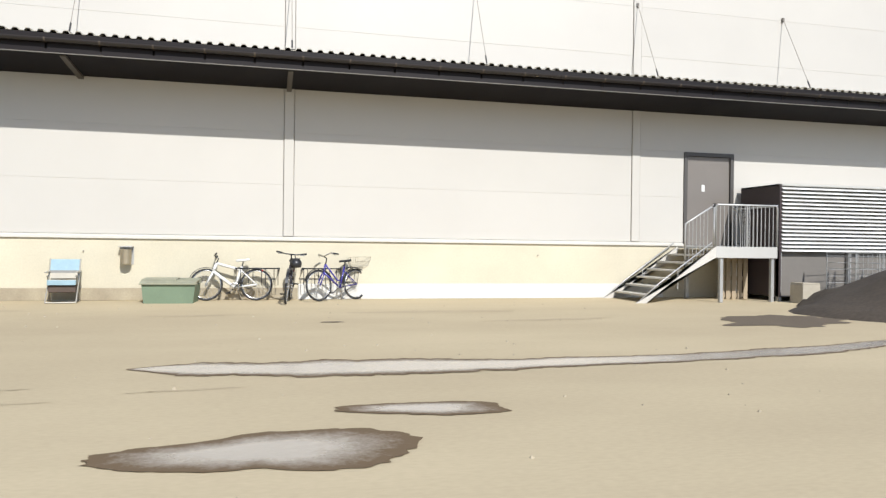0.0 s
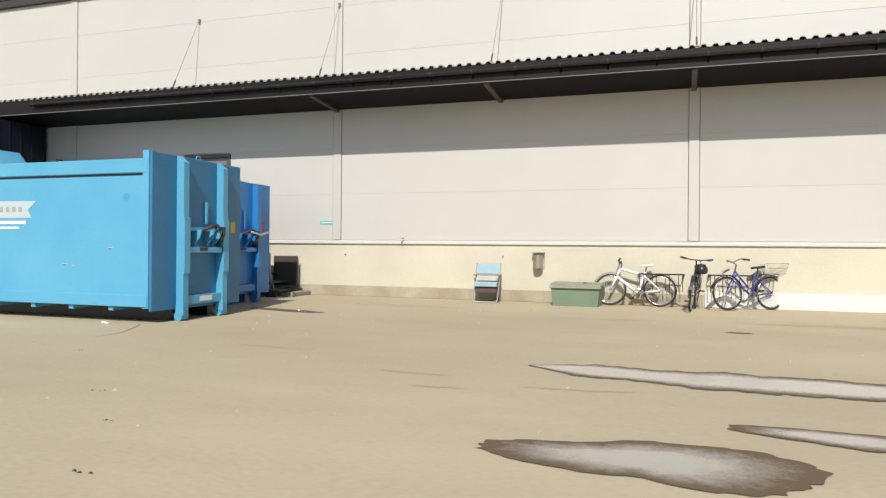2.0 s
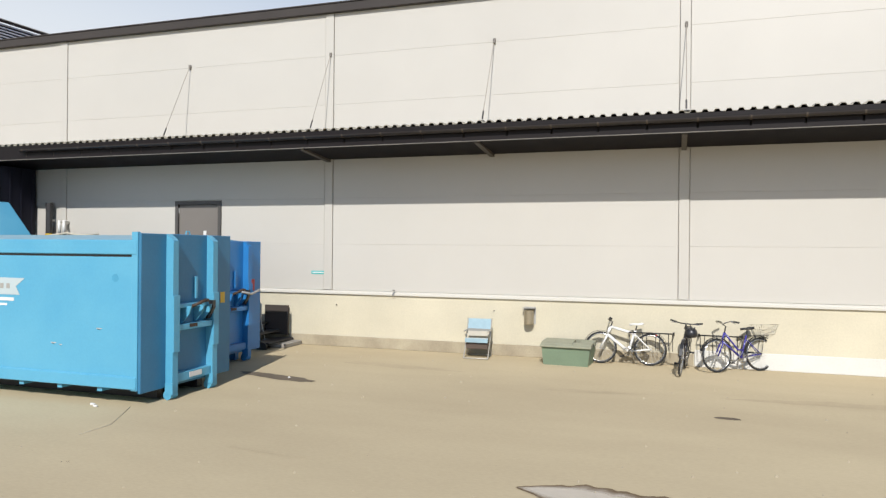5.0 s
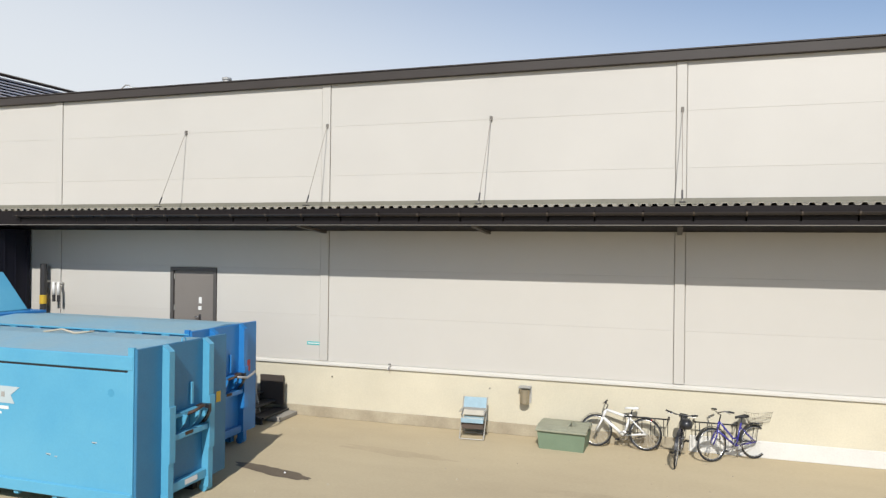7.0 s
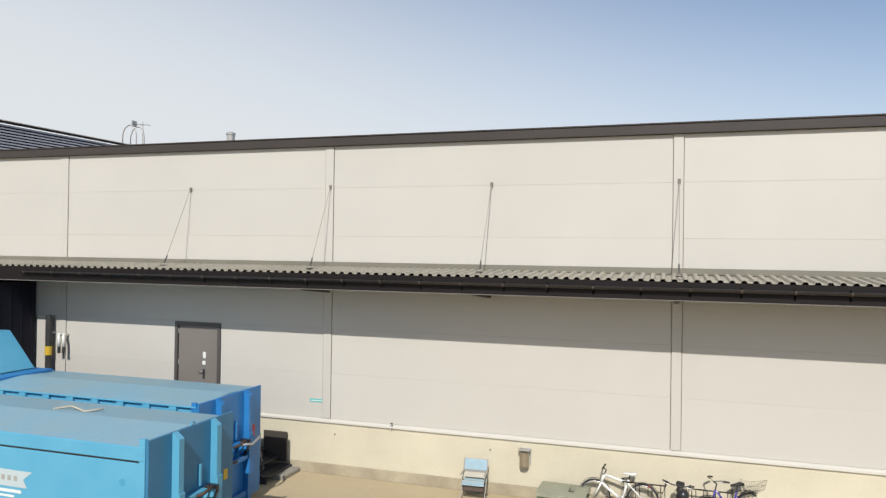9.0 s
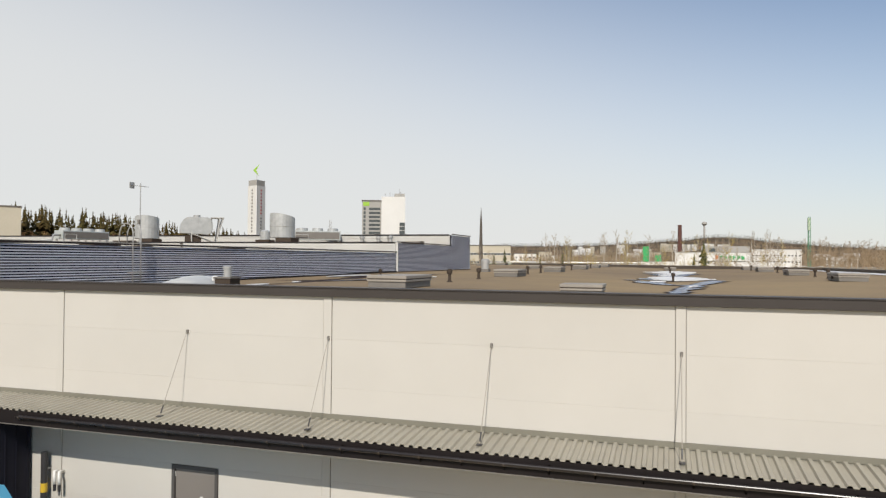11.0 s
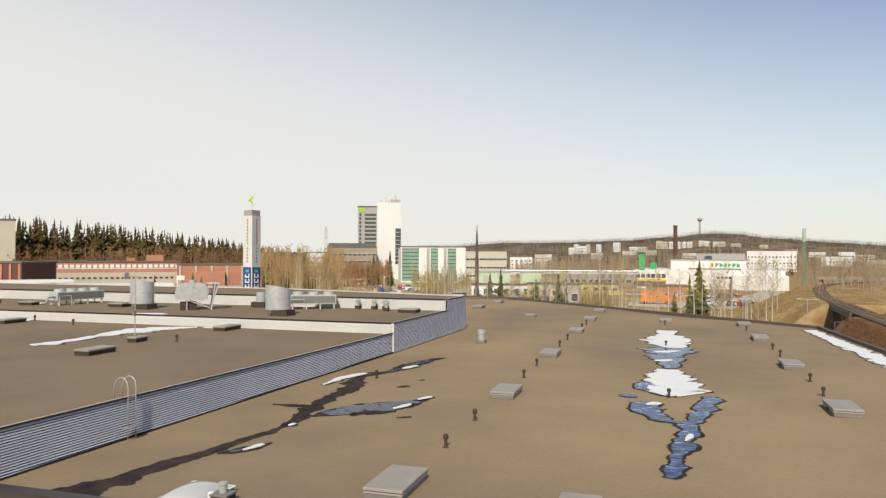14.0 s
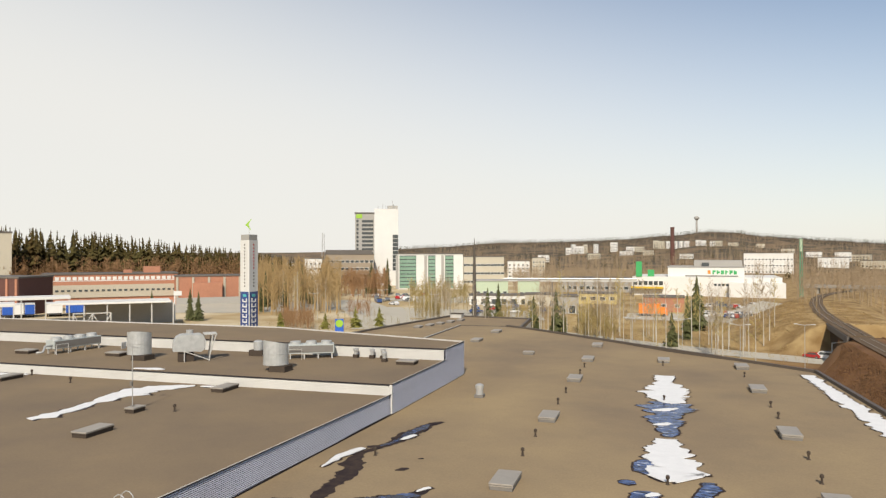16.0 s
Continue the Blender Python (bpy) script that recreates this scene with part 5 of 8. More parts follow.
    part("chain", tube(tube(B(), [(bb[0], -0.05, bb[2] + 0.08), (rx, -0.05, r + 0.055)], 0.005, 4), [(bb[0], -0.05, bb[2] - 0.08), (rx, -0.05, r - 0.015)], 0.005, 4), BLACK_PAINT, t)
    for s, a in ((-1, 40), (1, 220)):
        ex, ez = bb[0] + 0.165 * math.cos(radians(a)), bb[2] + 0.165 * math.sin(radians(a))
        cr = part("crank", tube(B(), [(bb[0], s * 0.065, bb[2]), (ex, s * 0.075, ez)], 0.009, 6), BLACK_PAINT, t)
        part("pedal", box(B(), ex - 0.045, ex + 0.045, s * 0.08 - (0.08 if s < 0 else 0), s * 0.08 + (0.08 if s > 0 else 0), ez - 0.012, ez + 0.012, 0.004), BLACK, cr)
    if guards:
        for cx, a0, a1 in ((fx, 20, 165), (rx, 10, 175)):
            g = B()
            o = [(cx + (r + 0.04) * math.cos(radians(a0 + (a1 - a0) * k / 14)), r + 0.02 + (r + 0.04) * math.sin(radians(a0 + (a1 - a0) * k / 14))) for k in range(15)]
            i_ = [(cx + (r + 0.033) * math.cos(radians(a0 + (a1 - a0) * k / 14)), r + 0.02 + (r + 0.033) * math.sin(radians(a0 + (a1 - a0) * k / 14))) for k in range(14, -1, -1)]
            prism(g, o + i_, "y", -0.027, 0.027)
            part("mudguard", g, BLACK_PAINT, t)
    if carrier:
        cr = B()
        for s in (-0.06, 0.06):
            tube(cr, [(0.24, s, 0.68), (rx + 0.18, s, 0.69)], 0.007, 6)
            tube(cr, [(rx + 0.08, s, 0.69), (rx, s, r + 0.02)], 0.006, 6)
        for k in range(4):
            xx = 0.3 + k * 0.12
            tube(cr, [(xx, -0.06, 0.69), (xx, 0.06, 0.69)], 0.006, 6)
        part("carrier", cr, BLACK_PAINT, t)
    if basket:
        bk = B()
        for z, w, l in ((0.71, 0.11, 0.16), (0.80, 0.13, 0.19), (0.90, 0.15, 0.22)):
            c = rx + 0.12
            tube(bk, [(c - l, -w, z), (c + l, -w, z), (c + l, w, z), (c - l, w, z)], 0.004, 5, close=True)
        for k in range(9):
            f = -1 + k / 4
            for s in (-1, 1):
                c = rx + 0.12
                tube(bk, [(c + f * 0.16, s * 0.11, 0.71), (c + f * 0.22, s * 0.15, 0.90)], 0.003, 4)
        for k in range(5):
            f = -1 + k / 2
            for s in (-1, 1):
                tube(bk, [(rx + 0.12 + s * 0.16, f * 0.11, 0.71), (rx + 0.12 + s * 0.22, f * 0.15, 0.90)], 0.003, 4)
        part("basket", bk, CHROME, t, "wire basket on the carrier")
    else:
        part("rear_lamp", tube(B(), [(rx + 0.1, 0, 0.62), (rx + 0.13, 0, 0.62)], 0.022, 10), RED_LAMP, t)
    part("kickstand", tube(B(), [(0.12, 0.04, 0.26), (0.2, 0.15, 0.015)], 0.008, 6), CHROME, t)
    return t


bicycle((-0.92, -0.34, 0), 0, -6, BIKE_WHITE, "white bicycle with a thick frame parked along the wall", thick=0.029, bar_h=0.91, saddle_mat=BIKE_WHITE)
bicycle((0.19, -0.86, 0), 84, 5, BIKE_BLACK, "black bicycle standing nose out from the rack", bar_h=0.97, r=0.32, wheelbase=0.96, carrier=True)
bicycle((1.23, -0.42, 0), 33, -5, BIKE_BLUE, "violet-blue ladies bicycle with a rear wire basket", step=True, bar_kind="swept", bar_h=0.93, carrier=True, basket=True, wheelbase=0.96)
hm = thing("helmet", (0.33, -1.12, 0.78), 0, "black cycling helmet hung from the handlebar", "helmet")
hb = B()
bmesh.ops.create_uvsphere(hb, u_segments=16, v_segments=10, radius=0.12)
for vv in hb.verts:
    vv.co.y *= 1.15
    if vv.co.z < -0.075:
        vv.co.z = -0.075
part("shell", hb, BLACK_PAINT, hm, smooth=True)
for k in range(4):
    part("vent", box(B(), -0.075 + k * 0.045, -0.06 + k * 0.045, -0.1, 0.07, 0.07, 0.112), DARK_TRIM, hm)
part("strap", tube(B(), [(0, 0, 0.1), (-0.02, 0.02, 0.17)], 0.008, 6), BLACK, hm)


def bike_rack(x0, x1, n):
    t = thing("bike_rack", (0, 0, 0), 0, "low black tube bicycle rack fixed along the plinth", "rack", "bike racks")
    part("rail", tube(B(), [(x0, -0.1, 0.64), (x0, -0.3, 0.66), (x1, -0.3, 0.66), (x1, -0.1, 0.64)], 0.014), BLACK_PAINT, t, smooth=True)
    for k in range(n):
        x = x0 + 0.06 + (x1 - x0 - 0.12) * k / (n - 1)
        part("hoop", tube(B(), [(x - 0.04, -0.3, 0.65), (x - 0.04, -0.32, 0.32), (x + 0.04, -0.32, 0.32), (x + 0.04, -0.3, 0.65)], 0.008, 6), BLACK_PAINT, t)
    for x in (x0, x1):
        part("wall_foot", box(B(), x - 0.018, x + 0.018, -0.11, -0.066, 0.61, 0.67), BLACK_PAINT, t)


bike_rack(-0.85, 0.02, 4)
bike_rack(0.5, 1.3, 4)


# ---- galvanised stair and landing at the east door ----
STAIR_STEEL = mat("pale_stair_steel", (0.56, 0.53, 0.47), 0.6, 0, 1.0, 0.1, 60, 0.06, 0.04, spec=0.3)


def east_stair():
    t = thing("steel_stair", (0, 0, 0), 0, "galvanised steel stair and landing with barred railings", "stair")
    x0, x1, yf, yb, zt = 9.3, 10.85, -1.68, -0.1, 1.23
    part("landing", box(B(), x0, x1, yf, yb, zt - 0.05, zt, 0.004), GALV, t)
    part("skirt", box(B(), x0, x1, yf - 0.02, yf, zt - 0.25, zt, 0.004), LIGHT_STEEL, t)
    part("skirt", box(B(), x1, x1 + 0.02, yf, yb, zt - 0.25, zt, 0.004), LIGHT_STEEL, t)
    for x in (x0 + 0.17, x1 - 0.08):
        for y in (yf + 0.06, yb - 0.2):
            part("leg", box(B(), x - 0.04, x + 0.04, y - 0.04, y + 0.04, 0.0, zt - 0.05, 0.005), GALV, t)
    n, run, rise = 6, 0.27, 0.176
    for s, y in ((0, yf), (1, yf + 1.5)):
        part("stringer", prism(B(), [(x0, zt), (x0, zt - 0.24), (x0 - n * run - 0.3, 0.0), (x0 - n * run - 0.06, 0.0)], "y", y - 0.02, y + 0.02), STAIR_STEEL, t)
    for i in range(n):
        part("tread", box(B(), x0 - (i + 1) * run - 0.02, x0 - i * run - 0.01, yf + 0.025, yf + 1.475, zt - (i + 1) * rise - 0.04, zt - (i + 1) * rise, 0.004), STAIR_STEEL, t)

    def rail(pts, bars):
        r = part("railing", tube(B(), pts, 0.022, 8), GALV, t, smooth=True)
        for (ax, ay, az), (bx, by, bz) in bars:
            part("baluster", tube(B(), [(ax, ay, az), (bx, by, bz)], 0.009, 6), GALV, r)
        return r

    h = 0.92
    rail([(x0, yf, zt), (x0, yf, zt + h - 0.04), (x0 + 0.05, yf, zt + h), (x1 - 0.05, yf, zt + h), (x1, yf, zt + h - 0.04), (x1, yf, zt)],
         [((x0 + k * (x1 - x0) / 15, yf, zt), (x0 + k * (x1 - x0) / 15, yf, zt + h)) for k in range(1, 15)])
    rail([(x1, yf, zt + h), (x1, yb, zt + h), (x1, yb, zt)], [((x1, yf + k * (yb - yf) / 12, zt), (x1, yf + k * (yb - yf) / 12, zt + h)) for k in range(1, 12)])
    part("middle_post", tube(B(), [(10.08, yf, zt), (10.08, yf, zt + h)], 0.018, 8), GALV, t)
    fx = x0 - n * run
    for y in (yf, yf + 1.5):
        if y == yf:
            rail([(x0 - 0.05, y, zt), (x0 - 0.05, y, zt + 0.86), (x0 - 0.12, y, zt + 0.86), (x0 - 0.75, y, zt + 0.48), (x0 - 0.75, y, zt - 0.3)],
                 [((x0 - 0.12 - k * 0.09, y, zt - k * 0.06 - 0.05), (x0 - 0.12 - k * 0.09, y, zt + 0.85 - k * 0.055)) for k in range(1, 7)])
        part("handrail", tube(B(), [(x0 - 0.1, y, zt + 0.08), (fx + 0.25, y, 0.42), (fx - 0.2, y, 0.05)], 0.016, 8), GALV, t, smooth=True)
        part("handrail_post", tube(B(), [(fx + 0.7, y, 0.3), (fx + 0.7, y, 0.72)], 0.012, 8), GALV, t)


east_stair()

# ---- striped unit, cages and heap at the east end ----
un = thing("louvred_unit", (0, 0, 0), 0, "white-slatted plant enclosure with a dark end wall beside the stair", "enclosure")
part("end_wall", box(B(), 11.06, 11.12, -1.5, -0.12, 0.1, 2.68, 0.01), mat("dark_brown_sheet", (0.04, 0.026, 0.026), 0.5, 0, 1, 0.1, 40, 0.05, 0.03), un, "near-black brown end wall")
part("top", box(B(), 11.06, 16.4, -1.5, -0.12, 2.63, 2.68, 0.01), LIGHT_STEEL, un)
part("back_wall", box(B(), 11.12, 16.4, -0.2, -0.12, 0.1, 2.63), DARK_TRIM, un)
part("backing", box(B(), 11.12, 16.4, -1.38, -1.34, 0.1, 2.63), CURB_GREY, un)
sl = to_mesh(prism(B(), [(-1.52, 0.0), (-1.515, 0.018), (-1.41, 0.066), (-1.40, 0.05)], "x", 0, 5.26), "slat", WHITE)
for i in range(17):
    part("slat", sl, WHITE, un).location = (11.13, 0, 1.14 + i * 0.0885)
for x in (11.1, 13.0, 14.8, 16.35):
    part("leg", box(B(), x - 0.04, x + 0.04, -1.48, -1.4, 0.0, 1.16), GALV, un)


def roll_cage(x, y, turn):
    t = thing("roll_cage", (x, y, 0), turn, "galvanised wire roll cage on castors, parked empty", "roll cage", "roll cages by the enclosure")
    part("base", box(B(), -0.36, 0.36, -0.4, 0.4, 0.14, 0.18, 0.005), GALV, t)
    for sx in (-0.33, 0.33):
        fr = part("side_frame", tube(B(), [(sx, -0.38, 0.18), (sx, -0.38, 1.12), (sx, 0.38, 1.12), (sx, 0.38, 0.18)], 0.014, 6), GALV, t)
        for k in range(7):
            part("wire", tube(B(), [(sx, -0.38, 0.28 + k * 0.125), (sx, 0.38, 0.28 + k * 0.125)], 0.006, 5), GALV, fr)
    for k in range(6):
        part("back_wire", tube(B(), [(-0.33, 0.38, 0.3 + k * 0.15), (0.33, 0.38, 0.3 + k * 0.15)], 0.006, 5), GALV, t)
    for k in range(5):
        part("front_wire", tube(B(), [(-0.26 + k * 0.13, -0.38, 0.2), (-0.26 + k * 0.13, -0.38, 1.1)], 0.006, 5), GALV, t)
    for sx in (-0.3, 0.3):
        for sy in (-0.33, 0.33):
            part("castor", tube(B(), [(sx, sy - 0.02, 0.065), (sx, sy + 0.02, 0.065)], 0.065, 12), BLACK, t)


roll_cage(12.3, -2.3, 4)
roll_cage(13.1, -2.3, -3)
roll_cage(13.9, -2.25, 2)
solid("packing_case", box(box(B(), 11.15, 11.6, -2.15, -1.75, 0.0, 0.42, 0.01), 11.16, 11.59, -2.14, -1.76, 0.425, 0.45), CARDBOARD, "pale packing case on the asphalt", "case")


def heap():
    bm = B()
    n, m = 36, 14
    rings = []
    for j in range(m + 1):
        f = j / m
        ring = []
        for k in range(n):
            a = k * math.tau / n
            rr = 4.4 * (1 - f) * (1 + 0.18 * noise.noise(Vector((math.cos(a) * 1.5, math.sin(a) * 1.5, f * 2))))
            z = 1.6 * (0.25 * f + 0.75 * math.sin(f * math.pi / 2) ** 1.6) + 0.13 * noise.noise(Vector((rr * math.cos(a) * 3, rr * math.sin(a) * 3, 1))) * (f > 0) * 1.4
            ring.append(bm.verts.new((13.75 + rr * math.cos(a), -4.9 + rr * math.sin(a) * 0.8, max(-0.02, z) if j else -0.03)))
        rings.append(ring)
    for A, C in zip(rings, rings[1:]):
        for k in range(n):
            bm.faces.new((A[k], A[(k + 1) % n], C[(k + 1) % n], C[k]))
    bm.faces.new(rings[-1])
    solid("soil_heap", bm, SOIL, "dark heap of soil and swept gravel on the yard", "heap", smooth=True)


heap()
# scattered crumbs of litter and gravel
rnd = random.Random(5)
bm = B()
for i in range(170):
    x, y = rnd.uniform(-11, 6), rnd.uniform(-12.5, -0.6)
    if -14 < x < -7.0 and -7 < y < -1.5:
        continue
    s = rnd.uniform(0.008, 0.025)
    v = [bm.verts.new((x + s * math.cos(a) * rnd.uniform(0.7, 1.3), y + s * math.sin(a) * rnd.uniform(0.7, 1.3), 0.0)) for a in (0, 2.1, 4.2)]
    tpv = bm.verts.new((x, y, s * 0.9))
    for a in range(3):
        bm.faces.new((v[a], v[(a + 1) % 3], tpv))
solid("loose_gravel", bm, BASE_BAND, "scattered crumbs of gravel on the asphalt", "gravel", kind="stuff")
for i, (x, y, w) in enumerate(((-8.06, -7.02, 0.07), (-7.92, -7.1, 0.06), (-6.5, -4.1, 0.04))):
    solid("litter", box(B(), x, x + w, y, y + w * 0.6, 0.0, 0.03, 0.008), WHITE, "scrap of white litter by the container", "litter")
cr = B()
tube(cr, [(-7.4, -6.95, 0.004), (-7.12, -7.45, 0.004), (-6.92, -7.8, 0.004), (-6.9, -8.35, 0.004)], 0.004, 5)
solid("loose_cable", cr, CARDBOARD, "thin pale wire lying on the asphalt by the container", "wire", smooth=True)

# dark leaf crumbs trodden into the asphalt
rl = random.Random(8)
for k, (x, y) in enumerate(((-6.17, -9.26), (-4.3, -10.85), (-3.5, -11.58), (-2.81, -12.45), (0.75, -4.63), (0.9, -4.66))):
    bm = B()
    for j in range(4):
        cx, cy, s = x + rl.gauss(0, 0.035), y + rl.gauss(0, 0.02), rl.uniform(0.005, 0.015)
        ring = [bm.verts.new((cx + s * math.cos(a * math.tau / 5) * rl.uniform(0.6, 1.4), cy + s * 0.7 * math.sin(a * math.tau / 5), 0.003)) for a in range(5)]
        top = bm.verts.new((cx, cy, 0.003 + s * 0.5))
        for a in range(5):
            bm.faces.new((ring[a], ring[(a + 1) % 5], top))
    solid("leaf_litter", bm, SOIL, "few dark leaf crumbs lying on the asphalt", "litter", "leaf crumbs")

# upright pallet stored under the landing
pl = thing("wooden_pallet", (10.42, -0.75, 0.0), 0, "pale wooden pallet stood upright under the steel landing", "pallet")
PALE_WOOD = mat("pale_wood", (0.368, 0.296, 0.2), 0.8, 0, 2, 0.12, 40, 0.1, 0.1, piece=0.1)
for k in range(5):
    part("board", box(B(), -0.36 + k * 0.155, -0.25 + k * 0.155, -0.03, 0.0, 0.0, 0.98, 0.003), PALE_WOOD, pl)
for z in (0.05, 0.44, 0.84):
    part("stringer", box(B(), -0.37, 0.38, 0.001, 0.09, z, z + 0.1, 0.003), PALE_WOOD, pl)

# ---- flat roof: skylights, vents, water and snow ----
def skylight(x, y, z, w, d, note="grey sheet-covered smoke hatch on the felt roof", dark=False):
    t = thing("roof_hatch", (x, y, z), 0, note, "roof hatch", "roof hatches")
    part("curb", box(B(), -w / 2 + 0.03, w / 2 - 0.03, -d / 2 + 0.03, d / 2 - 0.03, 0, 0.17, 0.01), DARK_CURB if dark else CURB_GREY, t)
    part("frame", box(B(), -w / 2, w / 2, -d / 2, d / 2, 0.17, 0.23, 0.008), DARK_CURB if dark else LID_GREY, t)
    part("seal", box(B(), -w / 2 + 0.015, w / 2 - 0.015, -d / 2 + 0.015, d / 2 - 0.015, 0.231, 0.25), DARK_CURB, t)
    part("lid", box(B(), -w / 2 - 0.01, w / 2 + 0.01, -d / 2 - 0.01, d / 2 + 0.01, 0.251, 0.345, 0.015), LID_GREY, t, "pale grey hatch lid")
    part("closer", box(B(), -w / 2 - 0.05, -w / 2 - 0.002, -0.06, 0.06, 0.08, 0.2), DARK_CURB, t)
    return t


first = skylight(-7.42, 3.72, 8.05, 1.16, 2.2)
for i, y in enumerate((18.2, 32.2, 47.3, 59.2, 70.7)):
    copy_thing(first, pose(-7.3, y, 8.05))
for i, y in enumerate((19.0, 31.9, 46.6, 58.3)):
    copy_thing(first, pose(7.35, y, 8.05))
copy_thing(first, pose(0.2, 61.9, felt(0.2, 61.9)))
for x, y in ((-22.3, 71.3), (-22.1, 81.6)):
    copy_thing(first, pose(x, y, 8.05))
skylight(-2.22, 3.85, felt(-2.2, 3.85), 1.1, 1.1, "short grey sheet-covered smoke hatch near the roof edge")
for x, y in ((-41.1, 103.1), (-40.1, 106.7), (-39.2, 110.2), (-38.3, 113.8), (-37.3, 117.4)):
    copy_thing(first, pose(x, y, 6.0))
hut = thing("roof_hut", (-39.6, 123.4, 6.0), 0, "small pale plant box with a dark lid on the lower wing", "plant box")
part("box", box(B(), -1.3, 1.0, -1.0, 1.0, 0, 0.8, 0.02), LIGHT_STEEL, hut)
part("lid", box(B(), -1.4, 1.1, -1.1, 1.1, 0.801, 0.92, 0.02), DARK_CURB, hut)
skylight(-14.2, 63.0, felt(-14.2, 63.0), 1.2, 1.0, "short pale roof hatch far along the felt roof")


def roof_vent(x, y, z):
    t = thing("roof_vent", (x, y, z), 0, "small dark mushroom vent pipe on the felt roof", "vent", "roof vents")
    part("pipe", lathe(B(), [(0.12, 0), (0.06, 0.05), (0.055, 0.3)], 10), DARK_CURB, t)
    part("cap", lathe(B(), [(0.06, 0.28), (0.1, 0.3), (0.1, 0.42), (0.05, 0.47)], 10), DARK_CURB, t)
    return t


v0 = roof_vent(-7.36, 8.35, 8.05)
for x, y in ((-7.42, 12.6), (-7.39, 23.1), (-7.41, 27.4), (-7.36, 37.0), (-7.34, 41.4), (-7.2, 50.5), (-7.2, 54.5), (0.2, 21.1), (0.1, 59.25), (0.13, 41.5), (7.46, 40.3), (7.42, 36.6), (7.48, 26.8), (7.3, 22.6), (7.06, 53.2), (-15.5, 21.6)):
    copy_thing(v0, pose(x, y, felt(x, y)))
for x, y in ((-29.42, 22.29), (-49.43, 30.2), (-43.65, 28.36)):
    copy_thing(v0, pose(x, y, LOW_ROOF))

sv = thing("roof_fan", (-13.75, 38.7, felt(-13.75, 38.7)), 0, "silver roof fan with a round cowl on a square base", "fan")
part("base", box(B(), -0.35, 0.35, -0.35, 0.35, 0, 0.25, 0.02), CURB_GREY, sv)
part("cowl", lathe(B(), [(0.3, 0.25), (0.3, 0.7), (0.34, 0.72), (0.34, 0.95), (0.2, 1.05)], 16), GALV, sv)

dm = thing("dome_skylight", (-12.62, 1.42, felt(-12.62, 1.42) + 0.02), 0, "milky acrylic dome skylight on a white curb", "skylight")
part("curb", box(B(), -0.68, 0.68, -0.95, 0.95, 0, 0.16, 0.01), DARK_CURB, dm)
part("frame", box(B(), -0.72, 0.72, -1.0, 1.0, 0.161, 0.2, 0.01), WHITE, dm)
db = B()
n = 12
grid = [[db.verts.new((-0.66 + 1.32 * i / n, -0.93 + 1.86 * j / n, 0.2 + 0.24 * (max(0, math.sin(math.pi * i / n)) * max(0, math.sin(math.pi * j / n))) ** 0.55)) for i in range(n + 1)] for j in range(n + 1)]
for j in range(n):
    for i in range(n):
        db.faces.new((grid[j][i], grid[j][i + 1], grid[j + 1][i + 1], grid[j + 1][i]))
part("dome", db, DOME, dm, "milky white dome", smooth=True)

fl = thing("flue", (-11.5, 1.2, felt(-11.5, 1.2)), 0, "dark square flue base with a galvanised cowl and a lamp", "flue")
part("base", box(B(), -0.24, 0.24, -0.24, 0.24, 0, 0.36, 0.01), DARK_CURB, fl)
part("collar", box(B(), -0.27, 0.27, -0.27, 0.27, 0.36, 0.41, 0.008), CURB_GREY, fl)
part("cowl", lathe(B(), [(0.11, 0.41), (0.11, 0.62), (0.13, 0.63), (0.13, 0.68), (0.06, 0.71)], 16), GALV, fl)
part("lamp", lathe(B(), [(0.05, 0.0), (0.09, 0.02), (0.09, 0.12), (0.05, 0.15)], 12, (-0.3, -0.12, 0.28)), WHITE, fl, "small white bulkhead lamp")

# water lying in the roof's valley, with dark damp edges and rests of snow
vw = thing("roof_puddle", (0, 0, 0), 0, "winding meltwater in the valley of the felt roof", "puddle", "meltwater on the roof")
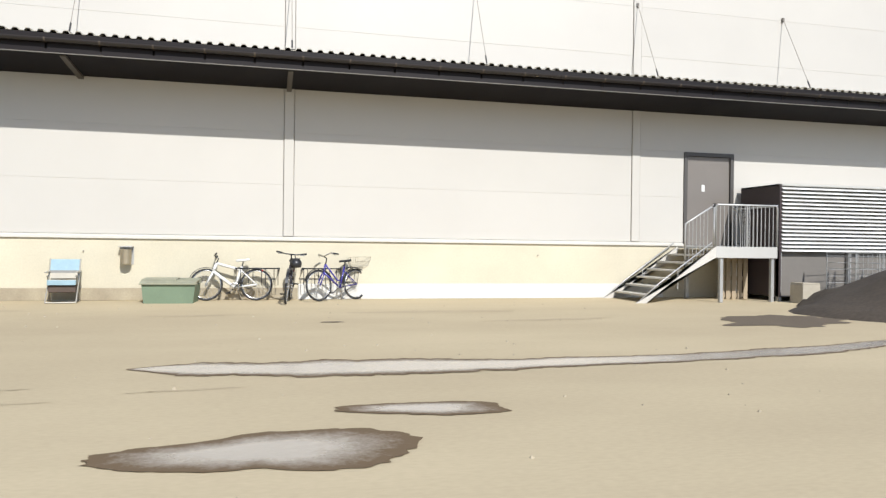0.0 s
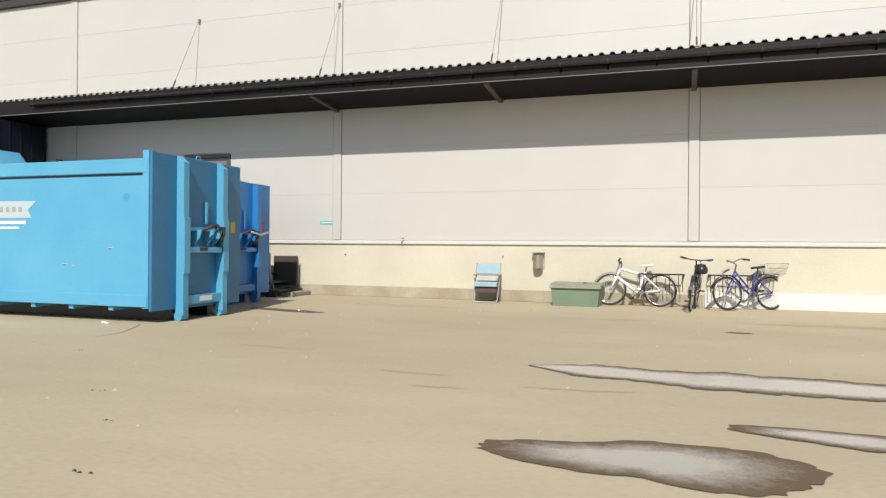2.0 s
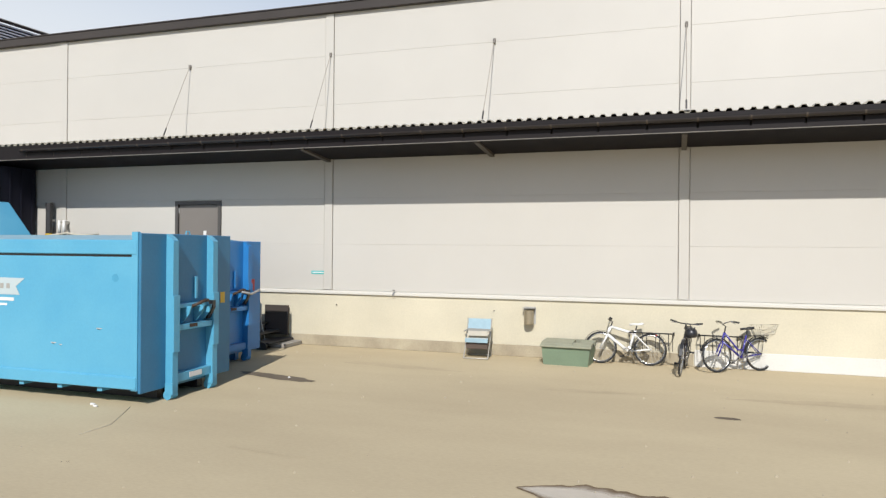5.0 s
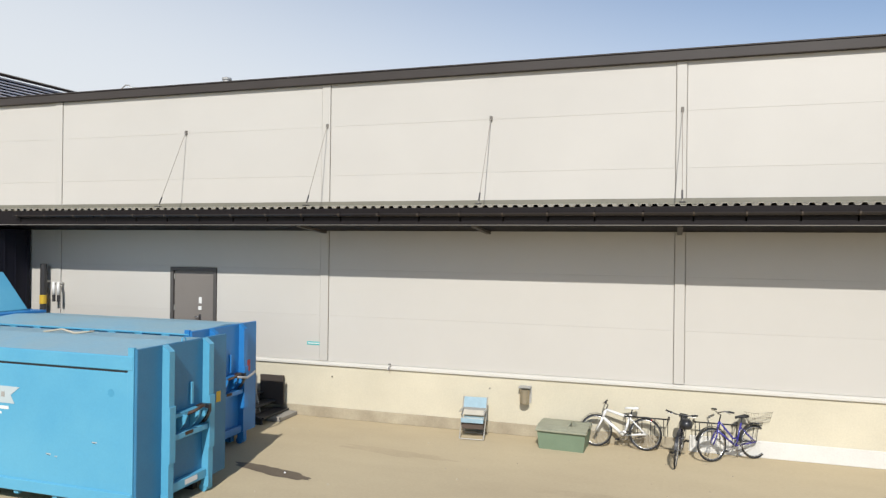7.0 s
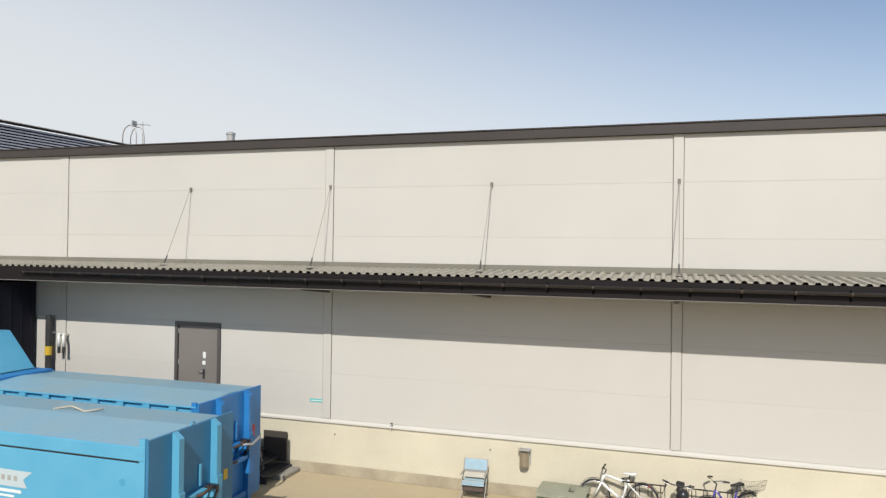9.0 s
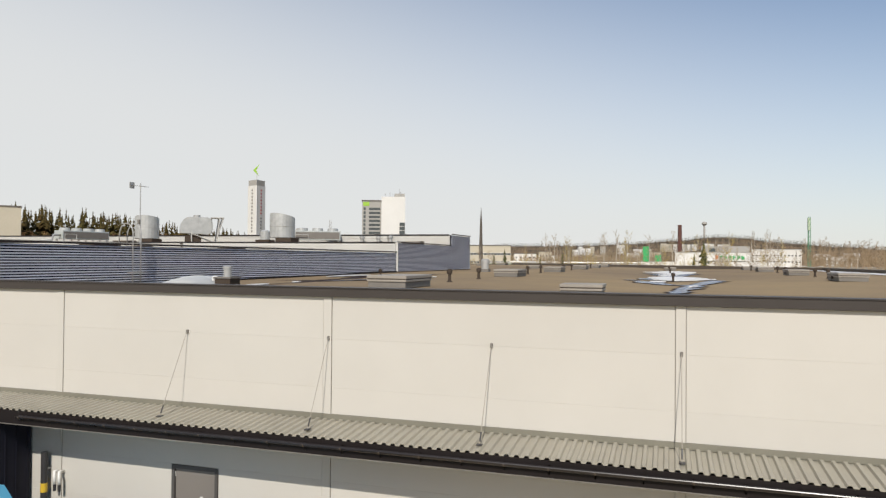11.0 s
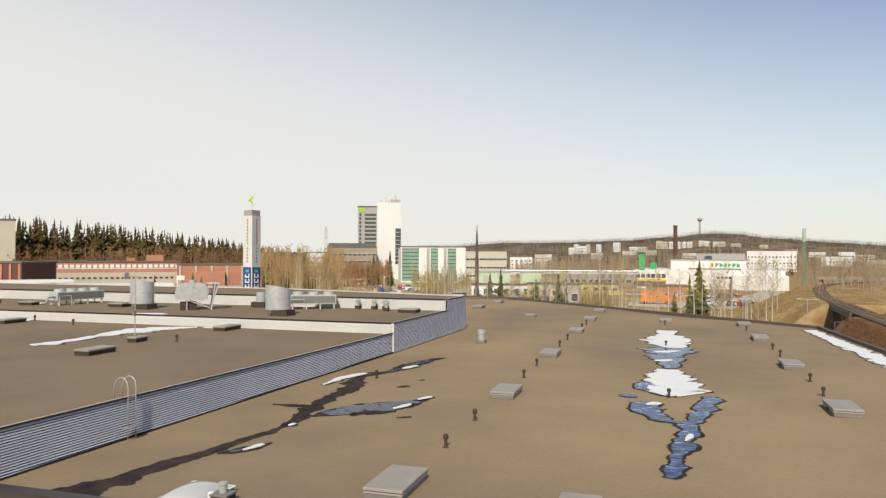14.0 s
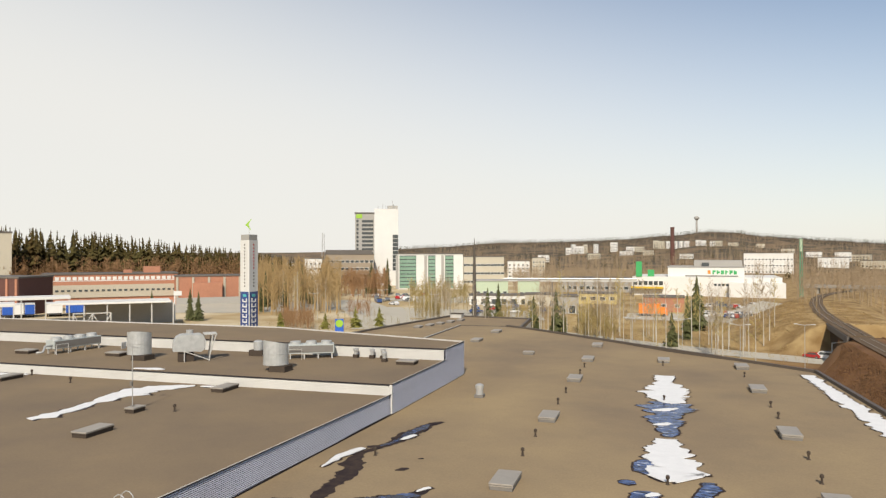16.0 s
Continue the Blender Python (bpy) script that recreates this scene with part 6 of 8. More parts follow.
runs = [[(0.4, 0.6, 0.9), (0.42, 0.85, 0.9), (0.56, 1.15, 0.94), (0.65, 1.57, 0.91), (0.55, 2.06, 0.8), (0.86, 2.5, 0.4), (0.91, 3.16, 0.5), (0.7, 3.71, 0.4), (0.7, 4.39, 0.35), (0.6, 5.1, 0.31), (0.3, 5.5, 0.3), (0.0, 5.8, 0.05)],
        [(2.0, 0.9, 0.05), (1.6, 0.85, 0.16), (1.2, 0.8, 0.1)],
        [(-1.6, 1.15, 0.05), (-1.1, 1.2, 0.16), (-0.5, 1.2, 0.2)],
        [(0.05, 7.9, 0.1), (0.21, 8.49, 0.3), (0.4, 9.57, 0.27), (0.3, 10.45, 0.24), (0.53, 11.57, 0.32), (0.68, 12.51, 0.38), (0.88, 13.53, 0.31), (0.98, 14.58, 0.32), (0.97, 15.68, 0.42), (1.35, 16.68, 0.41), (1.53, 17.99, 0.46), (1.8, 19.43, 0.45), (2.09, 20.62, 0.42), (2.14, 21.8, 0.22)],
        [(0.75, 15.6, 0.12), (0.3, 15.85, 0.25), (-0.1, 16.1, 0.42), (-0.45, 16.8, 0.5), (-0.72, 17.59, 0.52), (-0.85, 18.3, 0.68), (-0.85, 19.1, 0.85), (-0.95, 19.7, 0.3)],
        [(-2.15, 20.5, 0.08), (-1.7, 20.6, 0.36), (-1.2, 20.7, 0.1)],
        [(0.42, 30.4, 0.3), (0.27, 32.84, 0.74), (0.19, 35.0, 0.87), (0.12, 37.4, 1.25), (0.25, 39.8, 1.6), (0.1, 41.2, 1.4)],
        [(-0.4, 22.5, 0.5), (-0.75, 23.2, 0.8), (-0.95, 23.85, 0.6), (-0.7, 24.9, 0.35), (-0.5, 25.8, 0.1)]]
for k, r in enumerate(runs):
    part("damp_edge", settle(ribbon(B(), [(x, y, w + 0.11) for x, y, w in r], 8.054 + 0.002 * k, 0.26, 20 + k)), WET_ROOF, vw, "dark damp felt")
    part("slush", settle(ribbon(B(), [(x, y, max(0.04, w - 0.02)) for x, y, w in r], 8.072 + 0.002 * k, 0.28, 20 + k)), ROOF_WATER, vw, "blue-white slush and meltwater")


def snow(name, spine, z, seed, label, thick=0.035):
    bm = ribbon(B(), spine, z, 0.22, seed, 0.2)
    g = bmesh.ops.extrude_face_region(bm, geom=bm.faces[:])
    for e in g["geom"]:
        if isinstance(e, bmesh.types.BMVert):
            e.co.z += thick
    if z < 8.5:
        settle(bm)
    return solid(name, bm, SNOW, label, "snow", "old snow on the roofs")


for k, (sp, z) in enumerate((
        ([(1.2, 21.8, 0.85), (0.75, 22.3, 1.4), (0.6, 22.9, 1.5), (0.72, 23.9, 1.2), (0.4, 25.2, 1.2), (0.21, 26.7, 1.12), (0.21, 28.4, 0.88), (0.2, 29.9, 0.6)], 8.09),
        ([(1.1, 40.6, 0.7), (0.5, 42.0, 1.25), (0.32, 44.6, 1.62), (0.36, 47.3, 1.36), (0.15, 49.2, 0.62), (0.24, 51.4, 0.85), (0.26, 53.0, 0.9)], 8.092),
        ([(-0.6, 33.2, 0.06), (0.1, 33.6, 0.3), (0.6, 34.2, 0.08)], 8.093),
        ([(-0.7, 37.6, 0.1), (0.3, 38.2, 0.35), (1.2, 38.9, 0.1)], 8.093),
        ([(-0.8, 18.8, 0.06), (-0.4, 19.2, 0.2), (0.0, 19.5, 0.05)], 8.093),
        ([(0.75, 12.6, 0.06), (0.9, 13.2, 0.16), (1.0, 13.8, 0.06)], 8.093),
        ([(12.6, 55.6, 0.5), (12.9, 48.5, 0.55), (13.3, 40.0, 0.8), (13.8, 33.0, 0.9), (14.3, 25.0, 0.8)], 8.056),
        ([(-17.35, 18.7, 0.06), (-17.3, 20.3, 0.26), (-17.0, 21.8, 0.3), (-16.5, 22.8, 0.1)], 8.09),
        ([(-11.5, 14.0, 0.08), (-11.25, 14.6, 0.16), (-11.0, 15.2, 0.05)], 8.09),
        ([(-11.1, 16.1, 0.06), (-10.85, 16.6, 0.16), (-10.5, 17.0, 0.06)], 8.09),
        ([(-14.25, 6.4, 0.05), (-14.05, 7.0, 0.14), (-13.95, 7.5, 0.05)], 8.09),
        ([(-14.55, 10.1, 0.04), (-14.5, 10.35, 0.1), (-14.45, 10.6, 0.03)], 8.09),
        ([(-15.2, 25.0, 0.08), (-14.9, 25.8, 0.24), (-14.6, 26.5, 0.1)], 8.09),
        ([(-36.43, 17.97, 0.31), (-36.07, 18.93, 0.61), (-35.92, 20.01, 0.41), (-36.12, 22.16, 0.41), (-36.4, 23.68, 0.67), (-36.37, 25.2, 0.98), (-36.14, 26.73, 1.19), (-35.68, 27.94, 1.09), (-35.0, 28.81, 0.83), (-34.3, 29.47, 0.52), (-33.4, 30.14, 0.16)], 9.256),
        ([(-53.94, 29.45, 0.21), (-52.32, 29.9, 0.36), (-51.13, 30.2, 0.28), (-49.69, 30.3, 0.12)], 9.256),
        ([(-33.0, 29.9, 0.1), (-31.78, 30.15, 0.25), (-30.76, 30.2, 0.15)], 9.256),
        ([(-40.56, 31.8, 0.21), (-39.0, 31.9, 0.4), (-37.65, 31.8, 0.21)], 9.973))):
    snow("snow_patch", sp, z, 40 + k, "thin rest of old snow on the flat roof")
    if z < 8.5:
        part("damp_edge", settle(ribbon(B(), [(x, y, w + 0.12) for x, y, w in sp], 8.0705 + 0.0004 * k, 0.22, 40 + k)), WET_ROOF, vw, "dark damp felt")
    elif 9.1 < z < 9.5:
        part("damp_edge", ribbon(B(), [(x, y, w + 0.16) for x, y, w in sp], 9.2525 + 0.0003 * (k % 4), 0.3, 40 + k), WET_ROOF, vw, "dark damp felt")

wl = thing("roof_puddle", (0, 0, 0), 0, "dark damp streaks beside the ribbed wall on the felt roof", "puddle", "meltwater on the roof")
STREAKS = (
    (((-16.5, 0.65, 0.7), (-16.48, 1.3, 0.9), (-16.25, 2.1, 0.78), (-16.2, 3.0, 0.5), (-15.83, 4.6, 0.42), (-15.5, 5.6, 0.36), (-15.3, 6.6, 0.34), (-15.1, 8.1, 0.28), (-14.75, 9.5, 0.24), (-14.75, 10.9, 0.3), (-15.18, 12.6, 0.42), (-15.47, 14.5, 0.42), (-15.6, 16.0, 0.36), (-15.5, 17.4, 0.5), (-15.8, 19.0, 0.62), (-16.2, 20.4, 0.5), (-16.5, 21.6, 0.25), (-16.1, 22.6, 0.3), (-15.6, 23.3, 0.1)), 0),
    (((-15.0, 5.9, 0.1), (-14.65, 6.2, 0.34), (-14.3, 6.7, 0.36), (-14.0, 7.2, 0.24), (-13.85, 7.8, 0.05)), 0.55),
    (((-17.5, 13.85, 0.08), (-16.9, 13.75, 0.2), (-16.2, 13.75, 0.24), (-15.5, 13.9, 0.26)), 0),
    (((-16.6, 23.0, 0.2), (-15.9, 23.4, 0.22), (-15.5, 24.2, 0.45), (-15.3, 25.6, 0.6), (-15.1, 27.4, 0.62), (-14.7, 29.2, 0.45), (-14.0, 30.2, 0.1)), 0.45),
    (((-14.5, 11.9, 0.1), (-14.1, 12.5, 0.5), (-13.6, 13.4, 0.95), (-12.9, 13.9, 1.1), (-12.1, 14.3, 1.1), (-11.5, 15.0, 0.8), (-11.0, 15.9, 0.35), (-10.6, 16.8, 0.06)), 0.78),
    (((-13.4, 19.2, 0.06), (-13.05, 19.45, 0.24), (-12.7, 19.7, 0.06)), 0),
    (((-10.75, 12.35, 0.05), (-10.4, 12.57, 0.14), (-10.1, 12.75, 0.05)), 0),
    (((-12.9, 21.4, 0.05), (-12.7, 21.5, 0.12), (-12.5, 21.6, 0.05)), 0))
for k, (r, slushy) in enumerate(STREAKS):
    part("damp_edge", settle(ribbon(B(), r, 8.054 + 0.002 * k, 0.26, 60 + k)), WET_ROOF, wl, "dark damp felt")
    if slushy:
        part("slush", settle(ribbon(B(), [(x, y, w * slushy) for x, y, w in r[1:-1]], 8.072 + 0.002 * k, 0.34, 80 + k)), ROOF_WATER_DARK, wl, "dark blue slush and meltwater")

# ladder on the ribbed wall
ld = thing("roof_ladder", (-19.5, 6.75, 7.72), 0, "galvanised steel ladder with curved grab rails on the ribbed wall", "ladder")
for s in (-0.21, 0.21):
    part("stile", tube(B(), [(0.16, s, 0.06), (0.16, s, 2.0), (0.1, s, 2.25), (-0.05, s, 2.38), (-0.2, s, 2.4), (-0.38, s, 2.29), (-0.47, s, 2.08), (-0.5, s, 1.53)], 0.022, 8), GALV, ld, smooth=True)
for k in range(6):
    part("rung", tube(B(), [(0.16, -0.21, 0.3 + k * 0.27), (0.16, 0.21, 0.3 + k * 0.27)], 0.014, 6), GALV, ld)
part("platform", box(B(), -0.02, 0.3, -0.3, 0.3, 0.5, 0.54, 0.005), GALV, ld)

# ---- taller hall's roof ----
hl = skylight(-30.15, 16.35, LOW_ROOF, 1.02, 2.05, "low dark-curbed roof hatch with a grey lid", dark=True)
copy_thing(hl, pose(-30.48, 29.26, LOW_ROOF))
copy_thing(hl, pose(-49.69, 28.19, LOW_ROOF))
skylight(-31.75, 21.5, LOW_ROOF, 0.72, 1.08, "small dark boxed roof curb with a grey lid", dark=True)
am = thing("antenna_mast", (-31.85, 21.5, LOW_ROOF + 0.345), 0, "thin antenna mast with two small aerials on a roof curb", "antenna")
part("foot", box(B(), -0.2, 0.0, -0.1, 0.1, 0, 0.05, 0.005), CURB_GREY, am)
part("junction_box", box(B(), -0.2, -0.04, -0.14, -0.03, 1.3, 1.6, 0.01), CURB_GREY, am)
part("mast", tube(B(), [(-0.1, 0, 0.0), (-0.1, 0, 3.9)], 0.03, 8), GALV, am)
part("boom", tube(B(), [(-0.75, 0, 3.8), (0.45, 0, 3.65)], 0.014, 6), GALV, am)
for k in range(7):
    x = -0.7 + k * 0.18
    part("element", tube(B(), [(x, -0.3 + k * 0.02, 3.795 - k * 0.02), (x, 0.3 - k * 0.02, 3.795 - k * 0.02)], 0.008, 5), GALV, am)
part("reflector", box(B(), -0.8, -0.74, -0.2, 0.2, 3.6, 4.0, 0.005), GALV, am)


def exhaust(x, y, z, r, h, mouth):
    t = thing("exhaust_stack", (x, y, z), 0, "wide silver exhaust stack with a slanted mouth on a dark curb", "stack", "exhaust stacks")
    part("curb", box(B(), -0.62, 0.75, -0.65, 0.65, 0, 0.447, 0.02), DARK_CURB, t)
    part("curb_flashing", box(B(), -0.66, 0.79, -0.69, 0.69, 0, 0.1, 0.01), DARK_CURB, t)
    bm = B()
    seg = 24
    lo = [bm.verts.new((r * math.cos(k * math.tau / seg), r * math.sin(k * math.tau / seg), 0.45)) for k in range(seg)]
    hi = [bm.verts.new((r * math.cos(k * math.tau / seg), r * math.sin(k * math.tau / seg), h - 0.21 * r * (1 + math.cos(k * math.tau / seg - math.radians(mouth))))) for k in range(seg)]
    inn = [bm.verts.new((v.co.x * 0.93, v.co.y * 0.93, v.co.z)) for v in hi]
    low = [bm.verts.new((v.co.x, v.co.y, 0.8)) for v in inn]
    for k in range(seg):
        j = (k + 1) % seg
        bm.faces.new((lo[k], lo[j], hi[j], hi[k]))
        bm.faces.new((hi[k], hi[j], inn[j], inn[k]))
        bm.faces.new((inn[k], inn[j], low[j], low[k]))
    bm.faces.new(low)
    part("barrel", bm, ZINC, t).location = (-0.55, 0.3, 0)
    part("seam", lathe(B(), [(r + 0.001, h * 0.55), (r + 0.02, h * 0.555), (r + 0.02, h * 0.565), (r + 0.001, h * 0.57)], 24, cap=False), GALV, t).location = (-0.55, 0.3, 0)
    part("rim", lathe(B(), [(r + 0.001, 0.46), (r + 0.03, 0.47), (r + 0.03, 0.52), (r + 0.001, 0.53)], 24, cap=False), GALV, t).location = (-0.55, 0.3, 0)


exhaust(-43.26, 35.82, 9.97, 1.0, 2.5, 108)
exhaust(-28.7, 34.0, 9.97, 0.98, 2.4, 65)
sm = thing("exhaust_stack", (-34.94, 40.97, 9.97), 0, "small silver exhaust cowl on a dark curb", "stack", "exhaust stacks")
part("curb", box(B(), -0.7, 0.7, -0.5, 0.5, 0, 0.5, 0.02), DARK_CURB, sm)
part("barrel", lathe(B(), [(0.42, 0.5), (0.42, 1.25), (0.3, 1.35)], 18), ZINC, sm)

ah = thing("air_handler", (-38.69, 36.6, 9.97), 40, "round silver air intake duct on an open steel frame", "air handler")
hood = [(-1.62, 0.92)] + [(-0.85 - 0.77 * math.cos(k * math.pi / 16), 1.35 + 0.95 * math.sin(k * math.pi / 16)) for k in range(9)]
hood += [(0.55 + 0.5 * math.sin(k * math.pi / 10), 1.55 + 0.75 * math.cos(k * math.pi / 10)) for k in range(11)] + [(0.2, 0.86)]
part("duct", prism(B(), hood, "y", -0.7, 0.75), ZINC, ah, "round-shouldered silver intake hood", smooth=False)
part("seam", prism(B(), [(-0.2, 0.9), (-0.2, 2.31), (-0.16, 2.31), (-0.16, 0.9)], "y", -0.715, 0.76), GALV, ah)
part("elbow", tube(B(), [(-0.2, 0.9, 1.6), (-0.2, 0.9, 2.55)], 0.3, 14), GALV, ah)
for x in (-0.7, 1.3):
    for y in (-0.7, 0.7):
        part("leg", tube(B(), [(x, y, 0), (x + (0.3 if x > 0 else 0), y, 2.3 if x > 0 else 1.0)], 0.05, 6), LIGHT_STEEL, ah)
for y in (-0.7, 0.7):
    part("brace", tube(B(), [(-0.7, y, 0.9), (1.3, y, 0.1)], 0.045, 6), LIGHT_STEEL, ah)
    part("brace", tube(B(), [(1.3, y, 0.3), (1.9, y, 2.3)], 0.045, 6), LIGHT_STEEL, ah)
part("top_frame", box(B(), 0.9, 1.95, -0.75, 0.75, 2.25, 2.33), LIGHT_STEEL, ah)
part("louvre", box(B(), 0.9, 0.96, -0.7, 0.7, 0.95, 2.2), CURB_GREY, ah)
part("foot", box(B(), -1.2, 0.1, -0.5, 0.5, 0, 0.7, 0.02), DARK_CURB, ah)


def chiller(x, y, z, length, turn):
    t = thing("chiller", (x, y, z), turn, "long grey rooftop chiller with round fan tops on legs", "chiller", "rooftop chillers")
    part("body", box(B(), -length / 2, length / 2, -0.6, 0.6, 0.45, 1.25, 0.02), UNIT_GREY, t)
    part("coil", box(B(), -length / 2 + 0.1, length / 2 - 0.1, -0.62, -0.605, 0.55, 1.15), CURB_GREY, t)
    k = int(length / 1.15)
    for i in range(k):
        cx = -length / 2 + (i + 0.5) * length / k
        part("fan_ring", lathe(B(), [(0.48, 1.25), (0.46, 1.5), (0.3, 1.52)], 16, (cx, 0, 0)), ZINC, t)
    for i in range(4):
        lx = -length / 2 + 0.2 + i * (length - 0.4) / 3
        for y_ in (-0.5, 0.5):
            part("leg", box(B(), lx - 0.05, lx + 0.05, y_ - 0.05, y_ + 0.05, 0, 0.46), LIGHT_STEEL, t)
    part("pipe", tube(B(), [(-length / 2, -0.3, 0.8), (-length / 2 - 0.7, -0.3, 0.8), (-length / 2 - 0.9, -0.3, 0.3), (-length / 2 - 1.5, -0.3, 0.3)], 0.1, 8), GALV, t, smooth=True)
    part("guard_rail", tube(B(), [(-length / 2, -0.9, 0), (-length / 2, -0.9, 0.9), (-length / 2 + 1.2, -0.9, 0.9), (-length / 2 + 1.2, -0.9, 0)], 0.03, 6), LIGHT_STEEL, t)


chiller(-53.45, 38.68, 9.97, 5.0, 82)
chiller(-29.64, 40.97, 9.97, 4.0, 28)
for x, y in ((-56.47, 36.18), (-47.21, 37.22), (-62.4, 37.02), (-20.28, 40.03)):
    skylight(x, y, 9.97, 1.6, 1.2, "low dark-curbed roof hatch with a grey lid", dark=True)
for i, (x, y) in enumerate(((-25.89, 42.2), (-24.33, 42.2), (-23.29, 42.2), (-22.57, 40.66))):
    t = thing("roof_fan", (x, y, 9.97), 0, "small grey roof fan on a square base", "fan", "small roof fans")
    part("base", box(B(), -0.22, 0.22, -0.22, 0.22, 0, 0.3, 0.02), DARK_CURB, t)
    part("cowl", lathe(B(), [(0.16, 0.3), (0.16, 0.6), (0.24, 0.62), (0.24, 0.8), (0.1, 0.86)], 12), GALV, t)

# ---- beyond the roofs: town, trees, railway ----
def block(name, bearing, reach, w, d, h, turn, wall, label, category, cols=0, rows=0, glass=GLASS_DARK, win=(1.4, 1.3), z0=0.0, first=1.4, group="", base=0.0, roof=None):
    """A building whose front faces the yard, with its windows set into the front as panes in frames."""
    t = thing(name, far(bearing, reach, z0), -bearing + turn, label, category, group)
    part("wall", box(B(), -w / 2, w / 2, 0, d, base, h), wall, t)
    rf = part("roof", box(B(), -w / 2 - 0.25, w / 2 + 0.25, -0.25, d + 0.25, h, h + 0.5), roof or BRICK_ROOF, t)
    if cols:
        fm = to_mesh(box(B(), -win[0] / 2, win[0] / 2, -0.10, -0.005, 0, win[1]), "window", WHITE)
        pm = to_mesh(box(B(), -win[0] / 2 + 0.1, win[0] / 2 - 0.1, -0.13, -0.103, 0.1, win[1] - 0.1), "pane", glass)
        for r in range(rows):
            for c in range(cols):
                x = -w / 2 + (c + 0.5) * w / cols
                z = first + r * (h - first - 0.6) / rows
                o = part("window", fm, WHITE, t)
                o.location = (x, 0, z)
                part("pane", pm, glass, o)
    return t


# tower and its lower wings
tw = thing("office_tower", far(-22.4, 415), 22.4, "tall white and grey office tower with banded windows", "tower")
part("white_slab", box(B(), -1.7, 12.2, 0, 18, 0, 45), RENDER_WHITE, tw)
part("grey_slab", box(B(), -13.0, -1.8, 3, 18, 0, 42.5), RENDER_GREY, tw)
part("roof", box(B(), -13.3, -1.72, 2.7, 18.3, 42.5, 43.1), BRICK_ROOF, tw)
part("plant_room", box(B(), 6, 12, 4, 12, 45, 47.2), RENDER_GREY, tw)
part("green_sign", box(B(), -12.4, -8.8, 2.85, 2.99, 39.6, 42.0), LIME_GREEN, tw, "lime green sign panel")
for r in range(13):
    part("window_band", box(B(), -9.0, -2.4, 2.88, 2.995, 9 + r * 2.35, 10.4 + r * 2.35), GLASS_DARK, tw)
    part("window_strip", box(B(), -12.2, -11.0, 2.88, 2.995, 9 + r * 2.35, 10.6 + r * 2.35), GLASS_DARK, tw)
for r in range(9):
    part("green_window", box(B(), 8.9, 12.1, -0.12, -0.005, 9 + r * 2.35, 11.1 + r * 2.35), GLASS_DARK, tw)
for k, hx in enumerate((0.5, 3.2, 5.0, 9.5)):
    part("roof_aerial", tube(B(), [(hx, 3, 45), (hx, 3, 47 + k % 2)], 0.15, 5), GALV, tw)
part("mast", tube(B(), [(9, 8, 47.2), (9, 8, 50.5)], 0.12, 6), GALV, tw)
WING_BROWN = mat("grey_brown_render", (0.3, 0.245, 0.18), 0.85, 0, 0.1, 0.06, 2, 0.04, 0.0, spec=0.2)
block("office_wing", -24.6, 402, 27, 16, 18.4, 4, WING_BROWN, "low grey-brown office wing with a dark roof storey", "building", 10, 4, win=(2.2, 1.5))
part("roof_storey", box(B(), -13, 13, 3, 14, 18.9, 21.0), BRICK_ROOF, bpy.data.objects["office_wing"], "dark set-back storey")
gw = thing("glass_office", far(-18.1, 372), 18.1, "white office block with tall green glass bays", "building")
part("wall", box(B(), -17.5, 17.0, 0, 16, 0, 18.6), RENDER_WHITE, gw)
part("roof", box(B(), -17.8, 17.3, -0.3, 16.3, 18.6, 19.1), BRICK_ROOF, gw)
for bx, bw in ((-16.4, 8.8), (-1.4, 3.9), (7.5, 4.5)):
    for r in range(9):
        part("glass_bay", box(B(), bx, bx + bw, -0.2, -0.005, 0.8 + r * 1.9, 2.2 + r * 1.9), GLASS_GREEN, gw)
        part("dark_band", box(B(), bx, bx + bw, -0.16, -0.005, 2.21 + r * 1.9, 2.68 + r * 1.9), GLASS_DARK, gw)
    part("grey_pier", box(B(), bx - 2.0, bx - 0.55, -0.3, -0.005, 0.4, 18.0), RENDER_GREY, gw)
    part("bay_frame", box(B(), bx - 0.5, bx - 0.02, -0.5, -0.005, 0.4, 17.3), RENDER_WHITE, gw)
block("warehouse", -13.8, 420, 24, 14, 16.8, 4, RENDER_TAN, "long pale office building behind the bare trees", "building", 12, 3, win=(2.0, 1.4))
block("warehouse", -27.5, 470, 11, 14, 15.6, 0, RENDER_WHITE, "white block half hidden by trees", "building", 4, 4)
block("warehouse", -29.6, 480, 13, 14, 13, 0, RENDER_WHITE, "white block half hidden by trees", "building", 6, 3)
block("apartment_block", -11.0, 520, 16, 12, 13, 0, RENDER_WHITE, "white apartment block among the trees", "building", 5, 4)
block("apartment_block", -9.4, 560, 10, 12, 15, 0, RENDER_TAN, "tan apartment block among the trees", "building", 4, 4)
block("concrete_tower", -49.4, 310, 10, 10, 27, 0, RENDER_TAN, "plain tan concrete block beside the dark woods", "building")

# long brick factory
fc = thing("brick_factory", far(-42.0, 292), 42.0, "long low red-brick factory with white window bands", "factory")
part("wall", box(B(), -24, 22, 0, 18, 0, 11.4), BRICK_RED, fc)
part("roof", box(B(), -24.3, 22.3, -0.3, 18.3, 11.4, 11.9), BRICK_ROOF, fc)
part("white_band", box(B(), -24.05, 22, -0.06, -0.005, 9.0, 9.25), RENDER_WHITE, fc)
part("white_band", box(B(), -24.05, 22, -0.5, -0.005, 3.0, 7.6), CARDBOARD, fc)
wm = to_mesh(box(B(), 0, 1.1, -0.12, -0.065, 0, 0.7), "pane", GLASS_DARK)
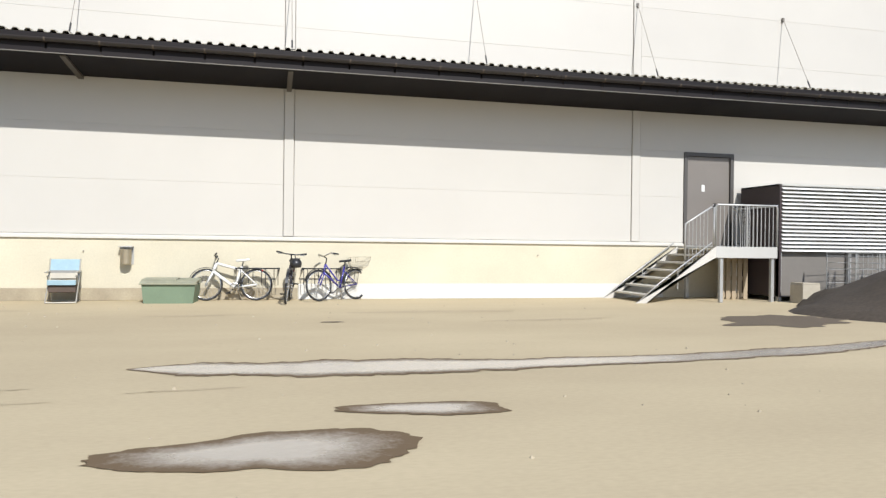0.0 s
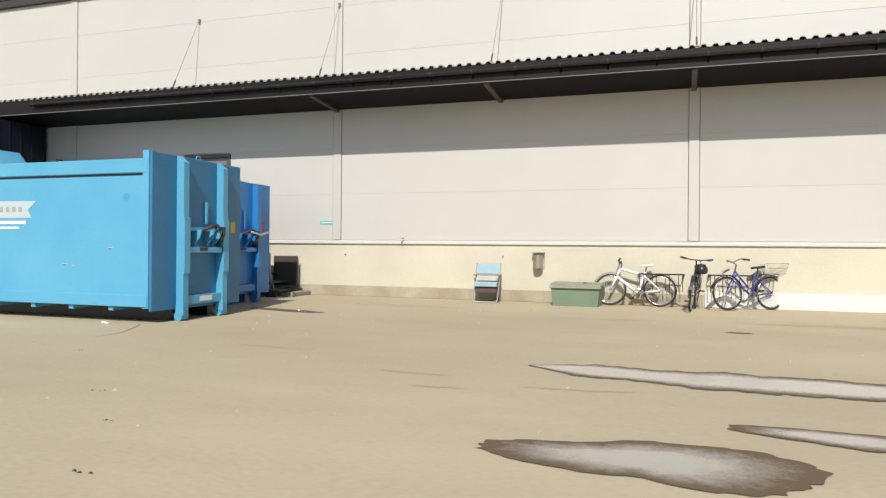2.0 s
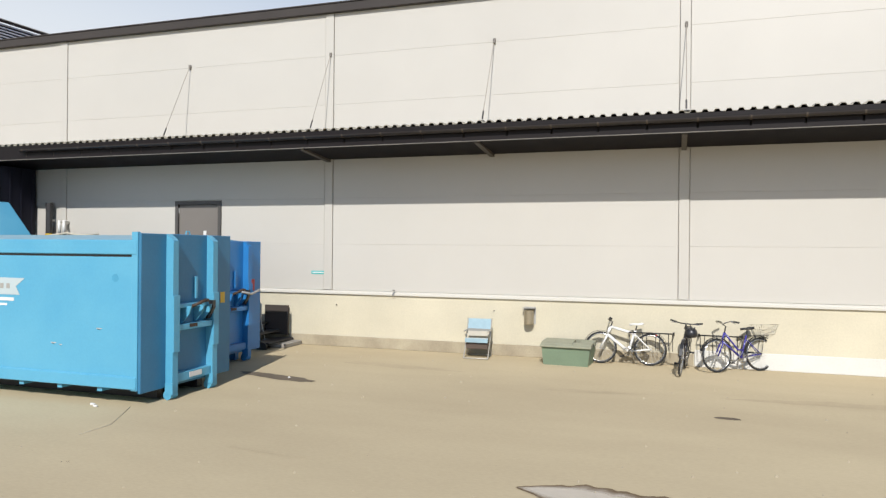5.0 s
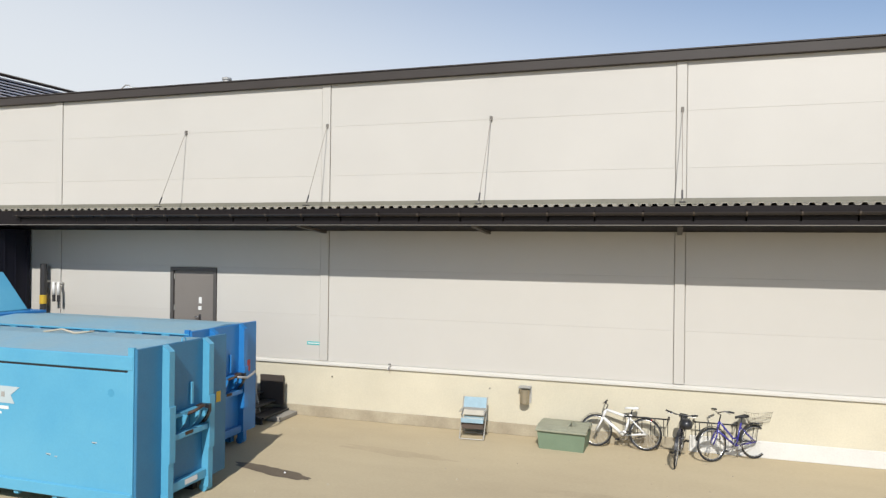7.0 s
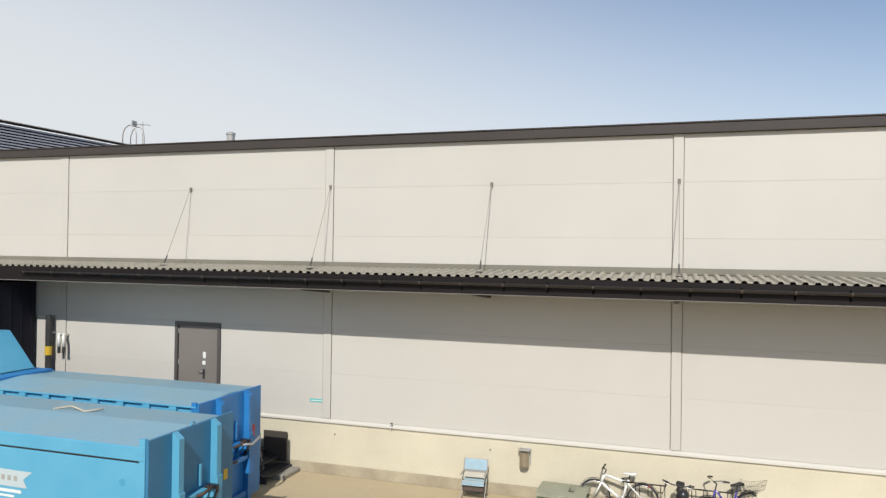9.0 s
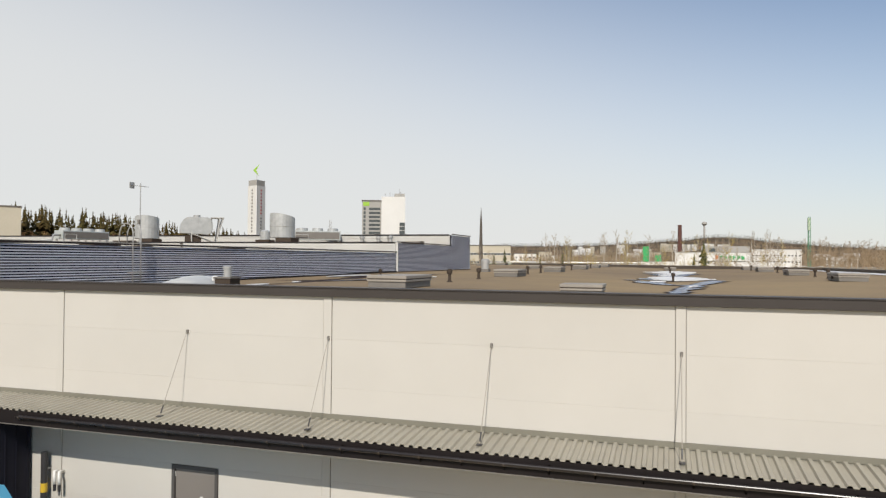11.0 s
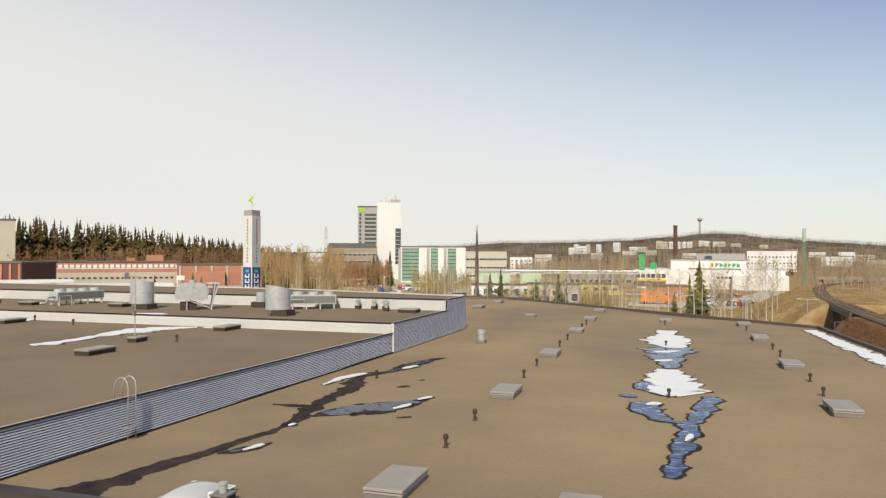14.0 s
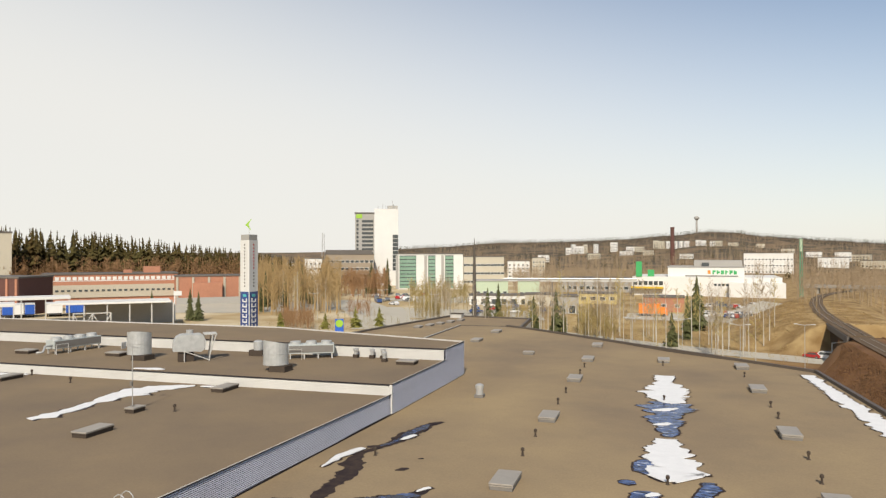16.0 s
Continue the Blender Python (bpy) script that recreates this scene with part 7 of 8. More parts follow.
ww = to_mesh(box(B(), 0, 1.3, -0.12, -0.065, 0, 1.2), "roller_window", RENDER_WHITE)
for k in range(24):
    part("window_pane", wm, GLASS_DARK, fc).location = (-23.4 + k * 1.9, -0.5, 5.2)
    part("white_window", ww, RENDER_WHITE, fc).location = (-23.5 + k * 1.9, 0, 9.4)
part("roof_box", box(B(), 10, 16, 2, 8, 11.9, 14.2), BRICK_RED, fc)
part("roof_box", box(B(), 3, 6, 3, 8, 11.9, 13.0), BRICK_RED, fc)
# dark brick paints the side turned away from the sun
bd = block("brick_factory", -50.6, 262, 29, 16, 11.6, -40, BRICK_DARK, "red-brick factory gable, dark brick painting its shaded side", "factory")
for k in range(10):
    part("pilaster", box(B(), -14.4 + k * 3.1, -13.7 + k * 3.1, -0.35, -0.005, 0, 11.4), BRICK_RED, bd)
fe = block("brick_factory", -35.4, 285, 24, 14, 10.4, 6, BRICK_RED, "red-brick factory wing with pale pilasters", "factory")
for k in range(5):
    part("pilaster", box(B(), -11.9 + k * 5.7, -11.1 + k * 5.7, -0.4, -0.005, 0, 10.2), CARDBOARD, fe)
part("front_bay", box(B(), -6, 4.5, -2.5, -0.41, 0, 8.0), BRICK_RED, fe)
part("base_band", box(B(), -12, 12, -3.2, -2.6, 0, 2.6), RENDER_GREY, fe)

# lorry canopies and trailers in front of the factory
cn = thing("loading_shelter", far(-41.0, 205), 41, "white flat-roofed loading shelter on slim posts with blue trailers", "shelter")
part("roof", box(B(), -18, 10, -4, 8, 6.2, 6.7, 0.05), RENDER_WHITE, cn)
for k in range(5):
    part("post", box(B(), -10.8 + k * 5.3, -10.5 + k * 5.3, -3.6, -3.3, 0, 6.2), LIGHT_STEEL, cn)
part("truss_rail", box(B(), -13.2, -4.4, -4.6, -4.4, 3.9, 4.15), LIGHT_STEEL, cn)
for k in range(4):
    part("brace", tube(B(), [(-13.1 + k * 2.2, -4.5, 0.2 if k % 2 else 3.9), (-10.9 + k * 2.2, -4.5, 3.9 if k % 2 else 0.2)], 0.13, 6), LIGHT_STEEL, cn)
for k in range(3):
    part("truss_post", box(B(), -13.2 + k * 4.3, -12.95 + k * 4.3, -4.62, -4.38, 0, 4.1), LIGHT_STEEL, cn)
part("back_wall", box(B(), -11, 11, 7.6, 8, 0, 6.2), RENDER_GREY, cn)
for b, w, r in ((-47.2, 18, 222), (-49.6, 9, 196)):
    s2 = thing("loading_shelter", far(b, r), -b, "white flat-roofed open loading shelter", "shelter")
    part("roof", box(B(), -w / 2, w / 2, 0, 10, 6.6, 7.3, 0.05), RENDER_WHITE, s2)
    for k in range(4):
        part("post", box(B(), -w / 2 + 0.3 + k * (w - 0.8) / 3, -w / 2 + 0.6 + k * (w - 0.8) / 3, 0.2, 0.5, 0, 6.6), LIGHT_STEEL, s2)
for b, w, curtain in ((-48.7, 3.2, True), (-48.05, 2.4, False), (-47.4, 2.7, True), (-45.9, 4.4, False), (-44.45, 6.4, True), (-50.0, 3.2, True)):
    t = thing("trailer", far(b, 245), -b, "white lorry trailer with bright blue curtain sides" if curtain else "plain white box trailer backed to the dock", "trailer", "parked trailers")
    part("curtain" if curtain else "box", box(B(), -w / 2 + 0.1, w / 2 - 0.1, 0.0, 8, 1.1, 3.9, 0.05), BLUE_DOOR if curtain else WHITE, t)
    for x in (-w / 2, w / 2 - 0.098):
        part("corner_post", box(B(), x, x + 0.098, -0.04, 8, 1.05, 3.95, 0.02), WHITE, t)
    part("roof", box(B(), -w / 2, w / 2, -0.05, 8.05, 3.96, 4.08, 0.03), WHITE, t)
    for k in range(int(w / 0.8) if curtain else 0):
        part("strap", box(B(), -w / 2 + 0.5 + k * 0.8, -w / 2 + 0.56 + k * 0.8, -0.03, -0.002, 1.15, 3.85), NAVY, t)
    for x in (-w / 2 + 0.4, w / 2 - 0.4):
        for y in (1.5, 2.8):
            part("wheel", tube(B(), [(x - 0.15, y, 0.5), (x + 0.15, y, 0.5)], 0.5, 14), BLACK, t)
    part("chassis", box(B(), -w / 2 + 0.3, w / 2 - 0.3, 0.1, 7.9, 0.7, 1.09), DARK_TRIM, t)
pt = thing("sign_post", far(-37.9, 215), 37.9, "slim white post with a small white sign box", "sign")
part("post", box(B(), -0.2, 0.2, -0.2, 0.2, 0, 7.2), RENDER_WHITE, pt)
part("sign_box", box(B(), -0.3, 1.9, -0.25, 0.25, 7.2, 8.5, 0.05), RENDER_WHITE, pt)

# sign pylon
py = thing("sign_pylon", far(-32.5, 128), 32.5, "tall three-sided white sign pylon with navy foot panels", "sign")
tri = [(-1.5, 2.5), (1.5, 2.5), (0, 0)]
part("lower_panel", prism(B(), tri, "z", 0.0, 12.45), NAVY, py, "navy panels with white lettering bars")
part("upper_panel", prism(B(), tri, "z", 12.45, 21.5), RENDER_WHITE, py)
part("cap", prism(B(), [(-1.4, 2.42), (1.4, 2.42), (0, 0.09)], "z", 21.5, 22.5), RENDER_GREY, py)
part("corner_trim", prism(B(), [(-0.09, 0.07), (0, -0.04), (0.09, 0.07)], "z", 0.0, 21.5), WHITE, py)


def on_face(bm, side):
    """Lays a bar drawn as (along the face, outward, up) onto one of the pylon's front faces."""
    d = Vector((side * 1.5, 2.5, 0)).normalized()
    nrm = Vector((side * 2.5, -1.5, 0)).normalized()
    for v in bm.verts:
        v.co = d * v.co.x + nrm * v.co.y + Vector((0, 0, v.co.z))
    return bm


for side in (-1, 1):
    for k in range(6):
        z = 6.1 + k * 0.9
        for u0, u1, za, zb in ((0.75, 2.2, 0.0, 0.23), (0.75, 1.02, 0.23, 0.72), (1.9, 2.2, 0.23, 0.6)):
            part("lettering_bar", on_face(box(B(), u0, u1, 0.005, 0.05, z + za, z + zb), side), WHITE, py)
    part("blue_mark", on_face(box(B(), 0.95, 2.0, 0.005, 0.04, 11.55, 12.0), side), TEAL, py)
    for k in range(13):
        z = 13.3 + k * 0.58 + (0.3 if k > 4 else 0)
        part("lettering_bar", on_face(box(B(), 1.3, 1.65, 0.005, 0.04, z, z + 0.29), side), CURB_GREY if k < 5 or side < 0 else RED, py)
part("flag", prism(B(), [(-0.67, 24.2), (0.35, 23.25), (-0.14, 24.2), (0.42, 25.3)], "y", 0.8, 1.05), LIME_GREEN, py, "lime green leaf sign")

part("flag_rod", tube(B(), [(0, 0.92, 22.4), (0, 0.92, 24.1)], 0.05, 5), LIGHT_STEEL, py)

# hypermarket with green signs
hm2 = thing("hypermarket", far(3.5, 330), -3.5, "wide white hypermarket with a green sign and low annexes", "store")
part("hall", box(B(), -32.5, 29, 0, 40, 0, 8.4), RENDER_WHITE, hm2)
part("upper_hall", box(B(), -17.5, 14.5, 6, 36, 8.4, 12.6), RENDER_WHITE, hm2)
part("roof", box(B(), -17.8, 14.8, 5.7, 36.3, 12.6, 12.9), RENDER_GREY, hm2)
part("plant_room", box(B(), -6.5, 14, 14, 34, 12.9, 15.6), RENDER_GREY, hm2)
part("plant_room", box(B(), -3.0, 0, 12, 13.9, 12.9, 14.6), GLASS_DARK, hm2)
part("window_band", box(B(), -10, 12, 5.9, 5.99, 8.5, 9.0), CURB_GREY, hm2)
part("annex", box(B(), 8, 30, -4, 20, 0, 6.2), RENDER_WHITE, hm2)
for k in range(6):
    part("sign_bar", box(B(), 1.4 + k * 1.75, 2.0 + k * 1.75, 5.85, 5.99, 9.5, 11.3), GREEN_PAINT, hm2)
    part("sign_bar", box(B(), 2.0 + k * 1.75, 2.7 + k * 1.75, 5.85, 5.99, 10.4 - 0.4 * (k % 3), 11.3 - 0.4 * (k % 2)), GREEN_PAINT, hm2)
part("sign_mark", box(B(), -0.6, 0.6, 5.85, 5.99, 9.7, 11.3), ORANGE, hm2)
for k in range(14):
    part("window", box(B(), 2 + k * 1.6, 3.1 + k * 1.6, -0.12, -0.005, 4.6, 5.6), GLASS_DARK, hm2)
part("canopy", box(B(), -33, -19, -3, -0.01, 3.2, 4.0), YELLOW, hm2)
for k in range(6):
    part("window", box(B(), -32 + k * 2.2, -30.3 + k * 2.2, -0.12, -0.005, 4.6, 6.4), GLASS_DARK, hm2)
part("green_tower", box(B(), -30.9, -28.4, -0.5, 2, 8.4, 15.2), GREEN_PAINT, hm2)
part("green_box", box(B(), -26, -23.3, 2, 5, 8.41, 11.4), GREEN_PAINT, hm2)
block("store_wing", -4.8, 350, 36, 20, 6.5, 0, RENDER_GREY, "low grey store wing with a window band", "store", 12, 1, win=(2.2, 1.6))
block("brick_shed", 0.2, 240, 12.5, 8, 4.6, 0, BRICK_RED, "low red-brick shed by the car park", "shed", 3, 1, win=(1.6, 1.2))
tk = thing("lorry", far(-0.75, 222), 2, "orange box lorry parked beside the brick shed", "lorry")
part("box", box(B(), -3.6, 2.6, -1.25, 1.25, 0.9, 3.9, 0.06), ORANGE, tk)
part("cab", prism(B(), [(2.7, 0.6), (4.7, 0.6), (4.7, 1.6), (4.3, 2.8), (2.7, 2.9)], "y", -1.15, 1.15), ORANGE, tk)
for x in (-2.4, 3.7):
    for s in (-1.05, 1.05):
        part("wheel", tube(B(), [(x, s - 0.15, 0.48), (x, s + 0.15, 0.48)], 0.48, 14), BLACK, tk)
block("white_hall", 7.6, 620, 36, 30, 17, 0, RENDER_WHITE, "long white hall on the slope", "building", 14, 3, z0=1.5)
block("white_hall", 11.8, 760, 26, 20, 12, 0, RENDER_WHITE, "white hall on the slope", "building", 6, 2, z0=2)

# chimney, masts
ck = thing("brick_chimney", far(0.88, 755, 0), 0, "slim dark red brick chimney", "chimney")
part("shaft", lathe(B(), [(2.6, 0), (1.9, 43.5)], 14), BRICK_DARK, ck)
part("rim", lathe(B(), [(2.1, 43.5), (2.1, 45)], 14), BRICK_DARK, ck)
wt = thing("water_tower", far(2.66, 2700, height(*far(2.66, 2700)[:2]) + 19), 0, "distant water tower on the wooded ridge", "tower")
part("shaft", lathe(B(), [(4, -20), (3, 30)], 12), RENDER_GREY, wt)
part("bowl", lathe(B(), [(3, 28), (9, 34), (9, 39), (3, 43)], 16), RENDER_GREY, wt)
MAST_GREEN = mat("faded_green_steel", (0.12, 0.26, 0.16), 0.7, 0, 0.3, 0.08, 5, 0.05, 0.0, spec=0.2)
gm = thing("lattice_mast", far(9.72, 268), 0, "slim green lattice mast", "mast")
for sx, sy in ((-0.5, -0.5), (0.5, -0.5), (0, 0.55)):
    part("leg", tube(B(), [(sx, sy, 0), (sx * 0.7, sy * 0.7, 24)], 0.11, 6), MAST_GREEN, gm)
for k in range(12):
    part("brace", tube(B(), [(-0.45, -0.45, k * 2), (0.45, -0.45, k * 2 + 2)], 0.06, 5), MAST_GREEN, gm)
part("head", box(B(), -0.45, 0.45, -0.45, 0.45, 19.5, 23.6), MINT, gm)
MAST_GREY = mat("weathered_mast", (0.1, 0.085, 0.07), 0.8, 0, 0.5, 0.1, 5, 0.1, 0.0, spec=0.2)
pm_ = thing("lattice_mast", far(-14.6, 200), 0, "dark grey telecom mast that tapers to a point", "mast")
part("pole", lathe(B(), [(0.62, 0), (0.52, 12), (0.34, 18.5), (0.05, 23.4)], 8), MAST_GREY, pm_)
for k in range(6):
    part("band", tube(B(), [(0, 0, 3 + k * 3.4), (0, 0, 3.25 + k * 3.4)], 0.6 - 0.055 * k, 8), MAST_GREY, pm_)
for b, r, h in ((-26.7, 420, 31),):
    t = thing("lattice_mast", far(b, r), -b, "slim pale grey lattice mast by the road", "mast")
    for s in (-1, 1):
        part("leg", tube(B(), [(s * 1.2, 0, 0), (s * 0.4, 0, h)], 0.16, 5), GALV, t)
    for k in range(14):
        part("brace", tube(B(), [(-1.1, 0, k * 2.1), (1.0, 0, k * 2.1 + 2)], 0.08, 4), GALV, t)
bs = thing("roadside_sign", far(-25.5, 160), 25.5, "blue roadside sign box with a lime disc on a post", "sign")
part("blue_face", box(B(), -0.95, 0.95, -0.2, 0.2, 1.2, 4.5, 0.03), BLUE_DOOR, bs)
part("lime_disc", prism(B(), [(0.85 * math.cos(k * math.tau / 20), 3.5 + 0.85 * math.sin(k * math.tau / 20)) for k in range(20)], "y", -0.26, -0.203), LIME_GREEN, bs, "lime yellow round emblem")
part("post", box(B(), -0.15, 0.15, -0.1, 0.1, 0, 1.2), GALV, bs)

# roads and parking, thin sheets above the ground
def lane(name, pts, label, lift, mat_=ASPHALT_FAR):
    bm = B()
    L, R = [], []
    fine = []
    for (x0, y0, w0), (x1, y1, w1) in zip(pts, pts[1:]):
        k = max(1, int(math.hypot(x1 - x0, y1 - y0) / 3))
        for i in range(k):
            f = i / k
            fine.append((x0 + (x1 - x0) * f, y0 + (y1 - y0) * f, w0 + (w1 - w0) * f))
    fine.append(pts[-1])
    for i, (x, y, w) in enumerate(fine):
        a, b = fine[max(0, i - 1)], fine[min(len(fine) - 1, i + 1)]
        d = Vector((b[0] - a[0], b[1] - a[1], 0)).normalized()
        nx, ny = -d.y * w, d.x * w
        z = height(x, y) + lift
        L.append(bm.verts.new((x + nx, y + ny, z)))
        R.append(bm.verts.new((x - nx, y - ny, z)))
    for i in range(len(L) - 1):
        bm.faces.new((L[i], R[i], R[i + 1], L[i + 1]))
    return solid(name, bm, mat_, label, "road", kind="structure")


lane("road_near", [(-80, 178, 4), (-33.5, 160, 4), (2, 135, 4), (23.5, 124.5, 4), (33, 121, 4), (60, 114, 4)], "pale worn road behind the halls", 0.06)
lane("road_west", [(-68, 150, 7), (-72, 165, 7), (-82, 185, 9), (-100, 215, 8), (-120, 250, 6)], "curving grey road past the offices", 0.10)
lane("car_park", [(-95, 205, 14), (-55, 195, 18), (-35, 200, 16)], "pale asphalt car park", 0.13)
lane("car_park_east", [(-10, 205, 10), (15, 205, 14), (34, 212, 12)], "pale asphalt car park by the store", 0.13)
lane("forecourt", [(-170, 195, 22), (-140, 205, 24), (-112, 222, 20)], "pale gravel forecourt before the factory", 0.09)
lane("car_park_west", [(-108, 268, 12), (-84, 262, 20), (-62, 270, 14)], "pale asphalt car park below the offices", 0.12)
lane("railway_bed", [(track(y), y, 1.6) for y in list(range(50, 114, 7)) + [113]] + [(track(y), y, 1.6) for y in range(133, 330, 8)], "brown ballast bed of a single railway track", 0.15, BALLAST)
for a, b in ((-0.75, 0), (0.75, 0)):
    lane("rail", [(track(y) + a, y, 0.05) for y in range(60, 113, 6)], "steel rail on the ballast", 0.30, RAIL_STEEL)
lane("rail", [(track(y) - 0.75, y, 0.05) for y in range(133, 300, 6)], "steel rail on the ballast", 0.30, RAIL_STEEL)
lane("rail", [(track(y) + 0.75, y, 0.05) for y in range(133, 300, 6)], "steel rail on the ballast", 0.30, RAIL_STEEL)

br = thing("rail_bridge", (0, 0, 0), 0, "concrete railway bridge over the road, shade painted into its dark abutments", "bridge")
part("deck", prism(B(), [(28.3, 111.5), (32.2, 111.5), (33.8, 134.5), (29.9, 134.5)], "z", 4.75, 5.75), BRICK_ROOF, br)
# abutments take a dark tone for the shade under the deck
part("north_abutment", prism(B(), [(29.3, 133.0), (44, 133.0), (44, 134.3), (29.3, 134.3)], "z", 0, 4.74), BRICK_ROOF, br)
part("south_abutment", prism(B(), [(28.3, 111.7), (44, 111.7), (44, 113.0), (28.3, 113.0)], "z", 0, 4.74), BRICK_ROOF, br)
part("pier", box(B(), 32.6, 33.4, 116.0, 117.0, 0, 4.74, 0.04), CONCRETE, br)
for s in (-0.75, 0.75):
    part("rail", tube(B(), [(track(111.5) + s, 111.5, 5.95), (track(134.5) + s, 134.5, 5.95)], 0.06, 5), RAIL_STEEL, br)
part("ballast", prism(B(), [(track(111.5) - 1.8, 111.5), (track(111.5) + 1.8, 111.5), (track(134.5) + 1.8, 134.5), (track(134.5) - 1.8, 134.5)], "z", 5.76, 5.88), BALLAST, br)
hg = thing("height_gauge", (29.3, 126.6, 0), 45, "pale steel height gauge frame before the bridge", "gantry")
for x in (0, 5.2):
    part("post", tube(B(), [(x, 0, 0), (x, 0, 2.9)], 0.09, 6), LIGHT_STEEL, hg)
part("beam", tube(B(), [(0, 0, 2.9), (5.2, 0, 2.9)], 0.1, 6), LIGHT_STEEL, hg)
b2 = thing("road_bridge", far(13.0, 300), -13, "pale concrete road bridge on piers", "bridge")
part("deck", box(B(), -16, 30, -4, 4, 6.0, 7.0, 0.05), CONCRETE, b2)
for k in range(4):
    part("pier", box(B(), -12 + k * 11, -11 + k * 11, -3, 3, -1, 6.0), CONCRETE, b2)


# ---- cars ----
def car(x, y, turn, paint, label, van=False, z=0.0):
    t = thing("car", (x, y, z), turn, label, "van" if van else "car", "parked vehicles")
    if van:
        o = [(-2.4, 0.35), (2.4, 0.35), (2.4, 0.95), (1.9, 1.15), (1.3, 1.9), (-2.35, 1.95)]
        gl = [(-2.1, 1.15), (1.55, 1.15), (1.2, 1.75), (-2.1, 1.75)]
    else:
        o = [(-2.1, 0.3), (2.1, 0.3), (2.15, 0.7), (1.2, 0.9), (0.5, 1.4), (-1.2, 1.42), (-1.9, 0.95), (-2.15, 0.85)]
        gl = [(-1.5, 0.95), (0.95, 0.95), (0.42, 1.33), (-1.1, 1.35)]
    part("body", prism(B(), o, "y", -0.88, 0.88), paint, t)
    part("glazing", prism(B(), gl, "y", -0.89, 0.89), GLASS_DARK, t)
    for wx in (-1.35, 1.35):
        for s in (-0.8, 0.8):
            w = part("wheel", tube(B(), [(wx, s - 0.11, 0.33), (wx, s + 0.11, 0.33)], 0.33, 14), BLACK, t)
            part("rim", tube(B(), [(wx, s - 0.115, 0.33), (wx, s + 0.115, 0.33)], 0.2, 10), CHROME, w)
    for s in (-0.6, 0.6):
        part("headlight", box(B(), 2.1, 2.17 if not van else 2.42, s - 0.15, s + 0.15, 0.6, 0.72), WHITE, t)
    return t


car(28.3, 125.9, 148, CAR_WHITE, "white van parked by the bridge", van=True).scale = (0.76, 0.76, 0.76)
car(26.3, 127.2, 140, CAR_RED, "red car parked by the bridge").scale = (0.78, 0.78, 0.78)
rc = random.Random(11)
proto = [car(*far(-21.6, 285)[:2], 110, CAR_GREY, "grey car on the road past the offices"), car(*far(-21.1, 262)[:2], 150, CAR_WHITE, "white car at the road junction"), car(*far(-22.3, 275)[:2], 120, CAR_BLUE, "dark blue car on the curving road"), car(*far(-20.6, 300)[:2], 160, CAR_RED, "red car at the road junction")]
for i in range(64):
    b, r = rc.uniform(-22.6, -18.6), rc.uniform(262, 320)
    if i > 12:
        b, r = rc.uniform(-15, -7), rc.uniform(225, 265)
    if i > 26:
        b, r = rc.uniform(3, 8.5), rc.choice((222, 230, 252, 262, 272))
    x, y, _ = far(b, r)
    copy_thing(proto[rc.choice((0, 0, 1, 1, 1, 2, 3))], pose(x, y, 0.14, 0, 0, rc.choice((20, 110, 22, 112))))


# ---- lamp posts ----
def lamp_post(b, r, h=8):
    x, y, _ = far(b, r)
    t = thing("street_lamp", (x, y, height(x, y)), -b, "slim grey street lamp with a double arm", "street lamp", "street lamps")
    part("pole", tube(B(), [(0, 0, 0), (0, 0, h)], 0.055, 6, taper=0.6), GALV, t)
    part("arm", tube(B(), [(-1.1, 0, h + 0.15), (0, 0, h), (1.1, 0, h + 0.15)], 0.05, 5), GALV, t)
    for s in (-1.2, 1.2):
        part("lamp_head", box(B(), s - 0.3, s + 0.3, -0.12, 0.12, h + 0.1, h + 0.22, 0.02), LIGHT_STEEL, t)


for b, r in ((-24.2, 190), (-22.0, 215), (-17.8, 190), (-27.5, 200), (-2.2, 125), (5.6, 118), (9.9, 122), (-13.2, 178), (1.5, 125)):
    lamp_post(b, r)


# ---- trees ----
def spruce_mesh(h, r, seed, tiers=11, per=11):
    """Drooping boughs in uneven tiers, ragged and open between."""
    rd = random.Random(seed)
    bm = B()
    for i in range(tiers):
        f = i / (tiers - 1)
        z = h * (0.07 + 0.88 * f)
        rr = r * (1 - f) ** 0.75 * rd.uniform(0.62, 1.25) + 0.010 * h
        for k in range(max(4, int(per * (1.05 - 0.6 * f)))):
            a = rd.uniform(0, math.tau)
            l = rr * rd.uniform(0.55, 1.2)
            w = l * 0.26 + 0.007 * h
            zz = z + rd.uniform(-0.5, 0.5) * h / tiers
            d = Vector((math.cos(a), math.sin(a), 0))
            s = Vector((-d.y, d.x, 0))
            root = bm.verts.new(Vector((0, 0, zz + h * 0.03)))
            p = bm.verts.new(d * l * 0.6 + s * w + Vector((0, 0, zz - l * 0.22)))
            q = bm.verts.new(d * l * 0.6 - s * w + Vector((0, 0, zz - l * 0.22)))
            u = bm.verts.new(d * l * 0.55 + Vector((0, 0, zz - l * 0.05)))
            tip = bm.verts.new(d * l + Vector((0, 0, zz - l * rd.uniform(0.25, 0.5))))
            bm.faces.new((root, p, u))
            bm.faces.new((root, u, q))
            bm.faces.new((u, p, tip))
            bm.faces.new((u, tip, q))
    tube(bm, [(0, 0, h * 0.85), (0, 0, h)], 0.012 * h, 4, taper=0.1)
    return bm


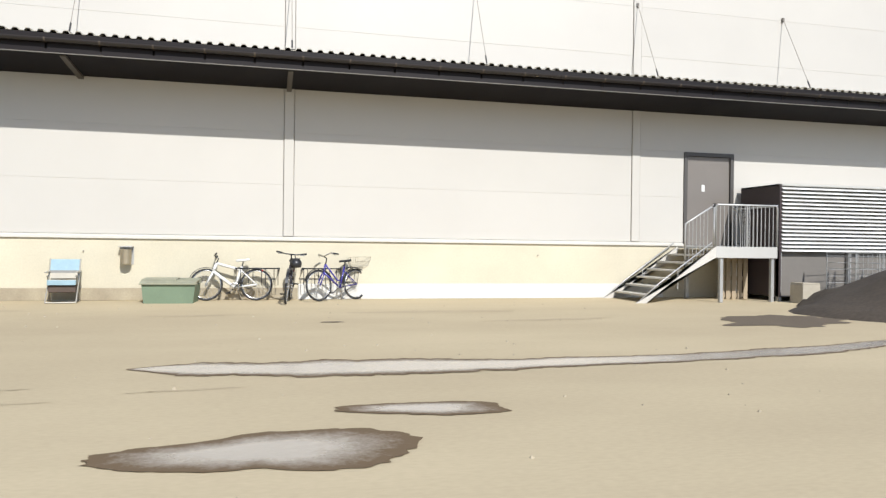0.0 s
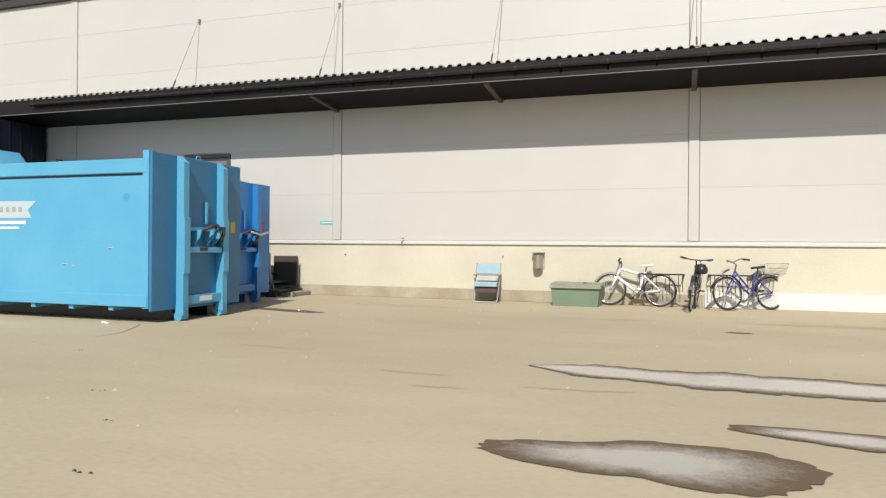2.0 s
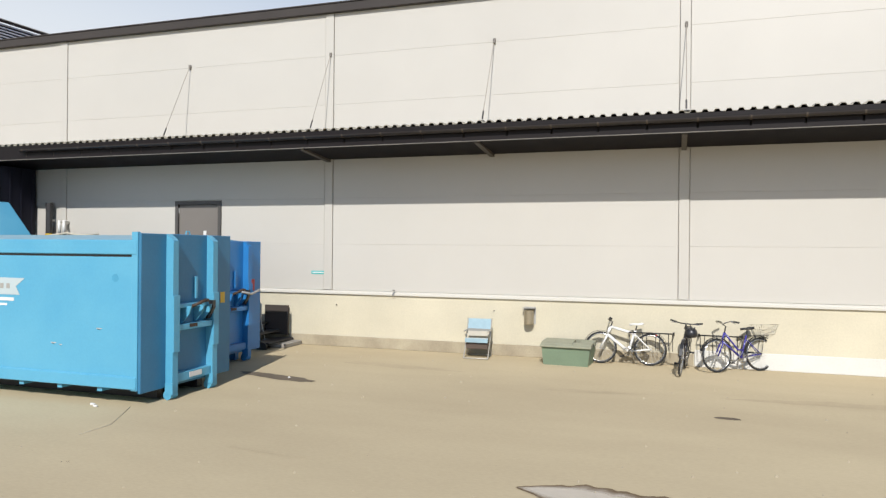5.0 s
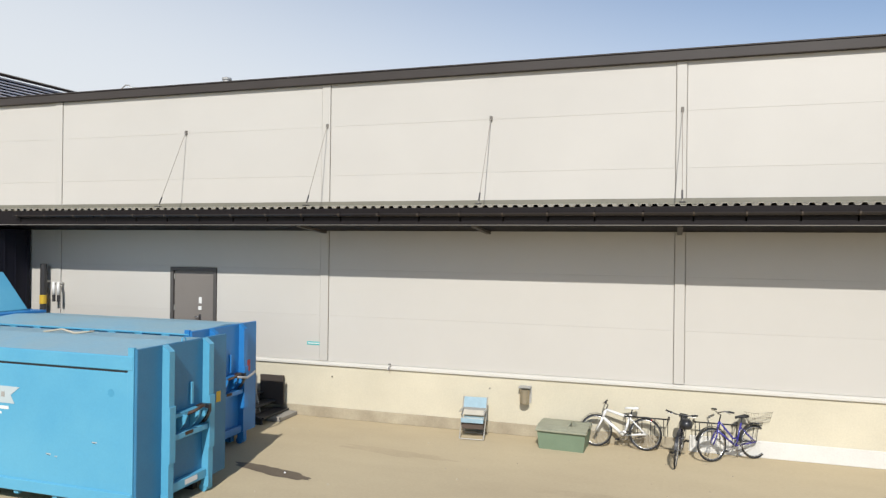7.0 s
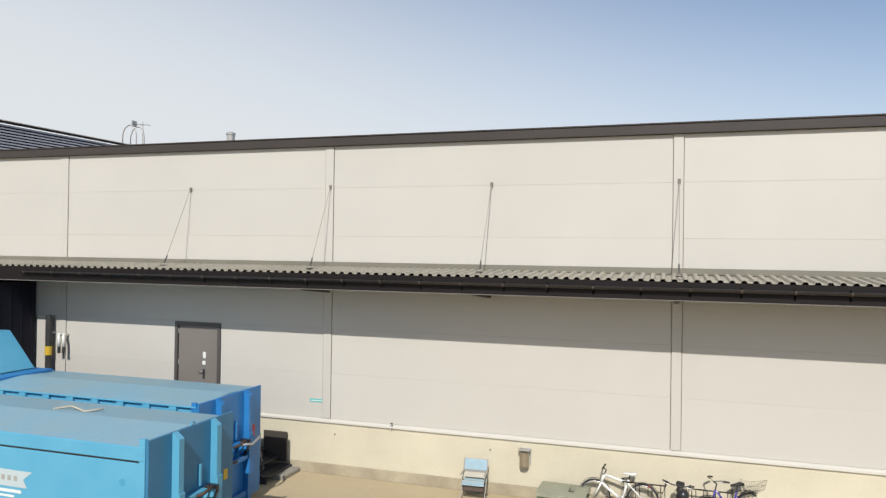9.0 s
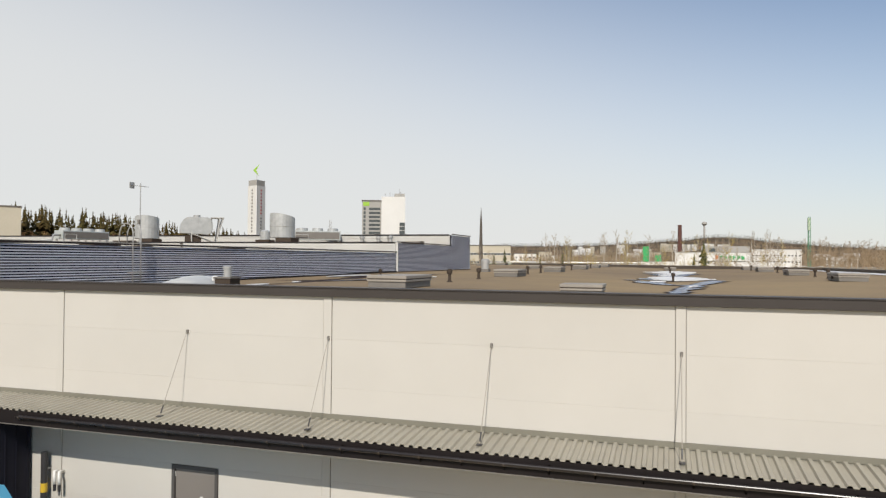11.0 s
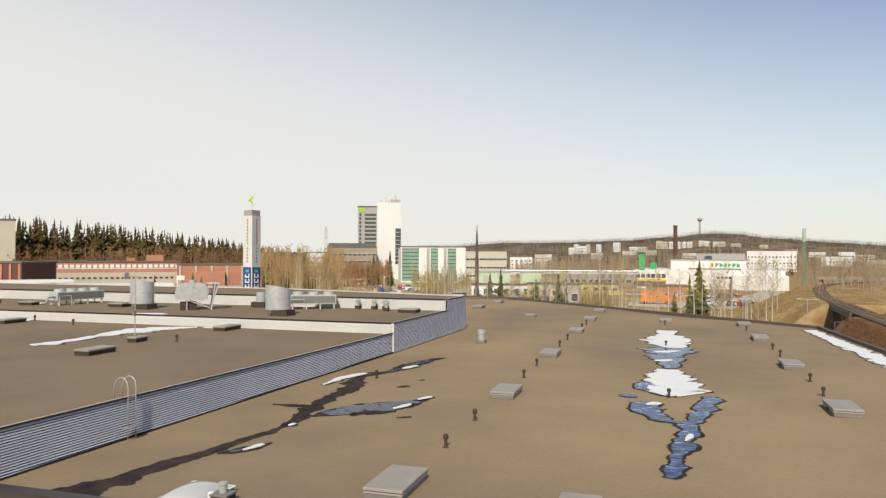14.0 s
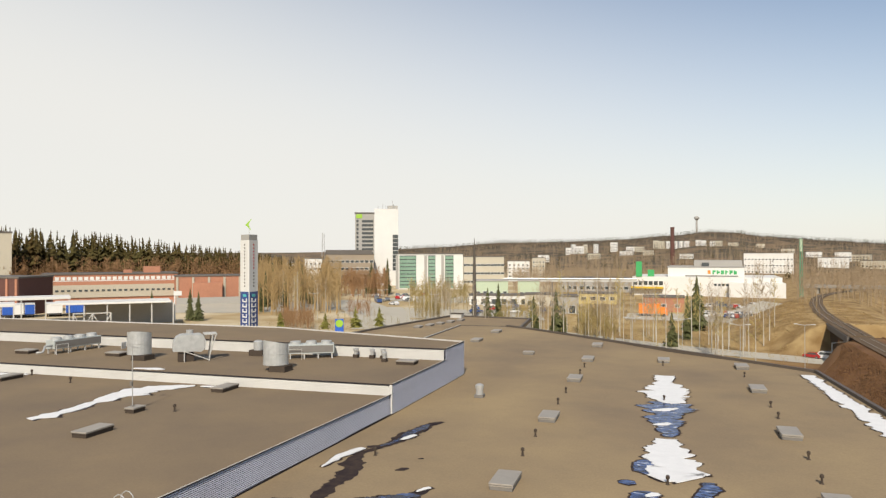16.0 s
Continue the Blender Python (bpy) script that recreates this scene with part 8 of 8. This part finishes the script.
def spruce(b, r, h, seed, wide=0.15):
    wide = (0.15, 0.19, 0.13, 0.21, 0.165)[seed % 5]
    x, y, _ = far(b, r)
    t = thing("spruce_tree", (x, y, height(x, y)), seed * 40, "dark green spruce with drooping ragged branches", "tree", "spruce trees")
    part("trunk", tube(B(), [(0, 0, 0), (0, 0, h * 0.95)], h * 0.016 + 0.05, 7, taper=0.15), PINE_BARK, t)
    part("crown", spruce_mesh(h, h * wide, seed, 34, 24), SPRUCE, t)


for k, (b, r, h) in enumerate(((-13.54, 183, 10.3), (-12.68, 183, 11.6), (-9.85, 170, 9.4), (-8.1, 170, 10.6), (-7.5, 172, 8.0), (0.76, 152, 7.4), (1.88, 165, 10.6), (2.58, 185, 13.8), (-39.5, 215, 9), (-36.8, 215, 9.5), (-36.2, 213, 8.5), (-21.6, 330, 17), (-22.9, 335, 15), (-26.5, 300, 14), (-31.2, 262, 13), (-30.6, 300, 16), (-29.7, 255, 12), (-28.4, 290, 15), (-27.6, 270, 11), (-31.6, 240, 10))):
    spruce(b, r, h, k + 1)

YOUNG_SPRUCE = mat("yellow_green_needles", (0.21, 0.195, 0.05), 0.9, 0, 0.6, 0.2, 4, 0.25, 0.0, spec=0.1)
for k, (b, r, h) in enumerate(((-30.1, 178, 5.2), (-26.6, 182, 4.4), (-24.2, 184, 5.6), (-22.3, 186, 5.4))):
    x, y, _ = far(b, r)
    t = thing("spruce_shrub", (x, y, height(x, y)), k * 70, "low yellow-green young spruce by the road", "shrub", "young spruces")
    part("trunk", tube(B(), [(0, 0, 0), (0, 0, h * 0.9)], 0.07, 6, taper=0.2), PINE_BARK, t)
    part("crown", spruce_mesh(h, h * 0.36, 300 + k, 14, 16), YOUNG_SPRUCE, t)


def bare_tree_mesh(h, seed, limbs=16, twigs=7, stout=1.0):
    """Trunk and crown of a leafless birch."""
    rd = random.Random(seed)
    tr, cr = B(), B()
    lean = (rd.uniform(-0.03, 0.03), rd.uniform(-0.03, 0.03))
    pts = [(lean[0] * h * f * f, lean[1] * h * f * f, h * f) for f in (0, 0.3, 0.6, 0.85, 1.0)]
    tube(tr, pts, (0.0066 if stout < 1 else 0.009) * h + 0.015, 6, taper=0.12)
    for i in range(limbs):
        f = 0.32 + 0.64 * i / limbs
        z = h * f
        a = rd.uniform(0, math.tau)
        l = h * 0.26 * (1.15 - f) * rd.uniform(0.7, 1.3)
        p0 = Vector((lean[0] * h * f * f, lean[1] * h * f * f, z))
        d = Vector((math.cos(a), math.sin(a), rd.uniform(0.8, 1.6))).normalized()
        p1 = p0 + d * l
        tube(cr, [p0, p0 + d * l * 0.5 + Vector((0, 0, 0.02)), p1], (0.008 + 0.0008 * h) * min(1.5, stout + 0.2), 3, taper=0.3, caps=False)
        for k in range(twigs):
            q0 = p0 + d * l * rd.uniform(0.25, 1.0)
            e = (d + Vector((rd.uniform(-0.9, 0.9), rd.uniform(-0.9, 0.9), rd.uniform(-0.3, 0.8)))).normalized()
            q1 = q0 + e * l * rd.uniform(0.25, 0.5)
            s = e.cross(Vector((rd.uniform(-1, 1), rd.uniform(-1, 1), 0.3))).normalized() * (0.014 + 0.0014 * h) * stout
            v = [cr.verts.new(q0 - s), cr.verts.new(q0 + s), cr.verts.new(q1)]
            cr.faces.new(v)
    return tr, cr


def birch(b, r, h, seed, yellow=False):
    x, y, _ = far(b, r)
    t = thing("birch_tree", (x, y, height(x, y)), seed * 33, "tall slim bare birch with a pale trunk", "tree", "bare birches")
    tr, cr = bare_tree_mesh(h, seed, 24, 20, 0.5)
    part("trunk", tr, BIRCH, t)
    part("crown", cr, TWIG_YELLOW if yellow else TWIG_PALE, t, "bare brown twigs")
    return t


rt = random.Random(3)
for k in range(96):
    if k >= 84:
        b, r, h = rt.uniform(-15, 1), rt.uniform(135, 175), rt.uniform(9, 14)
    elif k >= 60:
        b, r, h = rt.uniform(-12, 9), rt.uniform(150, 215), rt.uniform(9, 15)
    elif k >= 54:
        b, r, h = rt.uniform(2.5, 11), rt.uniform(132, 172), rt.uniform(9, 13)
    elif k < 20:
        b, r, h = rt.uniform(-3.0, 8.0), rt.uniform(128, 160), rt.uniform(10, 15)
    elif k < 34:
        b, r, h = rt.uniform(-9.5, -3), rt.uniform(150, 185), rt.uniform(10, 16)
    elif k < 46:
        b, r, h = rt.uniform(-20, -14.5), rt.uniform(170, 215), rt.uniform(10, 15)
    else:
        b, r, h = rt.uniform(-30, -26), rt.uniform(200, 260), rt.uniform(11, 15)
    birch(b, r, h, 100 + k, k % 3 == 0)


def woods(name, count, bearings, reaches, heights, kind_, material, label, seed, skyline=None, lean=False):
    """A belt of far trees, joined."""
    rd = random.Random(seed)
    co, fc = [], []
    protos = []
    for s in range(5):
        if kind_ == "spruce":
            bm = spruce_mesh(1.0, 0.15, seed + s, 5, 6) if lean else spruce_mesh(1.0, 0.15 + 0.02 * s, seed + s, 19, 9)
        else:
            tr, cr = bare_tree_mesh(14.0, seed + s, 8, 6, 2.6) if lean else bare_tree_mesh(14.0, seed + s, 17, 12, 1.3)
            me = bpy.data.meshes.new("tmp")
            tr.to_mesh(me)
            cr.from_mesh(me)
            bpy.data.meshes.remove(me)
            tr.free()
            for v in cr.verts:
                v.co /= 14.0
            bm = cr
        bm.verts.index_update()
        protos.append(([v.co.copy() for v in bm.verts], [[v.index for v in f.verts] for f in bm.faces]))
        bm.free()
    for i in range(count):
        b, r = rd.uniform(*bearings), rd.uniform(*reaches)
        x, y, _ = far(b, r)
        h = rd.uniform(*heights)
        if -52 < x < -20 and y < 129:
            continue
        if skyline:
            h *= skyline(b, r, height(x, y))
        a = rd.uniform(0, math.tau)
        c, s = math.cos(a), math.sin(a)
        z = height(x, y) - 0.3
        vs, fs = protos[rd.randrange(5)]
        n0 = len(co)
        fat = rd.uniform(0.85, 1.35)
        co += [(x + (v.x * c - v.y * s) * h * fat, y + (v.x * s + v.y * c) * h * fat, z + v.z * h) for v in vs]
        fc += [[n0 + j for j in f] for f in fs]
    me = bpy.data.meshes.new(name)
    me.from_pydata(co, [], fc)
    me.materials.append(material)
    tagged(new(name, me), label, "woods", kind="stuff")


WOOD_TOPS = [(-60, 33), (-47, 31), (-44, 30), (-38, 24.5), (-33, 20.5), (-29, 17.5), (-20, 15)]


def wood_line(b, r, z):
    """How tall the spruces behind the factory grow, falling towards the offices."""
    for (a0, h0), (a1, h1) in zip(WOOD_TOPS, WOOD_TOPS[1:]):
        if a0 <= b < a1:
            return 19 + (h0 + (h1 - h0) * (b - a0) / (a1 - a0) - 19) * r / 400 - z
    return 14


woods("spruce_woods", 330, (-55, -43), (318, 400), (0.58, 1.06), "spruce", SPRUCE_FAR, "dense dark spruce woods behind the factory", 71, wood_line)
woods("spruce_woods", 420, (-43.5, -33), (320, 410), (0.58, 1.08), "spruce", SPRUCE_FAR, "dense dark spruce woods behind the factory", 70, wood_line)
woods("spruce_woods", 150, (-33.5, -28.5), (400, 480), (0.6, 1.04), "spruce", SPRUCE_FAR, "thinning spruce woods behind the pylon", 72, wood_line)
woods("bare_woods", 420, (-52, -33), (310, 322), (11, 19), "bare", TWIG_RED, "bare brown birches along the edge of the spruce woods", 81)
woods("bare_woods", 300, (-32.2, -25.4), (225, 380), (9, 19), "bare", TWIG, "bare brown birch woods by the road", 73)
woods("bare_woods", 170, (-25.5, -21.5), (300, 380), (9, 13), "bare", TWIG_RED, "bare birches before the office wing", 82)
woods("bare_woods", 120, (-19.8, -15.0), (225, 330), (6, 10), "bare", TWIG_OLIVE, "bare olive-brown trees before the glass office", 83)
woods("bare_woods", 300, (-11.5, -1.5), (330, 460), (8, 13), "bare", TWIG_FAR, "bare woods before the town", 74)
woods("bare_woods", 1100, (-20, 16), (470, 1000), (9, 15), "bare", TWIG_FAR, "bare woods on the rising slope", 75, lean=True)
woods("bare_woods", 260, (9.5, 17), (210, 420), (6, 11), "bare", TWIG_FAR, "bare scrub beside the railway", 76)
woods("spruce_woods", 420, (-20, 17), (500, 1500), (10, 16), "spruce", SPRUCE_FAR, "scattered spruces on the slope", 77, lean=True)
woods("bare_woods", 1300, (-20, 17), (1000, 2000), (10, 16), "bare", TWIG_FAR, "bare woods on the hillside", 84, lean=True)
woods("spruce_woods", 4600, (-21, 19), (1850, 2850), (11, 14), "spruce", RIDGE_WOOD, "dark spruce ridge on the horizon", 78, lean=True)
woods("thicket", 90, (-30.2, -27.4), (178, 200), (3.5, 6.5), "bare", TWIG_RED, "reddish-brown bare thicket by the road", 86)
woods("thicket", 70, (-19.4, -17.4), (200, 225), (3.5, 6.5), "bare", TWIG_OLIVE, "olive-brown bare thicket by the car park", 87)
woods("thicket", 50, (-24.8, -22.8), (215, 245), (3, 6), "bare", TWIG_RED, "reddish-brown bare thicket by the road", 88)
woods("thicket", 60, (-6.5, -3.5), (150, 190), (4, 8), "bare", TWIG_OLIVE, "olive budding trees below the halls", 89)
woods("thicket", 45, (-13, -9), (170, 215), (4, 8), "bare", TWIG_OLIVE, "olive budding trees beside the garages", 90)
woods("scrub", 260, (-31, -17), (150, 215), (1.2, 3.4), "bare", TWIG_OLIVE, "low olive scrub by the road", 79, lean=True)
woods("scrub", 320, (-12, 9), (122, 200), (0.8, 2.6), "bare", TWIG_YELLOW, "low brown scrub below the birches", 80, lean=True)
woods("scrub", 260, (7.5, 13), (132, 230), (0.6, 2.2), "bare", TWIG, "low dead brush on the railway bank", 85, lean=True)

# ---- low buildings before the town ----
block("green_shop", -13.2, 300, 14, 12, 7.2, 0, MINT, "low pale green shop building", "building", 5, 1, win=(1.8, 1.6), roof=RENDER_GREY)
block("green_shop", -10.2, 295, 9, 12, 7.4, 0, MINT, "low pale green shop building", "building", 3, 1, win=(1.8, 1.6), roof=RENDER_GREY)
block("garage_row", -12.6, 262, 22, 8, 3.4, 2, RENDER_WHITE, "row of white garages with dark doors", "garage", 6, 1, win=(2.2, 2.2), first=0.1)
block("garage_row", -9.2, 255, 12, 8, 4.2, -4, RENDER_TAN, "low tan workshop with dark doors", "workshop", 3, 1, win=(2.2, 2.0), first=0.2)
block("workshop", -7.3, 225, 8, 7, 5.4, 0, RENDER_GREY, "small grey workshop with a dark doorway", "workshop", 2, 1, win=(2.2, 2.6), first=0.2)
block("yellow_kiosk", -4.8, 270, 14, 8, 3.8, 0, YELLOW_WALL, "low yellow-walled petrol kiosk", "kiosk", 4, 1, win=(2.0, 1.4))
pb = thing("pipe_bridge", far(-7.2, 318), 7.2, "long pale pipe bridge on slim trestles", "pipe bridge")
part("girder", box(B(), -28, 30, -0.8, 0.8, 6.4, 7.3), LIGHT_STEEL, pb)
part("pipe", tube(B(), [(-28, -0.9, 7.7), (30, -0.9, 7.7)], 0.35, 8), GALV, pb)
for k in range(9):
    part("trestle", box(B(), -27.5 + k * 7, -27.1 + k * 7, -0.6, 0.6, 0, 6.4), CURB_GREY, pb)

# ---- town on the slope ----
ra = random.Random(21)
wb = to_mesh(box(B(), -0.9, 0.9, -0.14, -0.005, 0, 1.4), "window", GLASS_DARK)


def flats(b, r, w, h, wall):
    w, h = w * 0.85, h * 0.85
    r *= 0.86
    x, y, _ = far(b, r)
    t = thing("apartment_block", (x, y, height(x, y) - 1), -b + ra.uniform(-18, 18), "small far apartment block among the trees on the slope", "building", "apartment blocks on the slope")
    part("wall", box(B(), -w / 2, w / 2, 0, 12, 0, h), wall, t)
    part("roof", box(B(), -w / 2 - 0.3, w / 2 + 0.3, -0.3, 12.3, h, h + 0.6), BRICK_ROOF, t)
    for r_ in range(int(h / 3) - 1):
        for c in range(int(w / 3.4)):
            part("window", wb, GLASS_DARK, t).location = (-w / 2 + 2 + c * 3.4, 0, 2.6 + r_ * 3)


for b, r, w, h in ((-7.0, 1650, 12, 17), (-6.2, 1680, 22, 20), (-6.6, 1700, 10, 24), (-5.7, 1690, 10, 23), (-4.9, 1690, 10, 22), (-3.5, 1700, 16, 23), (-2.2, 1650, 22, 12), (-1.6, 1600, 20, 12), (-2.6, 1500, 26, 10), (0.1, 1750, 13, 19), (-0.3, 1740, 13, 20), (0.6, 1745, 12, 19), (1.0, 1760, 14, 19), (-0.9, 1450, 20, 11), (1.6, 1800, 13, 17), (1.95, 1790, 12, 16), (2.8, 1850, 14, 16), (3.15, 1840, 12, 14), (3.8, 1800, 14, 14), (4.2, 1790, 14, 14), (5.2, 1850, 22, 10), (7.1, 1900, 20, 10), (8.9, 1500, 24, 9), (10.6, 1300, 24, 10), (12.4, 1100, 20, 14), (13.4, 1150, 26, 11), (-5.0, 1400, 24, 12), (-9.0, 1300, 20, 14), (1.9, 1150, 20, 9), (14.2, 900, 24, 10)):
    flats(b, r, w, h, RENDER_WHITE if ra.random() < 0.75 else RENDER_TAN)


# ---- dead grass on the banks ----
def tufts(name, count, xs, ys, material, label, seed, near_track=None):
    rd = random.Random(seed)
    co, fc = [], []
    while len(fc) < count * 3:
        x, y = rd.uniform(*xs), rd.uniform(*ys)
        if near_track and (abs(x - track(y)) < 3.0 or x - track(y) > 9):
            continue
        if 113 < y < 133 and x > 20:
            continue
        z = height(x, y) - 0.05
        s = rd.uniform(0.10, 0.26)
        for k in range(3):
            a = rd.uniform(0, math.tau)
            dx, dy = math.cos(a) * s * 0.45, math.sin(a) * s * 0.45
            n0 = len(co)
            co += [(x - dx, y - dy, z), (x + dx, y + dy, z), (x + rd.uniform(-0.3, 0.3) * s, y + rd.uniform(-0.3, 0.3) * s, z + s * 0.8)]
            fc.append((n0, n0 + 1, n0 + 2))
    me = bpy.data.meshes.new(name)
    me.from_pydata(co, [], fc)
    me.materials.append(material)
    tagged(new(name, me), label, "grass", kind="stuff")


GRASS_RED = mat("russet_grass", (0.184, 0.094, 0.04), 0.95, 0, 0.15, 0.15, 3, 0.06, 0.0)
GRASS_GOLD = mat("golden_dead_grass", (0.336, 0.224, 0.096), 0.95, 0, 0.5, 0.2, 3, 0.2, 0.0)
tufts("dead_grass", 12000, (18.5, 34), (58, 113), GRASS_RED, "russet dead grass on the railway bank", 91, True)
tufts("dead_grass", 14000, (8, 44), (133, 215), GRASS_GOLD, "golden dead grass on the railway bank", 92, True)
tufts("dead_grass", 14000, (-40, 24), (128, 205), GRASS_GOLD, "golden dead grass below the birches", 93)
tufts("dead_grass", 2500, (-110, -40), (140, 215), GRASS_GOLD, "golden dead grass beside the road", 94)
